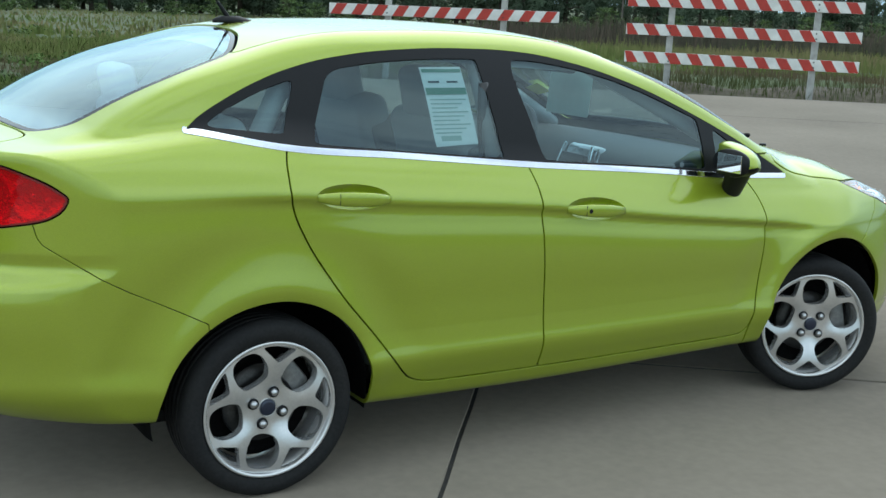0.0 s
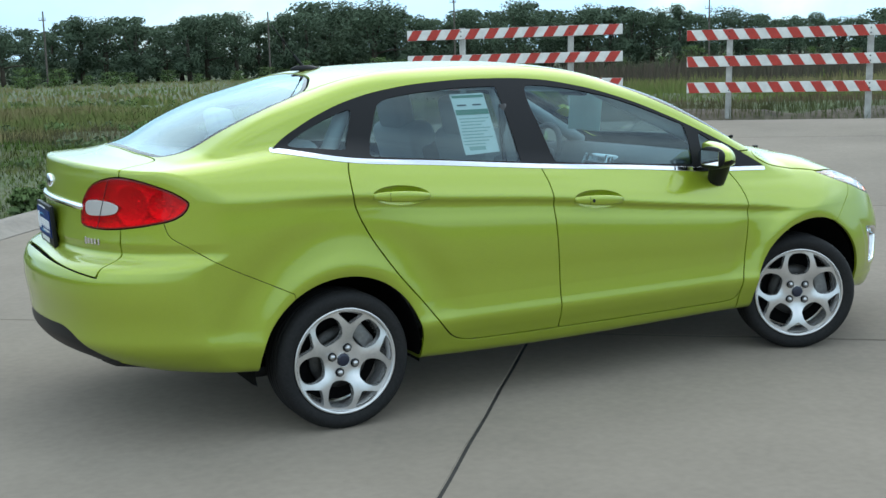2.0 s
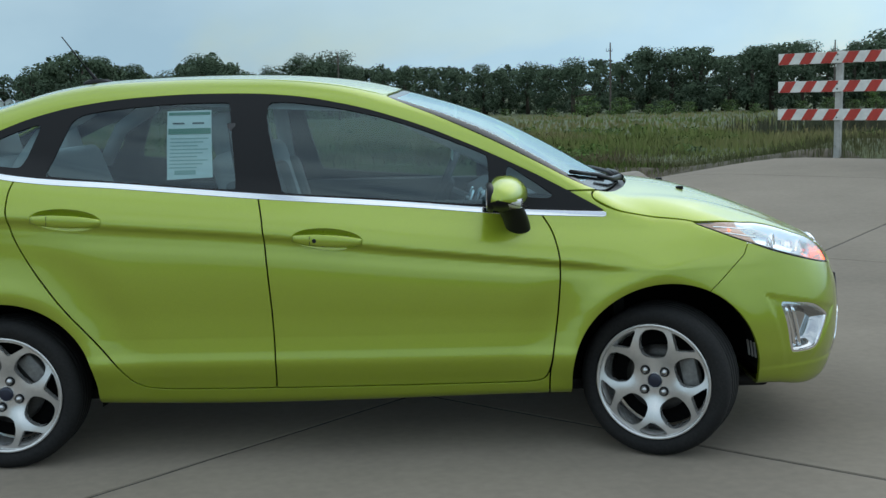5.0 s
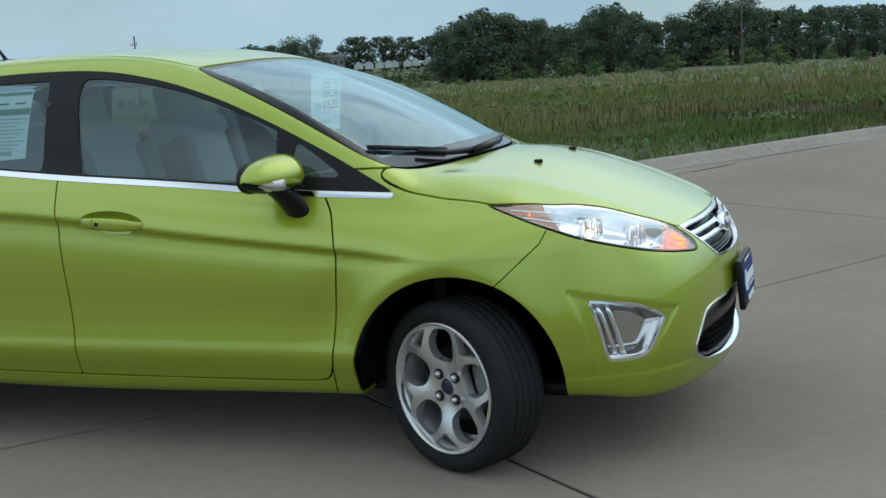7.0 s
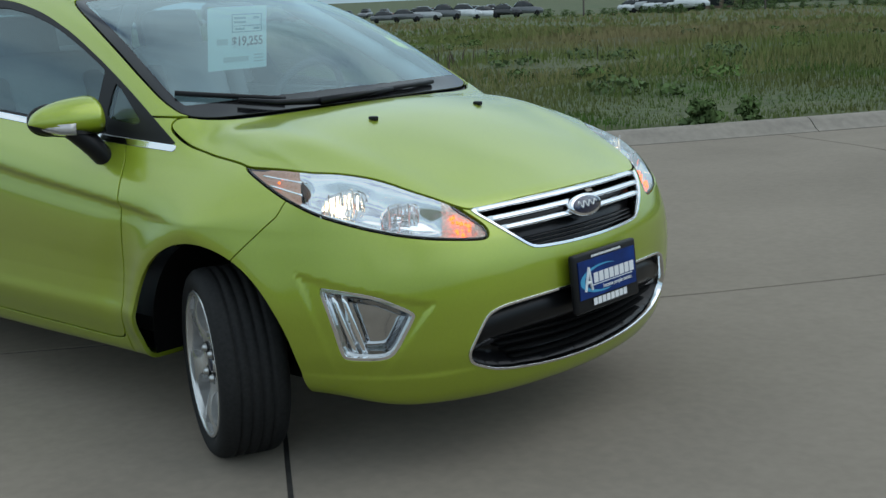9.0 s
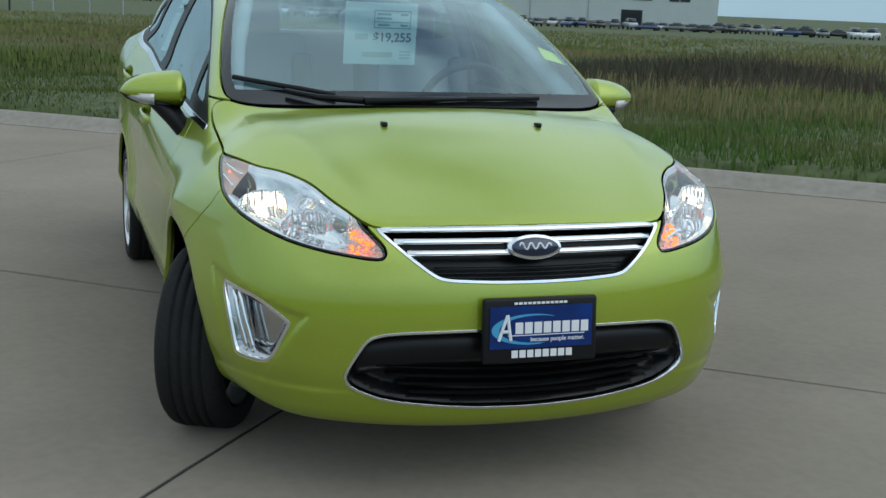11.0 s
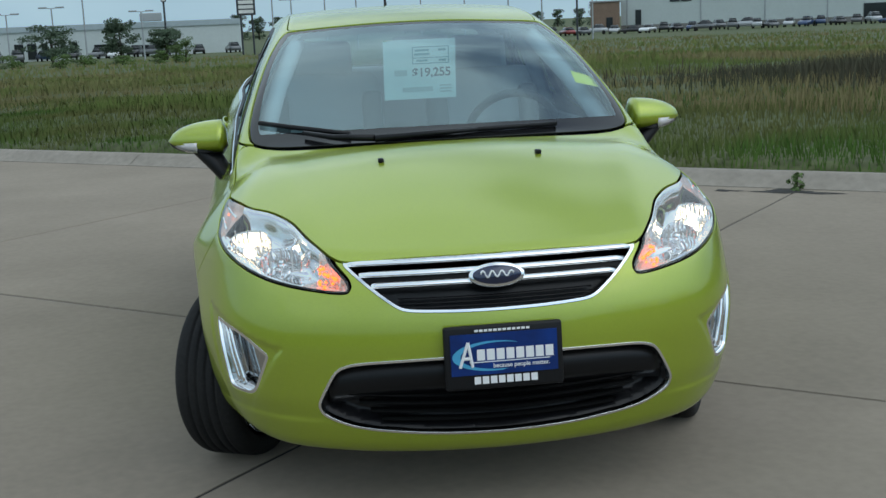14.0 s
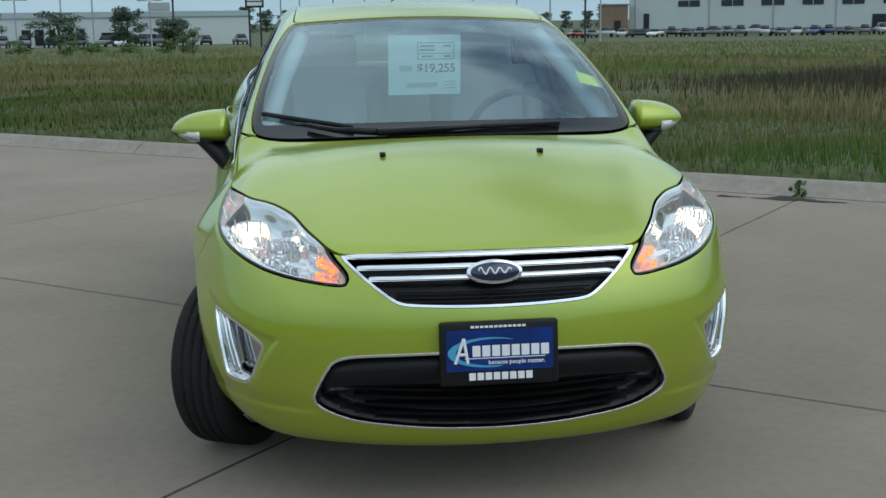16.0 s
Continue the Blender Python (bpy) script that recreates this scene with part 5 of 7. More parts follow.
        part("model_bar", bm, CHROME, car, "small chrome bar")
    bm = bmesh.new()
    box(bm, (0.42, 1.15, 0.05), pose(-0.55, 0, 0.335, 0, 3, 0), 0.02)
    part("rear_undertray", bm, TRIM, car, "dark undertray behind the axle", smooth=True)
    for side in (-1, 1):
        for k in range(3):
            bm = bmesh.new()
            box(bm, (0.006, 0.016, 0.062), pose(2.845 + 0.006 * k, side * (0.668 + 0.026 * k), 0.392, 0, -8, 0), 0.002, 1)
            part("liner_slot", bm, POST_GREY, car, "pale slot in the wheel arch liner")
    # big dark floor of the car
    bm = bmesh.new()
    box(bm, (3.28, 1.16, 0.05), pose(1.31, 0, 0.238), 0.02)
    part("floor_pan", bm, TRIM, car, "dark floor pan", smooth=True)
    for x, r in ((2.489, 0.03), (0.0, 0.045)):
        bm = bmesh.new()
        rod(bm, (x, -0.70, 0.30), (x, 0.70, 0.30), r)
        part("axle", bm, TRIM, car)
    # price card hung from the mirror, window sticker, yellow tag
    card = empty_part("price_card", car, "pale green price card hung from the mirror")
    m = pose(1.722, -0.012, 1.228, 0, 6, 1.5)
    bm = bmesh.new()
    box(bm, (0.0016, 0.284, 0.232), m)
    part("card", bm, PAPER_GREEN, card, "pale green card")

    def mark(name, y, z, w, h, mat):
        bm = bmesh.new()
        box(bm, (0.0012, w, h), m @ Matrix.Translation((0.0018, y, z)))
        part(name, bm, mat, card)
    for y, z, w, h in ((0.044, 0.086, 0.145, 0.0035), (0.044, 0.022, 0.145, 0.0035), (-0.027, 0.054, 0.0035, 0.064), (0.115, 0.054, 0.0035, 0.064), (0.044, 0.044, 0.145, 0.003)):
        mark("box_rule", y, z, w, h, INK_TEAL)
    for y, z, w in ((0.01, 0.073, 0.055), (0.01, 0.058, 0.06), (0.01, 0.033, 0.045), (0.09, 0.073, 0.03), (0.09, 0.033, 0.028)):
        mark("caption_bar", y, z, w, 0.008, INK_TEAL)
    mark("crest", -0.075, -0.012, 0.05, 0.022, INK_PALE)
    mark("caption_bar", -0.01, -0.078, 0.12, 0.018, INK_PALE)
    for k in range(3):
        mark("caption_bar", 0.10, -0.066 - 0.012 * k, 0.045, 0.005, INK_PALE)
    words(card, "$19,255", m @ pose(0.0018, 0.046, -0.014, 90, 0, 90), 0.047, INK_DARK)
    bm = bmesh.new()
    rod(bm, (1.70, -0.02, 1.34), (1.665, 0.0, 1.30), 0.002, n=5)
    part("card_string", bm, WHITE_PAINT, card)
    st = empty_part("window_sticker", car, "white and green price sticker inside the rear door glass")
    glass_side = lambda pts, deep, mat, name: flank_patch(name, st, pts, deep, mat)
    glass_side([(0.622, 1.350), (0.790, 1.352), (0.806, 1.100), (0.634, 1.094)], 0.009, PAPER, "sheet")
    for z0, z1, x0, x1, mat in ((1.262, 1.284, 0.630, 0.792, INK_GREEN), (1.334, 1.345, 0.628, 0.786, INK_GREEN), (1.300, 1.306, 0.645, 0.69, INK_DARK), (1.300, 1.306, 0.72, 0.765, INK_DARK), (1.112, 1.128, 0.66, 0.74, INK_PALE)):
        glass_side([(x0, z1), (x1, z1), (x1 + 0.001, z0), (x0 + 0.001, z0)], 0.0075, mat, "printed_band")
    for k in range(9):
        z = 1.248 - 0.0135 * k
        glass_side([(0.640, z), (0.785 - 0.02 * (k % 3), z), (0.785 - 0.02 * (k % 3), z - 0.004), (0.640, z - 0.004)], 0.0075, INK_PALE, "text_line")
    tag = []
    for x, y in ((1.945, 0.535), (2.025, 0.535), (2.025, 0.635), (1.945, 0.635)):
        tag.append((x, y, skin_z(x, y) - 0.012))
    link_mesh("yellow_tag", tag, np.array([[0, 1, 2, 3]]), TAG_YELLOW, car, "small yellow tag inside the windshield", smooth=False)


def flank_patch(name, parent, pts, deep, mat, n=8):
    """A thin sheet on the inside of the right-hand side glass between four corners."""
    (ax, az), (bx, bz), (cx, cz), (dx, dz) = pts
    v = []
    for j in range(n + 1):
        for i in range(n + 1):
            s, t = i / n, j / n
            x = (ax * (1 - s) + bx * s) * (1 - t) + (dx * (1 - s) + cx * s) * t
            z = (az * (1 - s) + bz * s) * (1 - t) + (dz * (1 - s) + cz * s) * t
            v.append((x, -(skin_y(x, z) - deep), z))
    i, j = np.arange(n)[:, None], np.arange(n)[None]
    q = np.stack([i * (n + 1) + j, i * (n + 1) + j + 1, (i + 1) * (n + 1) + j + 1, (i + 1) * (n + 1) + j], -1).reshape(-1, 4)
    return link_mesh(name, v, q, mat, parent)


def words(parent, text, m, size, mat, name="price_figures", bold=0.0009):
    cu = bpy.data.curves.new(name, "FONT")
    cu.body, cu.size, cu.align_x, cu.align_y, cu.extrude, cu.offset = text, size, "CENTER", "CENTER", 0.0004, bold
    tmp = new(name, cu)
    bpy.context.view_layer.update()
    me = bpy.data.meshes.new_from_object(tmp)
    bpy.data.objects.remove(tmp)
    me.materials.clear()
    me.materials.append(mat)
    ob = new(name, me)
    ob.parent = parent
    ob.matrix_local = m
    return ob


# ---- the car ----
def empty(name, m=None):
    ob = new(name)
    if m is not None:
        ob.matrix_world = m
    return ob


DLO = [(-0.237, 1.163), (-0.165, 1.217), (-0.036, 1.284), (0.091, 1.334), (0.243, 1.374), (0.44, 1.402), (0.70, 1.416), (0.975, 1.412), (1.155, 1.395), (1.38, 1.348),
       (1.605, 1.276), (1.836, 1.178), (2.06, 1.07), (2.292, 0.941), (2.287, 0.9385)] + [(2.27 - 0.0495 * k, float(belt(np.array(2.27 - 0.0495 * k))) + 0.0035) for k in range(51)]
GLASS_FRONT = [(0.985, 1.378), (1.1, 1.376), (1.27, 1.352), (1.45, 1.31), (1.61, 1.257), (1.835, 1.165), (1.847, 1.15), (1.85, 0.98), (1.84, 0.975), (1.45, 1.008), (1.08, 1.037), (1.066, 1.045)]
GLASS_REAR = [(0.27, 1.342), (0.44, 1.366), (0.66, 1.38), (0.855, 1.381), (0.862, 1.37), (0.898, 1.06), (0.888, 1.053), (0.5, 1.088), (0.185, 1.119), (0.178, 1.128), (0.225, 1.24)]
GLASS_QUARTER = [(-0.175, 1.177), (-0.10, 1.221), (0.027, 1.279), (0.13, 1.312), (0.145, 1.305), (0.125, 1.25), (0.088, 1.16), (0.07, 1.151), (-0.04, 1.165)]
GLASS_SAIL = [(1.915, 1.115), (1.93, 1.118), (2.085, 1.012), (2.09, 1.0), (2.07, 0.992), (1.92, 1.008), (1.91, 1.02)]
REAR_EDGE = [(0.977, 1.10), (0.977, 1.042), (0.999, 0.952), (1.012, 0.82), (1.029, 0.598), (1.035, 0.419), (1.034, 0.345), (1.032, 0.316), (1.030, 0.306)]
DOOR_REAR = [(0.076, 1.16), (0.076, 1.12), (0.057, 1.069), (0.054, 0.985), (0.077, 0.899), (0.134, 0.79), (0.243, 0.634), (0.365, 0.497), (0.462, 0.373), (0.496, 0.338), (0.54, 0.318), (0.61, 0.309), (0.90, 0.306), (1.0, 0.306)] + REAR_EDGE[::-1]
FRONT_EDGE = [(1.97, 0.309), (2.045, 0.318), (2.068, 0.375), (2.092, 0.549), (2.105, 0.70), (2.103, 0.79), (2.08, 0.88), (2.03, 0.955), (2.02, 1.02)]
DOOR_FRONT = REAR_EDGE + [(1.06, 0.306), (1.15, 0.306), (1.5, 0.307)] + FRONT_EDGE
HOOD = [(2.455, -0.3), (2.455, 0.0), (2.44, 0.2), (2.39, 0.42), (2.33, 0.58), (2.245, 0.68), (2.235, 0.715), (2.29, 0.722), (2.43, 0.721), (2.573, 0.728), (2.63, 0.735), (2.71, 0.712), (2.80, 0.672), (2.865, 0.603), (2.95, 0.545), (3.05, 0.505), (3.14, 0.455), (3.172, 0.42), (3.185, 0.35), (3.208, 0.13), (3.212, 0.0), (3.212, -0.3)]
LAMP = [(1.312, 0.897), (1.39, 0.893), (1.44, 0.905), (1.52, 0.925), (1.62, 0.93), (1.75, 0.90), (1.845, 0.835), (1.897, 0.790), (1.985, 0.729), (2.002, 0.706), (1.996, 0.686), (1.862, 0.703), (1.76, 0.72), (1.650, 0.745), (1.529, 0.779), (1.42, 0.829)]
FOG = [(1.522, 0.588), (1.545, 0.588), (1.68, 0.570), (1.785, 0.518), (1.782, 0.50), (1.725, 0.400), (1.69, 0.384), (1.59, 0.384), (1.575, 0.40), (1.55, 0.50)]
GRILLE = [(-0.2, 0.778), (0.0, 0.778), (0.2, 0.776), (0.41, 0.770), (0.415, 0.758), (0.345, 0.697), (0.275, 0.645), (0.24, 0.637), (0.12, 0.632), (0.0, 0.631), (-0.2, 0.631)]
LOWER = [(-0.3, 0.516), (0.0, 0.516), (0.2, 0.514), (0.40, 0.506), (0.452, 0.488), (0.485, 0.43), (0.507, 0.382), (0.492, 0.346), (0.40, 0.308), (0.2, 0.288), (0.0, 0.283), (-0.3, 0.283)]
TAIL = [(0.496, 0.992), (0.515, 1.010), (0.56, 1.038), (0.65, 1.071), (0.735, 1.090), (0.807, 1.094), (0.90, 1.075), (0.96, 1.045), (1.005, 0.995), (1.022, 0.93), (1.015, 0.889), (0.86, 0.886), (0.70, 0.902), (0.561, 0.926), (0.515, 0.955)]
WINDSHIELD = [(1.512, -0.3), (1.512, 0.0), (1.50, 0.3), (1.468, 0.49), (1.46, 0.522), (1.54, 0.556), (1.75, 0.608), (2.0, 0.655), (2.15, 0.675), (2.25, 0.668), (2.31, 0.58), (2.36, 0.42), (2.41, 0.2), (2.425, 0.0), (2.425, -0.3)]
BACKLIGHT = [(0.12, -0.3), (0.12, 0.0), (0.10, 0.28), (0.02, 0.46), (-0.03, 0.52), (-0.14, 0.548), (-0.255, 0.557), (-0.42, 0.552), (-0.58, 0.535), (-0.64, 0.49), (-0.68, 0.3), (-0.695, 0.0), (-0.695, -0.3)]
ROOF = [(1.506, -0.3), (1.506, 0.0), (1.495, 0.3), (1.462, 0.49), (1.44, 0.514), (1.3, 0.506), (1.1, 0.497), (0.8, 0.487), (0.4, 0.495), (0.1, 0.512), (-0.022, 0.518), (0.026, 0.46), (0.106, 0.28), (0.126, 0.0), (0.126, -0.3)]
BUMPER_FRONT = [(2.60, 0.60), (2.678, 0.664), (2.74, 0.722), (2.81, 0.787), (2.84, 0.95), (3.6, 0.95), (3.6, 0.0), (2.60, 0.0)]
BUMPER_REAR = [(-0.20, 0.60), (-0.263, 0.632), (-0.489, 0.744), (-0.63, 0.836), (-0.675, 0.868), (-0.69, 0.93), (-0.80, 0.96), (-1.4, 0.96), (-1.4, 0.0), (-0.20, 0.0)]
FENDER = [(2.02, 1.02), (2.03, 0.955), (2.08, 0.88), (2.103, 0.79), (2.105, 0.70), (2.092, 0.549), (2.068, 0.375), (2.062, 0.34), (2.062, 0.0), (3.0, 0.0), (3.0, 1.0), (2.295, 0.98), (2.285, 1.02)]


def arch(p):
    rx = (p[:, 0] - 0.010) * np.where(p[:, 0] < 0.010, 0.93, 1.0)
    a = 0.347 - np.hypot(rx, p[:, 2] - 0.306)
    fx = (p[:, 0] - 2.508) * np.where(p[:, 0] < 2.508, 0.965, 1.0)
    b = 0.350 - np.hypot(fx, p[:, 2] - 0.330)
    a = np.where(p[:, 2] < 0.306, 0.347 - np.abs(rx), a)
    b = np.where(p[:, 2] < 0.330, 0.350 - np.abs(fx), b)
    return np.maximum(a, b)


def trunk_field(p):
    top = TRUNK_TOP(p)
    w, z = np.abs(p[:, 1]), p[:, 2]
    return np.maximum.reduce([top, 0.760 - z - 0.03 * (w / 0.5) ** 2, np.minimum(w - 0.62, 1.085 - z)])


TRUNK_TOP = region(FROM_TOP, [(-0.705, -0.3), (-0.705, 0.0), (-0.69, 0.3), (-0.645, 0.50), (-0.66, 0.535), (-0.74, 0.565), (-0.82, 0.61), (-0.87, 0.67), (-0.9, 0.72), (-1.4, 0.72), (-1.4, -0.3)])
GAP = 0.0038


def build_car():
    car = empty("car")
    tagged(car, "lime green compact four-door sedan parked on concrete slabs", "car")
    rest = clip(surface(), arch)

    def take(field, gap=GAP):
        nonlocal rest
        got = clip(rest, shrink(field, gap))
        rest = clip(rest, outside(field, -0.0) if gap == 0 else (lambda p: gap - field(p)))
        return got

    lower_only = lambda f: (lambda p: np.maximum(f(p), 0.40 - np.abs(p[:, 1])))
    dlo = take(lower_only(region(FROM_SIDE, DLO, 2)), 0.0)
    chrome = take(lambda p: np.maximum.reduce([np.abs(p[:, 2] - belt(p[:, 0]) + 0.005) - 0.0085, -0.236 - p[:, 0], p[:, 0] - 2.286, 0.4 - np.abs(p[:, 1])]), 0.0)
    wind = take(region(FROM_TOP, WINDSHIELD), GAP)
    wind = clip(wind, lambda p: 0.9 - p[:, 2])
    back = take(lambda p: np.maximum(region(FROM_TOP, BACKLIGHT)(p), 0.9 - p[:, 2]), GAP)
    hood = take(lambda p: np.maximum(region(FROM_TOP, HOOD)(p), 0.62 - p[:, 2]))
    lamp = take(lambda p: np.maximum(region(FROM_CORNER, LAMP)(p), 2.3 - p[:, 0]), 0.003)
    fog = take(lambda p: np.maximum(region(FROM_CORNER, FOG, 2)(p), 2.6 - p[:, 0]), 0.001)
    grille = take(lambda p: np.maximum(region(FROM_FRONT, GRILLE, 2)(p), 2.8 - p[:, 0]), 0.001)
    lower = take(lambda p: np.maximum(region(FROM_FRONT, LOWER, 3)(p), 2.8 - p[:, 0]), 0.001)
    tail = take(lambda p: np.maximum(region(FROM_BACK_CORNER, TAIL)(p), p[:, 0] + 0.3), 0.003)
    roof = take(lambda p: np.maximum(region(FROM_TOP, ROOF)(p), 1.2 - p[:, 2]))
    trunk = take(trunk_field)
    cowl = take(lambda p: np.maximum(region(FROM_TOP, [(2.1, -0.3), (2.2, 0.655), (2.25, 0.655), (2.34, 0.60), (2.6, 0.3), (2.6, -0.3)], 1)(p), 0.94 - p[:, 2]), 0.0)
    def pocket(x0):
        def f(p):
            x = p[:, 0] - x0
            z = p[:, 2] - (float(crease(np.array(x0))) + 0.002) + 0.068 * x
            return np.maximum((np.hypot(x / 0.133, z / 0.041) - 1) * 0.041, 0.4 - np.abs(p[:, 1]))
        return f
    scoops = [take(pocket(v), 0.0) for v in (1.242, 0.274)]
    door_f = take(lower_only(region(FROM_SIDE, DOOR_FRONT, 2)))
    door_r = take(lower_only(region(FROM_SIDE, DOOR_REAR, 2)))
    bumper_f = take(region(FROM_SIDE, BUMPER_FRONT, 1), 0.0024)
    valance = take(lambda p: np.maximum.reduce([p[:, 0] + 0.7, p[:, 2] - 0.30 - 0.20 * step(np.abs(p[:, 1]), 0.80, 0.35), p[:, 2] - 0.5, np.abs(p[:, 1]) - 0.70]), 0.0)
    bumper_r = take(region(FROM_SIDE, BUMPER_REAR, 1), 0.0021)
    fender = take(lower_only(region(FROM_SIDE, FENDER, 2)))
    keep = lambda p: 0.235 - p[:, 2]
    under = clip(rest, lambda p: p[:, 2] - 0.235)
    rest = clip(rest, keep)

    # glass openings in the dark surround
    sides = {"front": region(FROM_SIDE, GLASS_FRONT, 2), "rear": region(FROM_SIDE, GLASS_REAR, 2), "quarter": region(FROM_SIDE, GLASS_QUARTER, 2), "sail": region(FROM_SIDE, GLASS_SAIL, 2)}
    trim = dlo
    panes = {}
    for k, f in sides.items():
        panes[k] = clip(dlo, f)
        trim = clip(trim, outside(f))
    for side, say in ((-1, "right"), (1, "left")):
        d = panel("front_door", halves(door_f, side), PAINT, car, "lime green front door panel")
        panel("window_pane", halves(panes["front"], side), GLASS, d, "tinted side glass", rim=0, sink=0.005)
        handle(d, 1.242, side, halves(scoops[0], side))
        d = panel("rear_door", halves(door_r, side), PAINT, car, "lime green rear door panel")
        panel("window_pane", halves(panes["rear"], side), GLASS, d, "tinted side glass", rim=0, sink=0.005)
        handle(d, 0.274, side, halves(scoops[1], side))
        panel("quarter_glass", halves(panes["quarter"], side), GLASS, car, "small fixed quarter glass", rim=0, sink=0.005)
        panel("sail_glass", halves(panes["sail"], side), GLASS, car, "small triangular front glass", rim=0, sink=0.005)
        panel("window_surround", halves(trim, side), TRIM, car, "black window surround", rim=0.008, sink=0.001)
        panel("belt_strip", halves(chrome, side), CHROME, car, "bright chrome belt strip", rim=0.006, sink=-0.003, roll=0.002)
        panel("front_fender", halves(fender, side), PAINT, car, "lime green front fender")
        headlamp(car, finer(halves(lamp, side)), side)
        foglamp(car, finer(finer(halves(fog, side))), side)
        taillamp(car, finer(halves(tail, side)), side)
    frit = region(FROM_TOP, WINDSHIELD)
    inner = lambda p: np.maximum(frit(p) + 0.035, p[:, 0] - 2.325 + 0.28 * np.abs(p[:, 1]) ** 2)
    panel("windshield", clip(wind, inner), SCREEN_GLASS, car, "laminated windshield", rim=0, sink=0.003)
    panel("windshield_border", clip(wind, outside(inner)), FRIT, car, "black ceramic windshield border", rim=0.005, sink=0.003)
    inner2 = shrink(region(FROM_TOP, BACKLIGHT), 0.02)
    panel("rear_window", clip(back, inner2), SCREEN_GLASS, car, "sloping rear window", rim=0, sink=0.003)
    panel("rear_window_border", clip(back, outside(inner2)), FRIT, car, "black rear window border", rim=0.005, sink=0.003)
    panel("cowl", cowl, TRIM, car, "black plastic cowl", sink=0.012)
    panel("roof", roof, PAINT, car, "lime green roof panel")
    panel("hood", hood, PAINT, car, "lime green sculpted hood")
    panel("trunk_lid", trunk, PAINT, car, "lime green trunk lid")
    panel("front_bumper", bumper_f, PAINT, car, "lime green front bumper cover")
    panel("rear_bumper", bumper_r, PAINT, car, "lime green rear bumper cover")
    panel("rear_valance", valance, TRIM, car, "black rear valance", sink=0.004)
    panel("body_side", rest, PAINT, car, "lime green quarter panels, roof rails and sills")
    if len(under[1]):
        panel("underbody", under, TRIM, car, "dark underbody", rim=0)
    front_end(car, grille, lower)
    # added shell inside the skin; its black colour gives the panel gaps their shade
    p, t = surface(0.03)
    sh = (p - unit(slope(p)) * 0.026, t)
    cuts = [shrink(f, -0.004) for f in sides.values()]
    sh = clip(sh, lambda q: arch(q) + 0.02)
    for f in cuts:
        sh = clip(sh, lambda q, f=f: np.where(np.abs(q[:, 1]) > 0.4, -f(q), -1.0))
    sh = clip(sh, lambda q: np.where(q[:, 2] > 0.9, -inner(q), -1.0))
    sh = clip(sh, lambda q: np.where(q[:, 2] > 0.9, -inner2(q), -1.0))
    for f, x0 in ((region(FROM_CORNER, LAMP), 2.3), (region(FROM_CORNER, FOG, 2), 2.6)):
        sh = clip(sh, lambda q, f=f, x0=x0: np.where(q[:, 0] > x0, -f(q), -1.0))
    for f in (region(FROM_FRONT, GRILLE, 2), region(FROM_FRONT, LOWER, 3)):
        sh = clip(sh, lambda q, f=f: np.where(q[:, 0] > 2.8, -f(q), -1.0))
    link_mesh("gap_shade_shell", sh[0], sh[1], LINER, car, "added black shell that shades the gaps between the panels")
    p, t = clip((p, t), lambda q: 1.22 - q[:, 2])
    lining = clip((p - unit(slope(p)) * 0.035, t), lambda q: np.maximum(np.abs(q[:, 1]) - 0.56, np.maximum(0.02 - q[:, 0], q[:, 0] - 1.42)))
    link_mesh("headliner", lining[0], lining[1], CLOTH, car, "pale grey headliner")
    return car


# ---- ground ----
ROAD_Z = 0.012


def rise(u, v=0.0):
    """The road climbs to its end, less so in the gutter."""
    return ROAD_Z + 0.42 * float(step(np.array(u), 2.5, 13.0)) * (0.12 + 0.88 * float(step(np.array(v), -4.6, -1.9)))


def at_uv(u, v, z=0.0):
    return U * u + V * v + Vector((0, 0, z))


KERB_V, FAR_KERB_V, ROAD_END = -3.95, 6.3, 12.6
U_LINES = [1.13 + 4.57 * k for k in range(-13, 3)] + [ROAD_END]
V_LINES = [KERB_V, 1.05, FAR_KERB_V]


def lie(u, v):
    """Height of the open field."""
    u, v = np.asarray(u, float), np.asarray(v, float)
    d = np.hypot(u, v)
    near = ROAD_Z + 0.42 * step(u, 2.5, 13.0) * (0.12 + 0.88 * step(v, -4.6, -1.9))
    field = np.maximum.reduce([step(-v, -KERB_V + 0.28, -KERB_V + 0.9), step(v, FAR_KERB_V + 0.28, FAR_KERB_V + 0.9), step(u, ROAD_END - 0.02, ROAD_END + 0.9)])
    bumps = 0.05 * np.sin(u * 0.7) * np.sin(v * 0.9) + 0.03 * np.sin(u * 1.9 + v)
    return near - 0.17 + field * (0.26 + bumps) - 2.2 * np.clip((d - 15) / 165, 0, 1)


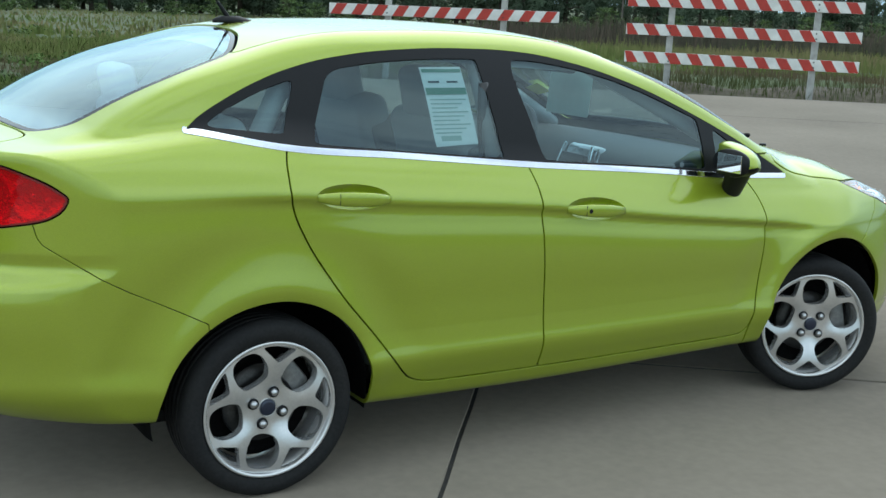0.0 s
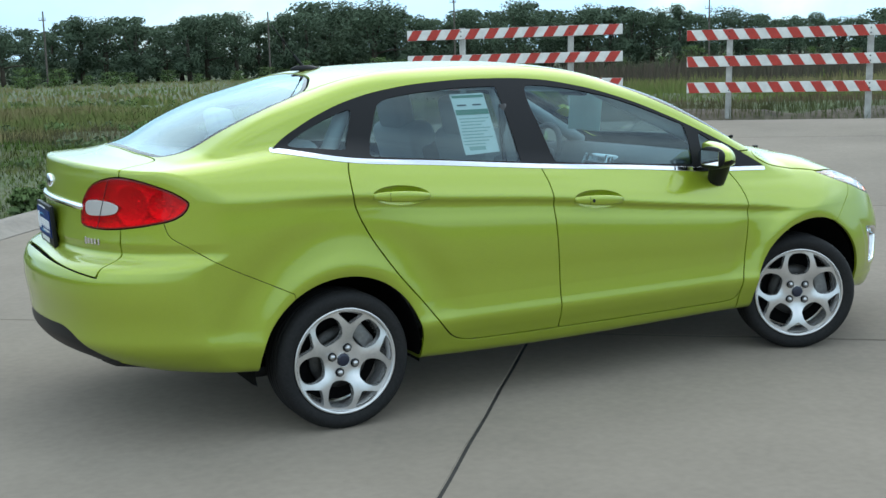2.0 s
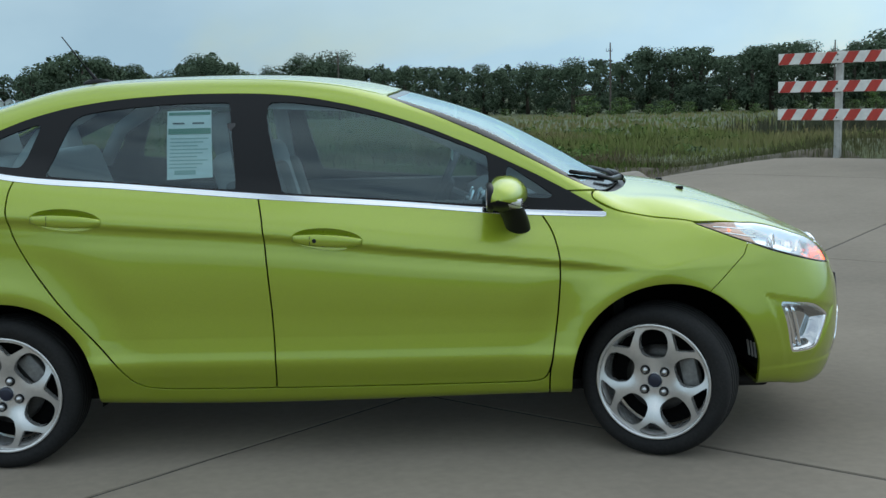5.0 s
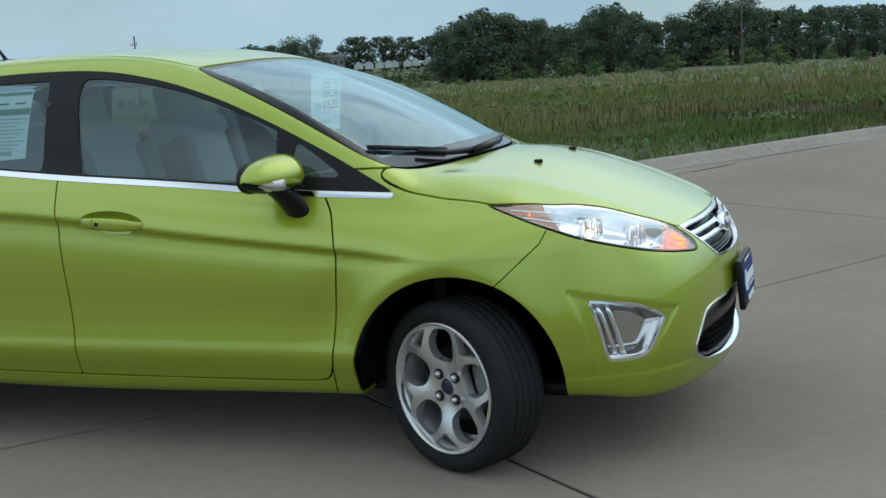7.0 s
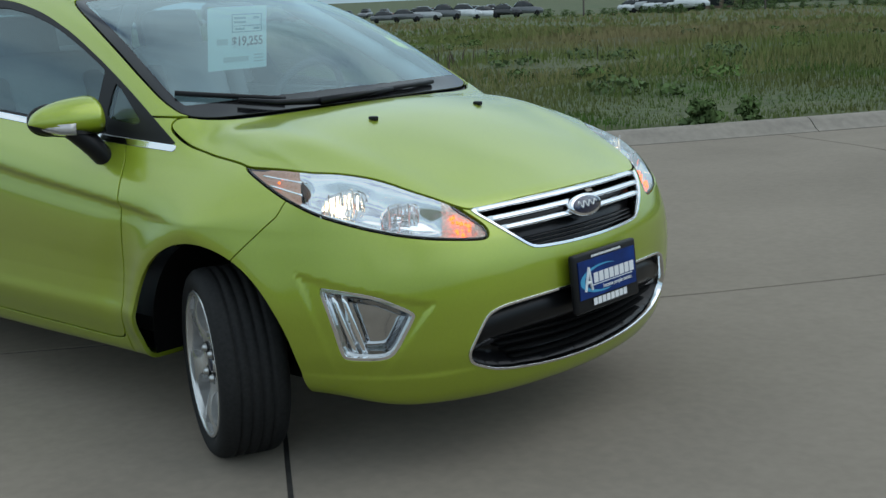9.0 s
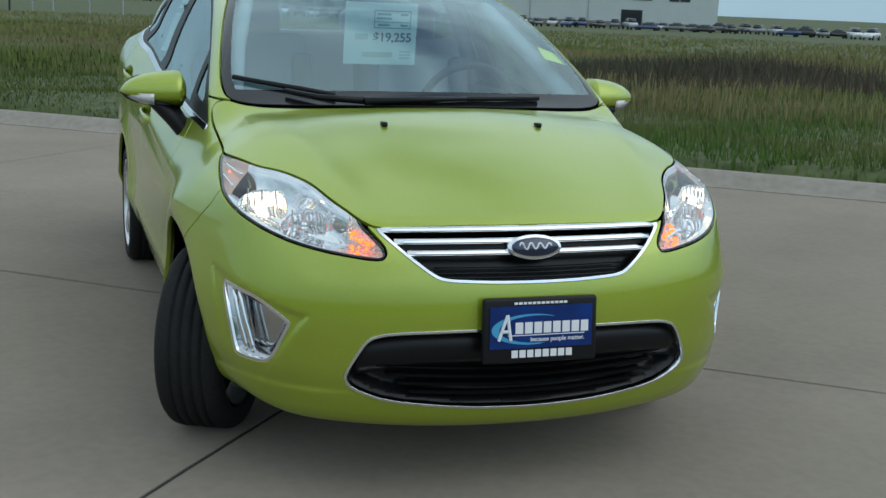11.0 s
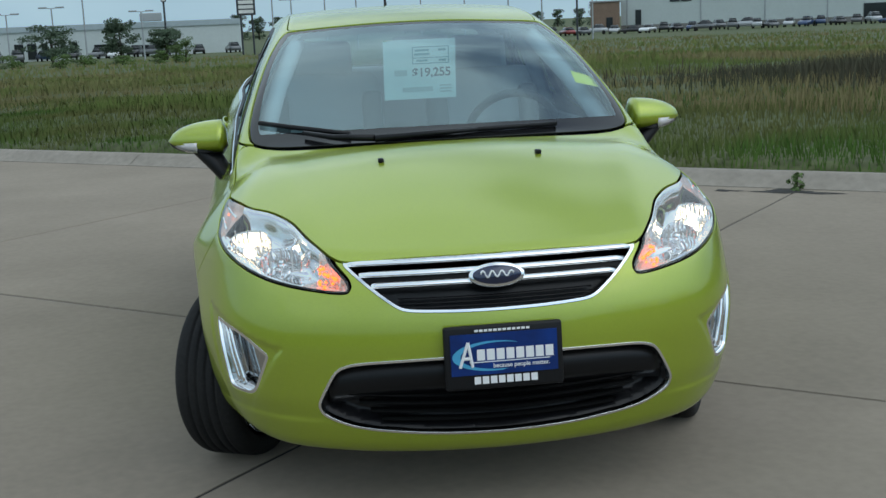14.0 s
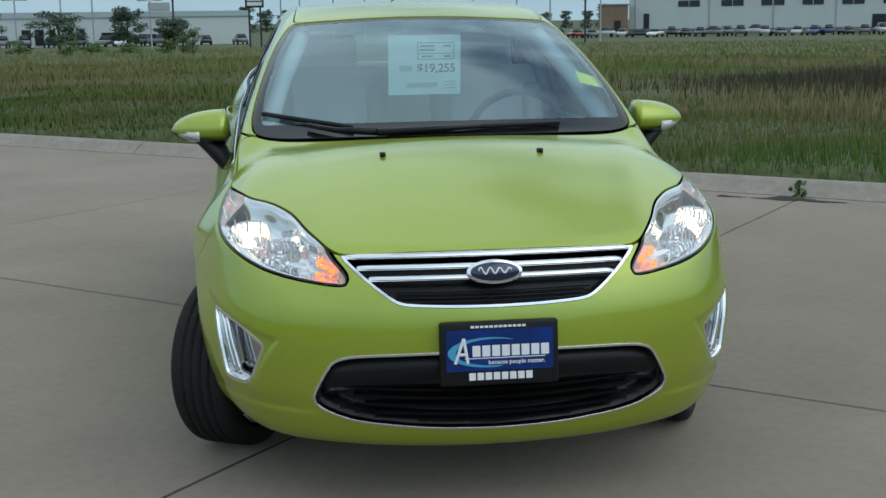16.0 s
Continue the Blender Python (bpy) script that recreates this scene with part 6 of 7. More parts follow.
def ground_sheet():
    us = np.concatenate([np.linspace(-1800, -60, 16), np.linspace(-50, 60, 120), np.linspace(70, 1800, 18)])
    vs = np.concatenate([np.linspace(-1800, -60, 18), np.linspace(-52, -6, 40), np.linspace(-5.2, -4.3, 8), np.linspace(-3.5, 6.2, 9), np.linspace(6.5, 7.4, 8), np.linspace(9, 40, 16), np.linspace(50, 1800, 14)])
    uu, vv = np.meshgrid(us, vs, indexing="ij")
    p = uu[..., None] * np.array(U) + vv[..., None] * np.array(V)
    p[..., 2] = lie(uu, vv)
    n, m = uu.shape
    i, j = np.arange(n - 1)[:, None], np.arange(m - 1)[None]
    q = np.stack([i * m + j, (i + 1) * m + j, (i + 1) * m + j + 1, i * m + j + 1], -1).reshape(-1, 4)
    ob = link_mesh("ground", p.reshape(-1, 3), q[:, ::-1], SOIL)
    return tagged(ob, "grassy soil of a wide flat field", "ground", kind="structure")


def slab(parent, u0, u1, v0, v1, rng):
    g = 0.0062
    us = np.linspace(u0 + g, u1 - g, 13)
    vs = np.linspace(v0 + g, v1 - g, 13)
    p, lift = [], rng.uniform(-0.0015, 0.0015)
    for k, (inset, dz) in enumerate(((0, -0.15), (0, -0.006), (0.004, 0.0))):
        for a in range(13):
            for b in range(13):
                u = us[a] + (inset if a == 0 else -inset if a == 12 else 0)
                v = vs[b] + (inset if b == 0 else -inset if b == 12 else 0)
                jag = 0.002 * math.sin(9.0 * u + 5.0 * v) if (a in (0, 12) or b in (0, 12)) else 0
                p.append(at_uv(u + jag, v + jag, rise(u, v) + dz + lift))
    top = 338
    f = []
    for a in range(12):
        for b in range(12):
            f.append((top + a * 13 + b, top + (a + 1) * 13 + b, top + (a + 1) * 13 + b + 1, top + a * 13 + b + 1)[::-1])
    ring = [(a, 0) for a in range(12)] + [(12, b) for b in range(12)] + [(a, 12) for a in range(12, 0, -1)] + [(0, b) for b in range(12, 0, -1)]
    for lvl in (0, 1):
        for k in range(48):
            (a, b), (c, d) = ring[k], ring[(k + 1) % 48]
            f.append((lvl * 169 + a * 13 + b, lvl * 169 + c * 13 + d, (lvl + 1) * 169 + c * 13 + d, (lvl + 1) * 169 + a * 13 + b))
    ob = link_mesh("slab", p, np.array(f), CONCRETE, parent, smooth=False)
    return ob


def pavement():
    rng = random.Random(4)
    base = empty("pavement")
    tagged(base, "worn grey concrete road slabs with dark joints", "pavement", kind="structure")
    p, f = [], []

    def strip(pts, across):
        n = len(p)
        for u, v in pts:
            for s in (-0.03, 0.03):
                du, dv = (s, 0) if across else (0, s)
                p.append(at_uv(u + du, v + dv, rise(u, v) - 0.004))
        for k in range(len(pts) - 1):
            f.append((n + 2 * k, n + 2 * k + 1, n + 2 * k + 3, n + 2 * k + 2))
    for a in U_LINES:
        for c, d in zip(V_LINES, V_LINES[1:]):
            strip([(a, v) for v in np.linspace(c, d, 13)], True)
    for c in V_LINES:
        for a, b in zip(U_LINES, U_LINES[1:]):
            strip([(u, c) for u in np.linspace(a, b, 13)], False)
    link_mesh("joint_filler", p, np.array(f), JOINT, base, "dark dirt in the joints", smooth=False)
    for a, b in zip(U_LINES, U_LINES[1:]):
        for c, d in zip(V_LINES, V_LINES[1:]):
            slab(base, a, b, c, d, rng)
    return base


def kerb():
    k = empty("kerb")
    tagged(k, "low rolled concrete kerbs with cracked joints along both sides of the road", "kerb", kind="structure")
    prof = [(0.0, -0.15), (0.0, 0.004), (-0.06, 0.022), (-0.14, 0.075), (-0.19, 0.100), (-0.23, 0.108), (-0.29, 0.107), (-0.34, 0.095), (-0.35, -0.15)]
    u = -58.0
    while u < ROAD_END - 0.5:
        u1 = u + 3.05
        for line, way in ((KERB_V, 1), (FAR_KERB_V, -1)):
            rings = []
            for a in (u + 0.005, u + 1.0, u + 2.0, u1 - 0.005):
                rings.append([at_uv(a, line + way * (dv - 0.004), rise(a, line) + z) for dv, z in prof])
            blob("kerb_stone", rings, KERB_STONE, k).data.set_sharp_from_angle(angle=radians(50))
        u = u1
    return k


def dirt_verge():
    """Bare trodden dirt with a ragged edge past the last slabs."""
    vs = np.linspace(-13, 24, 150)
    reach = 1.25 + 0.5 * np.sin(vs * 1.3) + 0.35 * np.sin(vs * 3.1 + 1) + 0.3 * np.sin(vs * 0.37)
    k = np.linspace(0, 1, 9)
    u = ROAD_END - 0.02 + reach[:, None] * k[None]
    v = np.broadcast_to(vs[:, None], u.shape)
    p = u[..., None] * np.array(U) + v[..., None] * np.array(V)
    p[..., 2] = np.maximum(lie(u, v), 0) + 0.012 - 0.03 * (k == 1.0)[None]
    i, j = np.arange(149)[:, None], np.arange(8)[None]
    q = np.stack([i * 9 + j, i * 9 + j + 1, (i + 1) * 9 + j + 1, (i + 1) * 9 + j], -1).reshape(-1, 4)
    ob = link_mesh("dirt_verge", p.reshape(-1, 3), q, DIRT)
    tagged(ob, "strip of bare brown dirt at the end of the road", "ground", kind="structure")


# ---- field, barriers and distance ----
def far(az, d, el=None):
    """A place d metres from the car's rear axle in the direction az (degrees from x towards y), on the ground."""
    x, y = d * math.cos(radians(az)) + 1.5, d * math.sin(radians(az)) - 3.0
    u, v = Vector((x, y, 0)).dot(U), Vector((x, y, 0)).dot(V)
    return Vector((x, y, float(lie(u, v))))


def height_for(el, d):
    return 1.42 + d * math.tan(radians(el))


def blades(name, count, place, tall, wide, mat, label, seed, face):
    """Grass as bent single blades."""
    rng = np.random.default_rng(seed)
    u, v = place(rng, count)
    z = lie(u, v)
    base = u[:, None] * np.array(U) + v[:, None] * np.array(V)
    base[:, 2] = z - 0.01
    a = rng.uniform(0, 2 * np.pi, len(u))
    h = rng.uniform(*tall, len(u)) * (0.7 + 0.5 * np.sin(u * 0.55 + 1.3) * np.sin(v * 0.8) ** 2 + 0.2 * rng.random(len(u)))
    w = rng.uniform(*wide, len(u))
    side = np.stack([np.cos(a), np.sin(a), 0 * a], 1)
    # blades turn their faces to the road
    face = np.broadcast_to(np.array(face), base.shape) if face is not None else unit(-base * (1, 1, 0))
    turned = (np.cross(side, [0, 0, 1.0]) * face).sum(1)
    side = side * np.where(turned < 0, -1, 1)[:, None]
    lean = np.stack([np.cos(a + 1.2), np.sin(a + 1.2), 0 * a], 1) * (h * rng.uniform(0.05, 0.55, len(u)))[:, None]
    up = np.array([0, 0, 1.0])
    p = np.stack([base - side * w[:, None] / 2, base + side * w[:, None] / 2,
                  base + side * w[:, None] * 0.32 + lean * 0.35 + up * (h * 0.6)[:, None], base - side * w[:, None] * 0.32 + lean * 0.35 + up * (h * 0.6)[:, None],
                  base + lean + up * h[:, None]], 1).reshape(-1, 3)
    k = np.arange(len(u))[:, None] * 5
    ob = link_mesh(name, p, [k + np.array([[0, 1, 2, 3]]), k + np.array([[3, 2, 4]])], mat, normals=unit(np.repeat(0.1 * rng.normal(size=(len(u), 3)) + face * 0.25 + up, 5, 0)))
    return tagged(ob, label, "grass", kind="stuff")


def grass():
    def verge(r, n):
        return r.uniform(-22, 14, n), KERB_V - 0.38 - 9.5 * r.random(n) ** 1.2
    blades("verge_grass", 110000, verge, (0.05, 0.14), (0.009, 0.022), GRASS_NEAR, "short green verge grass along the kerb", 1, V)

    def meadow(r, n):
        return r.uniform(-38, 30, n), KERB_V - 5.5 - 34 * r.random(n) ** 1.25
    blades("meadow_grass", 150000, meadow, (0.10, 0.27), (0.012, 0.030), GRASS_FAR, "tall green and tan meadow grass", 2, V)

    def beyond(r, n):
        a, d = r.uniform(0.55, 3.50, n), 30 + 115 * r.random(n) ** 1.3
        x, y = d * np.cos(a), d * np.sin(a)
        return x * U.x + y * U.y, x * V.x + y * V.y
    blades("distant_grass", 55000, beyond, (0.10, 0.34), (0.06, 0.16), GRASS_FAR, "tall grass of the far field", 3, None)

    def end(r, n):
        return ROAD_END + 0.4 + 6.0 * r.random(n) ** 1.2, r.uniform(-14, 26, n)
    blades("dry_weeds", 42000, end, (0.05, 0.24), (0.008, 0.018), GRASS_DRY, "dry brown weeds behind the barricades", 4, -U)

    def back(r, n):
        return ROAD_END + 4.0 + 14.0 * r.random(n), r.uniform(-18, 34, n)
    blades("rank_grass", 52000, back, (0.15, 0.40), (0.014, 0.034), GRASS_FAR, "rank green grass past the road's end", 6, -U)

    def thicket(r, n):
        return ROAD_END + 17.0 + 26.0 * r.random(n), r.uniform(-12, 48, n)
    blades("dead_brush", 34000, thicket, (0.45, 1.05), (0.020, 0.055), BRUSH, "tall dead brown brush before the trees", 7, -U)

    def patch(r, n):
        return -0.5 + 2.2 * r.normal(size=n), -17.5 + 1.6 * r.normal(size=n)
    blades("brown_weeds", 7000, patch, (0.25, 0.55), (0.014, 0.034), BRUSH, "dark brown weeds standing in the meadow", 8, V)

    def lip(r, n):
        return r.uniform(-26, 12, n), KERB_V - 0.31 - 0.12 * r.random(n)
    blades("kerb_grass", 5000, lip, (0.04, 0.12), (0.006, 0.012), GRASS_NEAR, "ragged grass hanging over the kerb", 5, V)


def meadow_weeds():
    """Low leafy weeds scattered over the field, denser in patches."""
    rng = np.random.default_rng(21)
    n = 260
    u, v = rng.uniform(5, 40, n), KERB_V - 2.0 - 30 * rng.random(n) ** 1.2
    keep = np.sin(u * 0.31 + 1) * np.sin(v * 0.43) > -0.25
    u, v = u[keep], v[keep]
    at = u[:, None] * np.array(U) + v[:, None] * np.array(V)
    at[:, 2] = lie(u, v) + 0.06
    r = rng.uniform(0.10, 0.42, len(u))
    clumps = [(p, np.array((k, k, k * 0.42))) for p, k in zip(at, r)]
    p, q, nn = leaf_cloud(rng, clumps, 16000, (0.02, 0.055))
    ob = link_mesh("meadow_weeds", p, q, LEAF_LIGHT, normals=nn)
    tagged(ob, "low leafy green weeds scattered over the meadow", "weeds", kind="stuff")


def leaf_cloud(rng, clumps, count, size):
    """Small leaf faces spread through overlapping clumps (centre, radii)."""
    c = np.array([k[0] for k in clumps])
    r = np.array([k[1] for k in clumps])
    share = r.prod(1) ** (2 / 3)
    pick = rng.choice(len(clumps), count, p=share / share.sum())
    d = rng.normal(size=(count, 3))
    d = unit(d)
    rad = rng.uniform(0.30, 1.06, count) ** 0.6
    p = c[pick] + d * r[pick] * rad[:, None]
    n = unit(d + 0.5 * rng.normal(size=(count, 3)))
    s = unit(np.cross(n, rng.normal(size=(count, 3))))
    t = np.cross(n, s)
    k = rng.uniform(*size, count)[:, None]
    q = np.stack([p - s * k, p - t * k * 0.6, p + s * k, p + t * k * 0.6], 1).reshape(-1, 3)
    out = unit(d + 0.25 * rng.normal(size=(count, 3)) + (0, 0, 1.1))
    return q, np.arange(count)[:, None] * 4 + np.array([[0, 1, 2, 3]]), np.repeat(out, 4, 0)


def tree(seed, h, spread, count=5600, leaf=(0.065, 0.155), mat=None, bare=0.22, name="tree", label=""):
    rng = np.random.default_rng(seed)
    t = empty(name)
    tagged(t, label or "dark green broadleaf tree in the distant tree line", "tree", "trees of the distant line" if not label else "")
    clumps = []
    for k in range(int(24 + 8 * rng.random())):
        a = rng.uniform(0, 2 * np.pi)
        z = bare + 0.08 + (0.84 - bare) * rng.random() ** 0.9
        off = spread * (0.80 - 0.75 * max(z - 0.5, 0)) * rng.uniform(0.1, 0.85)
        clumps.append(((off * math.cos(a), off * math.sin(a), z * h), np.array((spread * 0.29, spread * 0.29, h * 0.105)) * rng.uniform(0.65, 1.25)))
    v, q, nn = leaf_cloud(rng, clumps, count, leaf)
    bm_p = [(0, 0, -0.4), (0.03 * h * rng.normal() * 0.3, 0.02 * h * rng.normal() * 0.3, h * 0.35), (0.0, 0.0, h * 0.75)]
    tv, tf = tube(bm_p, [0.032 * h, 0.024 * h, 0.008 * h], 7)
    trunk = link_mesh("trunk", tv, tf, BARK, t)
    for k in range(4):
        c = clumps[k][0]
        tv, tf = tube([(0, 0, h * 0.3), (c[0] * 0.5, c[1] * 0.5, (h * 0.3 + c[2]) / 2 + 0.02 * h), c], [0.014 * h, 0.010 * h, 0.004 * h], 5)
        link_mesh("limb", tv, tf, BARK, trunk)
    link_mesh("crown", v, q, mat or LEAF_DARK, t, normals=nn)
    return t


LONE = (115.9, 117.0)


def tree_line():
    """Trees round the far side of the field; their heights follow the skyline."""
    sky = spline((30, 1.5), (41, 1.5), (45, 1.1), (50, 1.3), (53, 1.7), (58, 1.6), (60, 2.0), (63, 1.7), (65.5, 1.7), (67.8, 2.45), (70, 2.0), (73, 1.7), (76, 1.75), (80, 1.7), (82.5, 1.35), (85, 1.15), (88, 1.2), (92, 1.3),
                 (94.5, 1.6), (96.7, 1.9), (98.5, 1.3), (99.4, 1.1), (100.4, 1.7), (101.8, 1.9), (103.6, 1.0), (105, 1.8), (107, 2.1), (109, 1.55), (111, 1.1), (113, 1.15), (114.5, 1.9), (116, 1.3), (118, 1.95), (119.6, 0.8), (123, 1.3), (126, 0.6), (140, 0.5), (170, 0.5))
    kinds = [tree(10 + k, 8.0, s, bare=0.0) for k, s in enumerate((3.0, 3.6, 2.6, 4.0))]
    kinds += [tree(14 + k, 8.0, s, 1300, (0.16, 0.34), bare=0.0) for k, s in enumerate((3.2, 3.8))]
    rng = random.Random(5)
    first = [True] * 6
    for row, d0 in ((0, 150), (1, 165), (2, 620)):
        az = 30.0 + 0.6 * row if row < 2 else 102.0
        while az < 127:
            d = d0 + rng.uniform(-7, 7)
            k = rng.randrange(4) if row == 0 else rng.randrange(4, 6)
            at = far(az, d)
            lone = row == 0 and any(abs(az - q) < 0.7 for q in (LONE))
            if az > 109.6 and row < 2 and not lone:
                az += rng.uniform(0.4, 0.7)
                continue
            el = min(float(sky(np.array(az))), 0.7 if 114.6 < az < 116.4 else 1.1) if row == 2 else float(sky(np.array(az))) * (0.93 if row else 1.0)
            top = height_for(el * rng.uniform(0.88, 1.28), d)
            s = max((top - at.z) / 8.0, 0.35)
            m = pose(at.x, at.y, at.z, 0, 0, rng.uniform(0, 360))
            if first[k]:
                ob, first[k] = kinds[k], False
                ob.matrix_world = m
            else:
                ob = copy_thing(kinds[k], m)
            ob.scale = (s * rng.uniform(1.05, 1.5), s * rng.uniform(1.05, 1.5), s)
            az += rng.uniform(0.85, 1.35) * (0.55 if row == 2 else 1.0)
    # the low far wood behind the dealer lots
    az = 164.0
    while az < 183:
        d = 420 + rng.uniform(-25, 25)
        at = far(az, d)
        ob = copy_thing(kinds[rng.randrange(4, 6)], pose(at.x, at.y, at.z, 0, 0, rng.uniform(0, 360)))
        s = max((height_for(rng.uniform(0.25, 0.75), d) - at.z) / 8.0, 0.4)
        ob.scale = (s * 1.4, s * 1.4, s)
        az += rng.uniform(0.6, 1.1)
    # the paler scrub at their feet
    b = tree(40, 2.0, 1.6, 900, (0.045, 0.10), LEAF_LIGHT, 0.0, "bush", "pale green scrub bush at the edge of the field")
    tagged(b, group="scrub bushes")
    done = False
    az = 34.0
    while az < 126:
        d = rng.uniform(112, 142)
        at = far(az, d)
        m = pose(at.x, at.y, at.z - 0.1, 0, 0, rng.uniform(0, 360))
        if not done:
            ob, done = b, True
            ob.matrix_world = m
        else:
            ob = copy_thing(b, m)
        s = rng.uniform(0.5, 1.15) if az < 108 else rng.uniform(0.3, 0.6)
        ob.scale = (s * 1.5, s * 1.5, s)
        if 103 < az < 118:
            at = far(az, 205)
            hedge = copy_thing(b, pose(at.x, at.y, at.z - 0.1, 0, 0, rng.uniform(0, 360)))
            hedge.scale = (2.2, 2.2, 1.25)
        az += rng.uniform(0.8, 2.4) if az < 108 else rng.uniform(0.3, 0.8)


def striped_rail(parent, length, h, slant, seed):
    """One barricade board: a white plank with slanting red stripes on its face."""
    bm = bmesh.new()
    box(bm, (length, 0.028, h), None, 0.004, 1)
    rail = part("rail", bm, BOARD_WHITE, parent, "white board with slanting red stripes")
    n = int(length / 0.30) + 2
    lean = h * slant
    for k in range(-1, n + 1):
        x0 = -length / 2 + 0.30 * k + 0.02 * seed
        bm = bmesh.new()
        q = [(x0, -h / 2), (x0 + 0.15, -h / 2), (x0 + 0.15 + lean, h / 2), (x0 + lean, h / 2)]
        lim = length / 2 - 0.001
        f = [bm.verts.new((min(max(x, -lim), lim), -0.0155, z * 0.985)) for x, z in q]
        g = [bm.verts.new((v.co.x, -0.0142, v.co.z)) for v in f]
        if max(v.co.x for v in f) - min(v.co.x for v in f) < 0.02:
            bm.free()
            continue
        bm.faces.new(f)
        for i in range(4):
            bm.faces.new((f[i], g[i], g[(i + 1) % 4], f[(i + 1) % 4]))
        part("stripe", bm, BOARD_RED, rail)
    return rail


def barricade(a, b, top, base, posts, slant):
    """Three striped boards on two posts."""
    A, B = Vector((*a, 0)), Vector((*b, 0))
    d = (B - A)
    mid = (A + B) / 2
    ang = math.degrees(math.atan2(d.y, d.x))
    ob = empty("barricade", pose(mid.x, mid.y, base, 0, 0, ang))
    tagged(ob, "red and white striped three-board road barricade at the road's end", "barricade", "road barricades")
    for k, z in enumerate((0.078, 0.468, 0.855)):
        r = striped_rail(ob, d.length, 0.152, slant, k)
        r.matrix_local = pose(0, -0.05, top - base - z, 0, 0.3 * (k - 1), 0)
    for x in posts:
        bm = bmesh.new()
        box(bm, (0.085, 0.075, top - base + 0.35), pose(x, 0.0, (top - base - 0.33) / 2, 0, 0.8, 0), 0.006, 1)
        part("post", bm, POST_GREY, ob, "weathered grey steel post")
        for z in (0.078, 0.468, 0.855):
            for dz in (-0.035, 0.035):
                bm = bmesh.new()
                rod(bm, (x, -0.064, top - base - z + dz), (x, -0.072, top - base - z + dz), 0.011, n=8)
                part("bolt", bm, STEEL_DARK, ob)
    return ob


def utility_pole(az, d, el, arms=1):
    at = far(az, d)
    h = height_for(el, d) - at.z
    ob = empty("utility_pole", pose(at.x, at.y, at.z, 0, 0, az))
    tagged(ob, "tall wooden utility pole beyond the field", "pole", "utility poles")
    bm = bmesh.new()
    rod(bm, (0, 0, -0.5), (0, 0, h), 0.11, 0.07, 8)
    part("shaft", bm, POLE_WOOD, ob)
    for k in range(arms):
        bm = bmesh.new()
        box(bm, (0.07, 0.7, 0.07), pose(0, 0.1, h - 0.9 - 0.8 * k))
        part("crossarm", bm, POLE_WOOD, ob)
        for y in (-0.2, 0.15, 0.4):
            bm = bmesh.new()
            rod(bm, (0, y, h - 0.85 - 0.8 * k), (0, y, h - 0.6 - 0.8 * k), 0.03, n=6)
            part("insulator", bm, LAMP_GREY, ob)


def lamp_post(az, d, el, heads=1):
    at = far(az, d)
    h = height_for(el, d) - at.z
    ob = empty("lamp_post", pose(at.x, at.y, at.z, 0, 0, az))
    tagged(ob, "tall grey car-park lamp post with flat heads", "lamp post", "car-park lamp posts")
    bm = bmesh.new()
    rod(bm, (0, 0, -0.3), (0, 0, h - 0.2), 0.13, 0.09, 8)
    part("shaft", bm, LAMP_GREY, ob)
    for s in ((-1, 1) if heads == 2 else (1,)):
        bm = bmesh.new()
        rod(bm, (0, 0, h - 0.25), (0, s * 0.7, h - 0.15), 0.05, n=6)
        part("arm", bm, LAMP_GREY, ob)
        bm = bmesh.new()
        box(bm, (0.5, 1.1, 0.22), pose(0, s * 1.1, h - 0.12), 0.05, 1)
        part("lamp_head", bm, LAMP_GREY, ob)


def far_car(colour):
    """A parked car, far off: body, glass, wheels."""
    c = empty("parked_car")
    tagged(c, "parked car on the far dealer lot", "car", "cars parked on the far lot")
    prof = [(-2.15, 0.35), (-2.2, 0.75), (-2.0, 0.95), (-1.3, 1.0), (0.9, 0.98), (1.9, 0.85), (2.2, 0.65), (2.2, 0.35)]
    rings = []
    for y, k in ((-0.88, 0.96), (-0.78, 1.0), (0.78, 1.0), (0.88, 0.96)):
        rings.append([(x * k, y, 0.35 + (z - 0.35) * k) for x, z in prof])
    blob("body", rings, colour, c)
    prof = [(-1.75, 0.98), (-1.2, 1.42), (-0.6, 1.50), (0.2, 1.46), (1.05, 0.97)]
    rings = []
    for y, k in ((-0.80, 0.9), (-0.62, 1.0), (0.62, 1.0), (0.80, 0.9)):
        rings.append([(x * (0.95 if abs(y) > 0.7 else 1.0), y, 0.97 + (z - 0.97) * (0.12 if abs(y) > 0.7 else 1.0)) for x, z in prof])
    blob("cabin_glass", rings, DARK_PANE, c)
    bm = bmesh.new()
    box(bm, (1.35, 1.2, 0.05), pose(-0.45, 0, 1.49), 0.02, 1)
    part("roof", bm, colour, c)
    for x in (-1.35, 1.35):
        for y in (-0.80, 0.80):
            v, q = lathe([(0.001, -0.1), (0.30, -0.1), (0.33, -0.06), (0.33, 0.06), (0.30, 0.1), (0.001, 0.1)], 14)
            link_mesh("wheel", v + (x, y, 0.33), q, RUBBER, c)
    return c


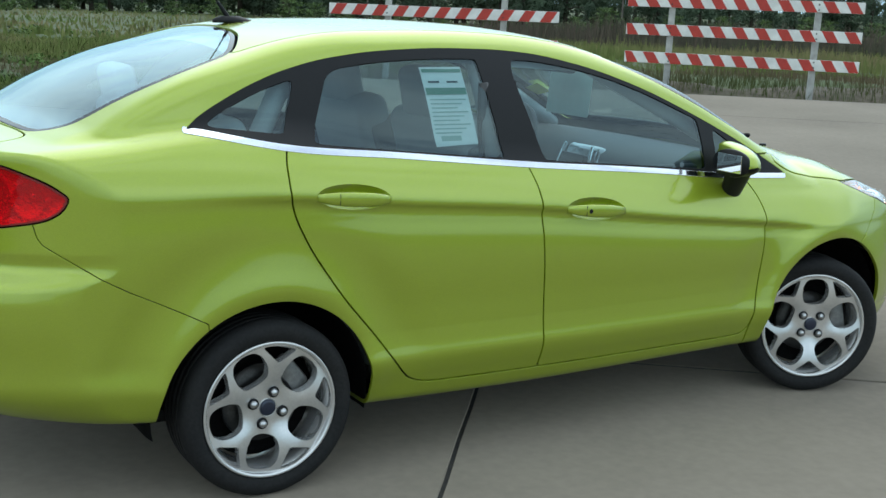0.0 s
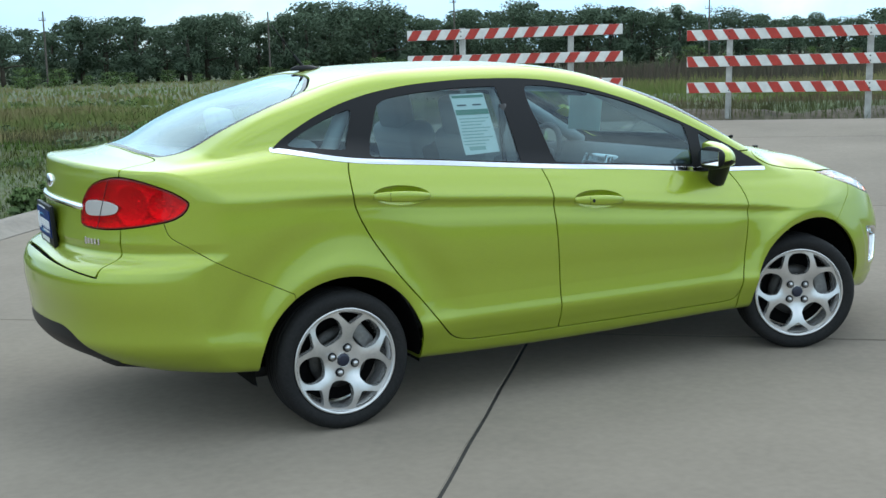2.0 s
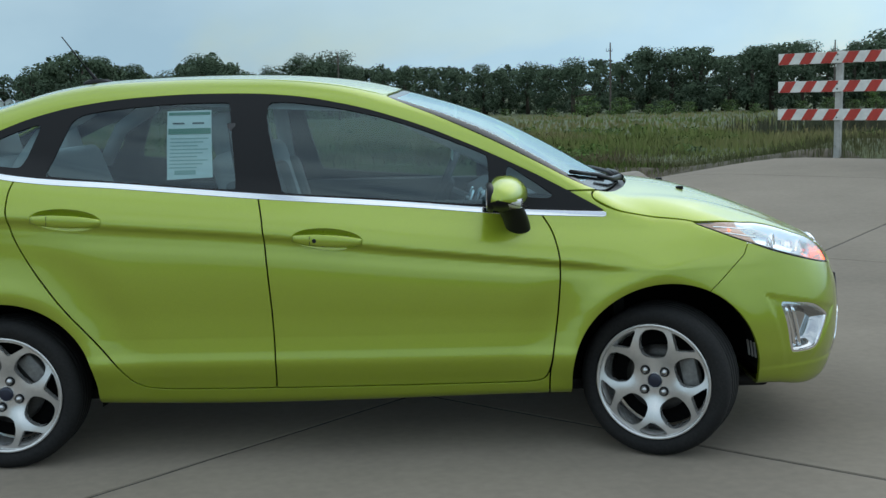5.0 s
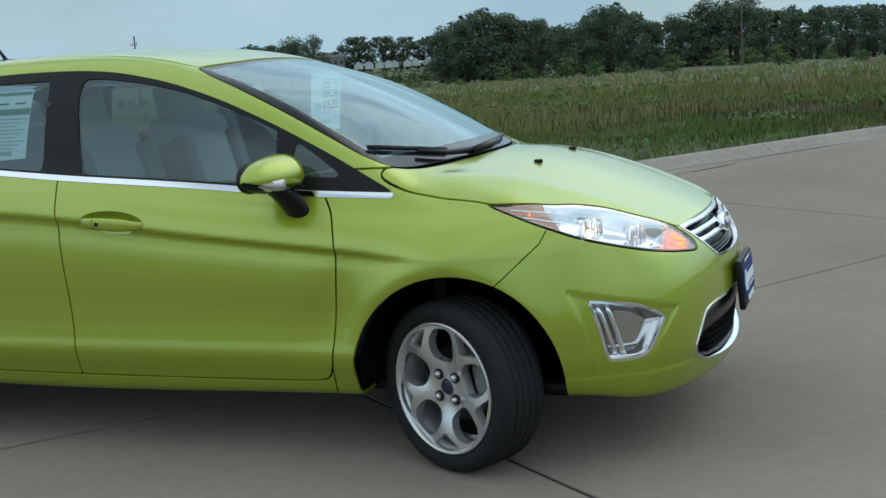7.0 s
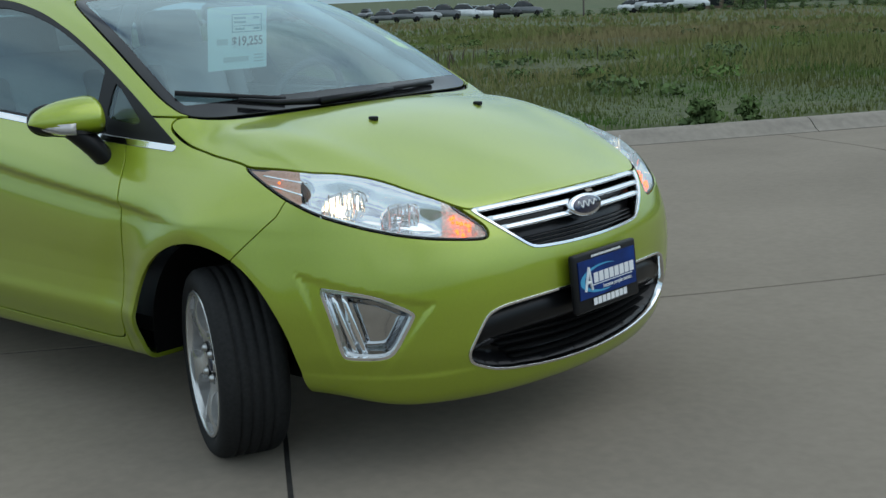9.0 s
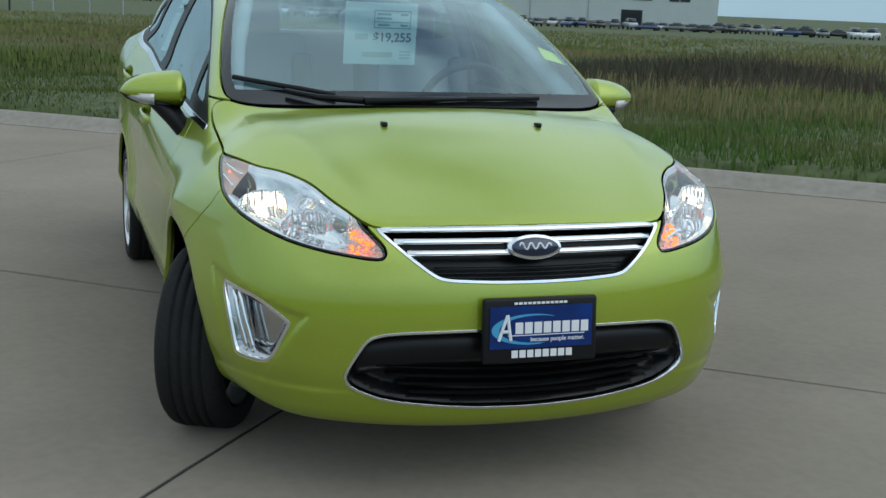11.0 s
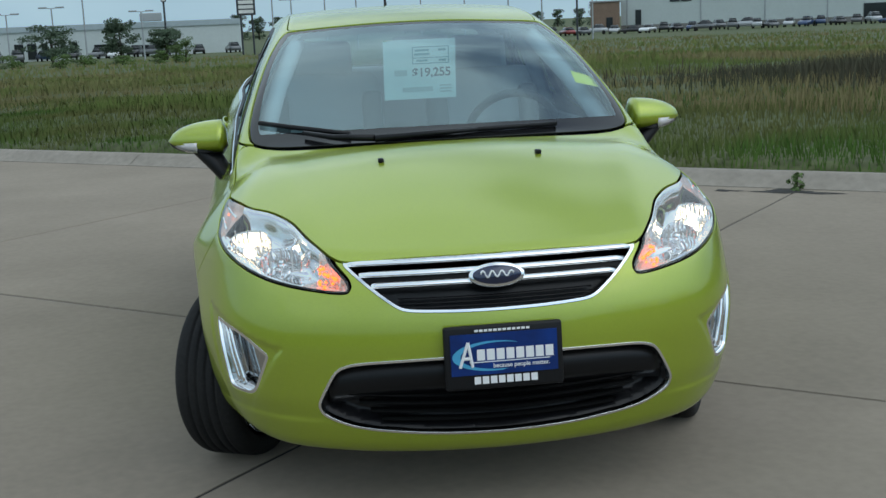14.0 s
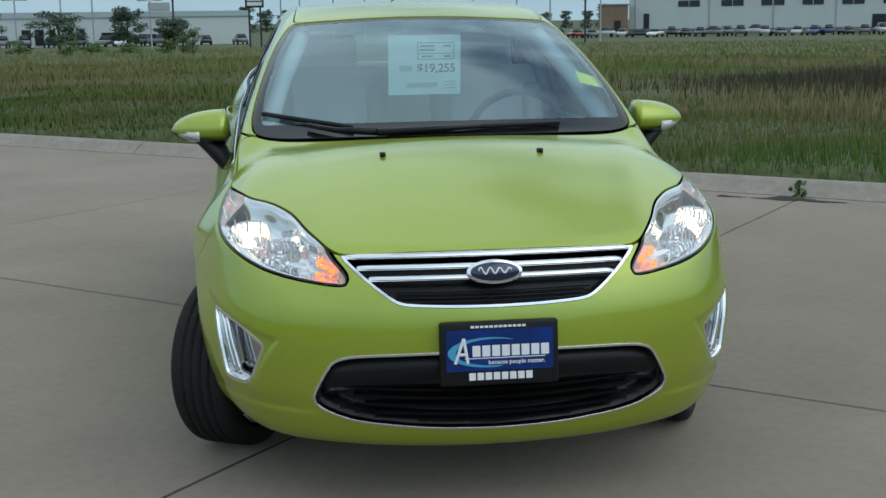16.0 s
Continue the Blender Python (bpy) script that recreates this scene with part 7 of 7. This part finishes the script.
def wall_block(name, label, category, a, b, depth, h, mat, roof_mat, parapet=0.25):
    """A long low building from the far place a to b, facing the road."""
    d = b - a
    ang = math.degrees(math.atan2(d.y, d.x))
    z = min(a.z, b.z) - 0.3
    ob = empty(name, pose(a.x, a.y, z, 0, 0, ang))
    tagged(ob, label, category)
    L = d.length
    bm = bmesh.new()
    box(bm, (L, depth, h), pose(L / 2, -depth / 2, h / 2))
    part("wall", bm, mat, ob)
    bm = bmesh.new()
    box(bm, (L + 0.5, depth + 0.5, parapet), pose(L / 2, -depth / 2, h + parapet / 2))
    part("roof", bm, roof_mat, ob)
    return ob, L


def pane(ob, x, z, w, h, front=0.02, mat=None, name="window"):
    bm = bmesh.new()
    box(bm, (w, 0.10, h), pose(x, front + 0.03, z))
    fr = part(name, bm, SIGN_DARK, ob, "dark window")
    bm = bmesh.new()
    box(bm, (w * 0.94, 0.04, h * 0.9), pose(x, front + 0.085, z))
    part("pane", bm, mat or DARK_PANE, fr)


def distance_things():
    # white service building with a row of high windows
    d = 250
    a, b = far(148, d - 6), far(163.3, d)
    h = height_for(1.42, d) + 1.7
    ob, L = wall_block("service_building", "long white industrial building with high dark windows", "building", a, b, 22, h, WALL_WHITE, ROOF_GREY, 0.35)
    z0 = ob.matrix_world.translation.z
    at = lambda az: (far(az, d) - a).dot((b - a).normalized())
    lev = lambda el: height_for(el, d) - z0
    for l, r in ((161.0, 159.9), (159.0, 157.9), (157.2, 156.1), (155.4, 154.4), (153.7, 152.7), (152.0, 151.0), (150.3, 149.3)):
        x0, x1 = at(l), at(r)
        for k in (0.27, 0.75):
            pane(ob, x0 + (x1 - x0) * k, lev(0.58), abs(x1 - x0) * 0.44, lev(0.72) - lev(0.44))
    pane(ob, at(162.45), lev(-0.2), 1.2, lev(0.14) - lev(-0.56), name="door")
    pane(ob, at(151.9), lev(-0.4), 4.2, lev(0.0) - lev(-0.8), name="garage_door")
    for az in (163.0, 159.5, 156.6, 153.9):
        bm = bmesh.new()
        box(bm, (0.25, 0.12, h), pose(at(az), 0.06, h / 2))
        part("downpipe", bm, LAMP_GREY, ob)
    bm = bmesh.new()
    box(bm, (L, 0.12, 1.0), pose(L / 2, 0.06, 0.9))
    part("plinth", bm, WALL_GREY, ob, "grey masonry plinth")
    # brick annexe
    a2, b2 = far(163.35, d - 3), far(164.7, d - 3)
    ob, L = wall_block("brick_annexe", "low brown brick annexe beside the white building", "building", a2, b2, 10, height_for(0.72, d) + 1.7, WALL_BRICK, ROOF_GREY)
    pane(ob, L * 0.35, 2.0, 1.3, 2.4, name="door")
    # white showroom
    d = 205
    a, b = far(181.2, d), far(195, d - 4)
    ob, L = wall_block("showroom", "wide white single-storey dealer showroom", "building", a, b, 20, height_for(0.33, d) + 2.3, WALL_WHITE, ROOF_TIN, 0.9)
    ob.rotation_euler.z += 0
    z0 = ob.matrix_world.translation.z
    at2 = lambda az: (far(az, d) - a).dot((b - a).normalized())
    lev2 = lambda el: height_for(el, d) - z0
    for az, w in ((191.3, 1.4), (190.75, 1.4), (190.2, 0.9), (189.4, 0.8), (188.9, 0.9)):
        pane_back(ob, at2(az), lev2(-0.55), w, lev2(-0.2) - lev2(-0.9))
    pane_back(ob, at2(187.4), lev2(-0.55), 4.6, 1.3, "garage_door")
    pane_back(ob, at2(185.8), lev2(-0.6), 1.6, 0.9)
    bm = bmesh.new()
    box(bm, (3.2, 2.5, 1.3), pose(at2(185.6), 6, lev2(0.75)), 0.1, 1)
    part("roof_unit", bm, LAMP_GREY, ob, "grey roof-top air unit")
    # low brown shop, hotel and white houses past the trees
    a, b = far(116.9, 168), far(121.0, 168)
    ob, L = wall_block("roadside_shop", "low brown shop with a wide grey roof", "building", a, b, 12, 3.4, WALL_BRICK, ROOF_GREY, 1.1)
    for k in range(6):
        pane_back(ob, L * (k + 0.6) / 6.4, 1.6, 1.3, 1.8)
    a, b = far(114.4, 430), far(115.8, 430)
    ob, L = wall_block("hotel", "distant grey hotel block above the trees", "building", a, b, 14, height_for(0.45, 430) + 2.6, WALL_GREY, ROOF_GREY, 0.8)
    for k in range(5):
        for j in range(2):
            pane_back(ob, L * (k + 0.5) / 5, 3.0 + 2.4 * j, 0.8, 1.1)
    rng = random.Random(8)
    house = empty("house")
    tagged(house, "small white house with a pitched roof", "house", "white houses past the field")
    bm = bmesh.new()
    box(bm, (5.0, 5.0, 2.6), pose(0, 0, 1.3))
    v = [bm.verts.new(c) for c in ((-2.5, -2.5, 2.6), (2.5, -2.5, 2.6), (0, -2.5, 4.3), (-2.5, 2.5, 2.6), (2.5, 2.5, 2.6), (0, 2.5, 4.3))]
    bm.faces.new((v[0], v[1], v[2])), bm.faces.new((v[3], v[5], v[4]))
    part("wall", bm, WALL_WHITE, house)
    for s in (-1, 1):
        bm = bmesh.new()
        box(bm, (3.3, 5.6, 0.15), pose(s * 1.35, 0, 3.45, 0, s * 34, 0))
        part("roof_slope", bm, ROOF_GREY, house)
    bm = bmesh.new()
    box(bm, (1.0, 0.1, 1.2), pose(0.6, -2.55, 1.5))
    part("window", bm, DARK_PANE, house)
    first = True
    for az in (109.6, 110.1, 110.5, 111.1, 111.5, 112.1, 112.4, 112.8, 113.3, 113.8):
        p = far(az, 560 + rng.uniform(-6, 6))
        m = pose(p.x, p.y, p.z + 1.7, 0, 0, az + 90 + rng.uniform(-12, 12))
        if first:
            ob, first = house, False
            ob.matrix_world = m
        else:
            ob = copy_thing(house, m)
        ob.scale = (0.72, 0.72, 0.8)
    # parked rows
    cars = [far_car(c) for c in CAR_COLOURS]
    used = set()
    def park(az, d, turn, choice=(0, 0, 1, 1, 2, 2, 2, 3, 4, 5, 5)):
        k = rng.choice(choice)
        p = far(az, d)
        m = pose(p.x, p.y, p.z, 0, 0, turn)
        if k not in used:
            used.add(k)
            cars[k].matrix_world = m
        else:
            copy_thing(cars[k], m).scale = (0.95, 0.95, rng.uniform(0.95, 1.35))
    az = 148.5
    while az < 168.5:
        park(az, 214 + rng.uniform(-3, 3), az + rng.choice((90, 20, 160, 0, 175)))
        az += rng.uniform(0.5, 0.85)
    for az in (181.6, 183.2, 184.4, 185.3, 186.1, 187.0, 187.8, 188.9, 190.2, 191.4, 192.3):
        park(az, 196 + rng.uniform(-2, 2), az + rng.choice((90, 15, 160, 60)) + rng.uniform(-10, 10))
    for k in range(16):
        park(118.8 + 0.36 * k if k < 8 else 126.5 + 0.95 * (k - 8), 142 if k < 8 else 150, 40 + rng.uniform(-10, 10), (0, 0, 0, 1) if k < 8 else (0, 1, 2, 2, 5))
    az = 128.0
    while az < 148:
        park(az, 222 + rng.uniform(-10, 4), az + rng.choice((90, 20, 160)))
        az += rng.uniform(0.5, 0.9)
    for az, el, heads in ((188.2, 2.2, 1), (189.6, 1.43, 2), (185.6, 1.13, 2), (179.5, 1.6, 1), (177.0, 1.9, 1), (178.6, 1.39, 2), (175.5, 1.84, 1), (172.4, 1.5, 1), (166.6, 1.6, 1), (168.2, 1.25, 1), (191.6, 1.2, 2), (164.2, 1.7, 1), (170.3, 1.3, 1)):
        lamp_post(az, 165, el, heads)
    # pylon signs
    for az, el, w, h in ((180.75, 1.47, 2.6, 2.3), (184.55, 1.86, 0.7, 1.2), (164.95, 1.15, 0.7, 1.0)):
        p = far(az, 168)
        top = height_for(el, 168) - p.z
        s = empty("pylon_sign", pose(p.x, p.y, p.z, 0, 0, az + 90))
        tagged(s, "dark framed dealer sign on tall posts", "sign", "pylon signs")
        bm = bmesh.new()
        box(bm, (w, 0.5, h), pose(0, 0, top - h / 2), 0.1, 1)
        part("sign_box", bm, SIGN_DARK, s)
        for k in range(3):
            bm = bmesh.new()
            box(bm, (w * 0.78, 0.06, h * 0.2), pose(0, 0.28, top - h * (0.22 + 0.28 * k)))
            part("caption_bar", bm, BOARD_WHITE, s)
        for x in ((-w * 0.3, w * 0.3) if w > 2 else (0,)):
            bm = bmesh.new()
            rod(bm, (x, 0, -0.3), (x, 0, top - h), 0.14, n=8)
            part("sign_post", bm, SIGN_DARK, s)
    for az, el in ((82.2, 2.2), (95.2, 2.0), (63.1, 2.65), (72.0, 2.0), (115.3, 1.55), (123.6, 2.0), (51.0, 2.0)):
        utility_pole(az, 128, el)
    # rank green shrubs at the far edge of the field
    for k, (az, d, h, sp) in enumerate(((183.05, 88, 2.0, 1.0), (183.6, 90, 1.4, 1.1), (184.3, 90, 1.1, 1.2), (187.9, 92, 1.0, 1.5), (189.0, 90, 1.1, 1.3), (191.2, 94, 1.2, 1.6), (186.2, 96, 0.9, 1.5))):
        p = far(az, d)
        t = tree(80 + k, h, sp, 1500, (0.03, 0.07), LEAF_LIGHT, 0.0, "shrub", "rank bright green shrub at the field's edge")
        t["category"] = "shrub"
        tagged(t, group="field shrubs")
        t.matrix_world = pose(p.x, p.y, p.z)
    # young trees before the showroom
    for k, (az, el, sp) in enumerate(((189.7, 0.62, 5.4), (186.6, 0.80, 3.2), (184.5, 0.36, 3.3), (192.9, 0.75, 3.2))):
        p = far(az, 150)
        t = tree(60 + k, height_for(el, 150) - p.z, sp, 3200, (0.09, 0.19), LEAF_DARK, 0.16, "young_tree", "young planted tree beside the dealer lot")
        tagged(t, group="young planted trees")
        t.matrix_world = pose(p.x, p.y, p.z)


def pane_back(ob, x, z, w, h, name="window"):
    pane(ob, x, z, w, h, 0.02, None, name)


def weeds_and_litter():
    def clump(name, label, at, h, spread, count, mat, leaf):
        t = tree(int(at.x * 7 + 90), h, spread, count, leaf, mat, 0.0, name, label)
        t["category"] = "weed"
        t.matrix_world = Matrix.Translation(at)
    clump("weed_tuft", "scraggly weed growing from a kerb joint", at_uv(1.12, KERB_V + 0.05, 0.0), 0.16, 0.11, 130, LEAF_LIGHT, (0.010, 0.026))
    clump("leafy_weed", "bushy green weed growing behind the kerb", at_uv(5.12, KERB_V - 0.42, 0.05), 0.30, 0.24, 1300, LEAF_LIGHT, (0.018, 0.040))
    clump("leafy_weed", "bushy green weed growing behind the kerb", at_uv(5.58, KERB_V - 0.46, 0.05), 0.30, 0.16, 700, LEAF_LIGHT, (0.014, 0.034))
    rng = random.Random(3)
    for k, (u, v, s) in enumerate(((12.75, -3.1, 0.14), (12.9, -2.7, 0.10), (12.6, -3.6, 0.07), (12.8, 0.2, 0.06), (12.7, 4.9, 0.07))):
        bm = bmesh.new()
        bmesh.ops.create_icosphere(bm, subdivisions=2, radius=s)
        for vv in bm.verts:
            vv.co *= 1 + 0.35 * noise.noise(vv.co * 9 + Vector((k, 0, 0)))
            vv.co.z *= 0.5
        p = at_uv(u, v, float(lie(u, v)) + s * 0.25 + (0.15 if u < ROAD_END else 0))
        ob = part("litter", bm, LITTER, None, smooth=False)
        ob.matrix_world = Matrix.Translation(p)
        tagged(ob, "crumpled white litter on the dirt verge", "litter", "scraps of litter")


def road_marks():
    """Dirt lying in the gutter and along the end of the slabs."""
    rng = np.random.default_rng(12)
    def patch(name, label, u, v, a, b, mat, seed):
        n = 26
        t = np.arange(n) / n * 2 * np.pi
        r = 1 + 0.35 * np.sin(3 * t + seed) + 0.22 * np.sin(7 * t + 2 * seed)
        p = [tuple(at_uv(u, v, rise(u, v) + 0.006))]
        for k in range(n):
            uu, vv = u + a * r[k] * math.cos(t[k]), v + b * r[k] * math.sin(t[k])
            p.append(tuple(at_uv(uu, vv, rise(uu, vv) + 0.0042)))
        f = np.array([(0, 1 + k, 1 + (k + 1) % n) for k in range(n)])
        ob = link_mesh(name, p, f, mat, smooth=True)
        tagged(ob, label, "dirt", "patches of dirt on the road", "")
    patch("dirt_patch", "dark dirt gathered at the kerb foot", 1.12, KERB_V + 0.16, 0.28, 0.09, JOINT, 1)
    patch("dirt_patch", "dark dirt gathered at the kerb foot", 0.62, KERB_V + 0.22, 0.10, 0.04, JOINT, 2)
    patch("dirt_patch", "thin trail of dirt along the gutter", 9.2, KERB_V + 0.35, 0.9, 0.05, JOINT, 3)
    patch("dirt_patch", "thin trail of dirt along the gutter", 7.3, KERB_V + 0.75, 0.5, 0.03, JOINT, 4)


barricade_l = barricade((6.34, 11.75), (8.88, 9.66), 1.84, 0.40, (-0.80, 0.86), 0.62)
barricade_r = barricade((9.60, 9.06), (12.05, 7.05), 1.73, 0.34, (-0.98, 0.98), -0.62)


ground_sheet()
THE_CAR = build_car()
car_details(THE_CAR)
interior(THE_CAR)
dirt_verge()
grass()
meadow_weeds()
tree_line()
distance_things()
weeds_and_litter()
road_marks()
kerb()
pavement()
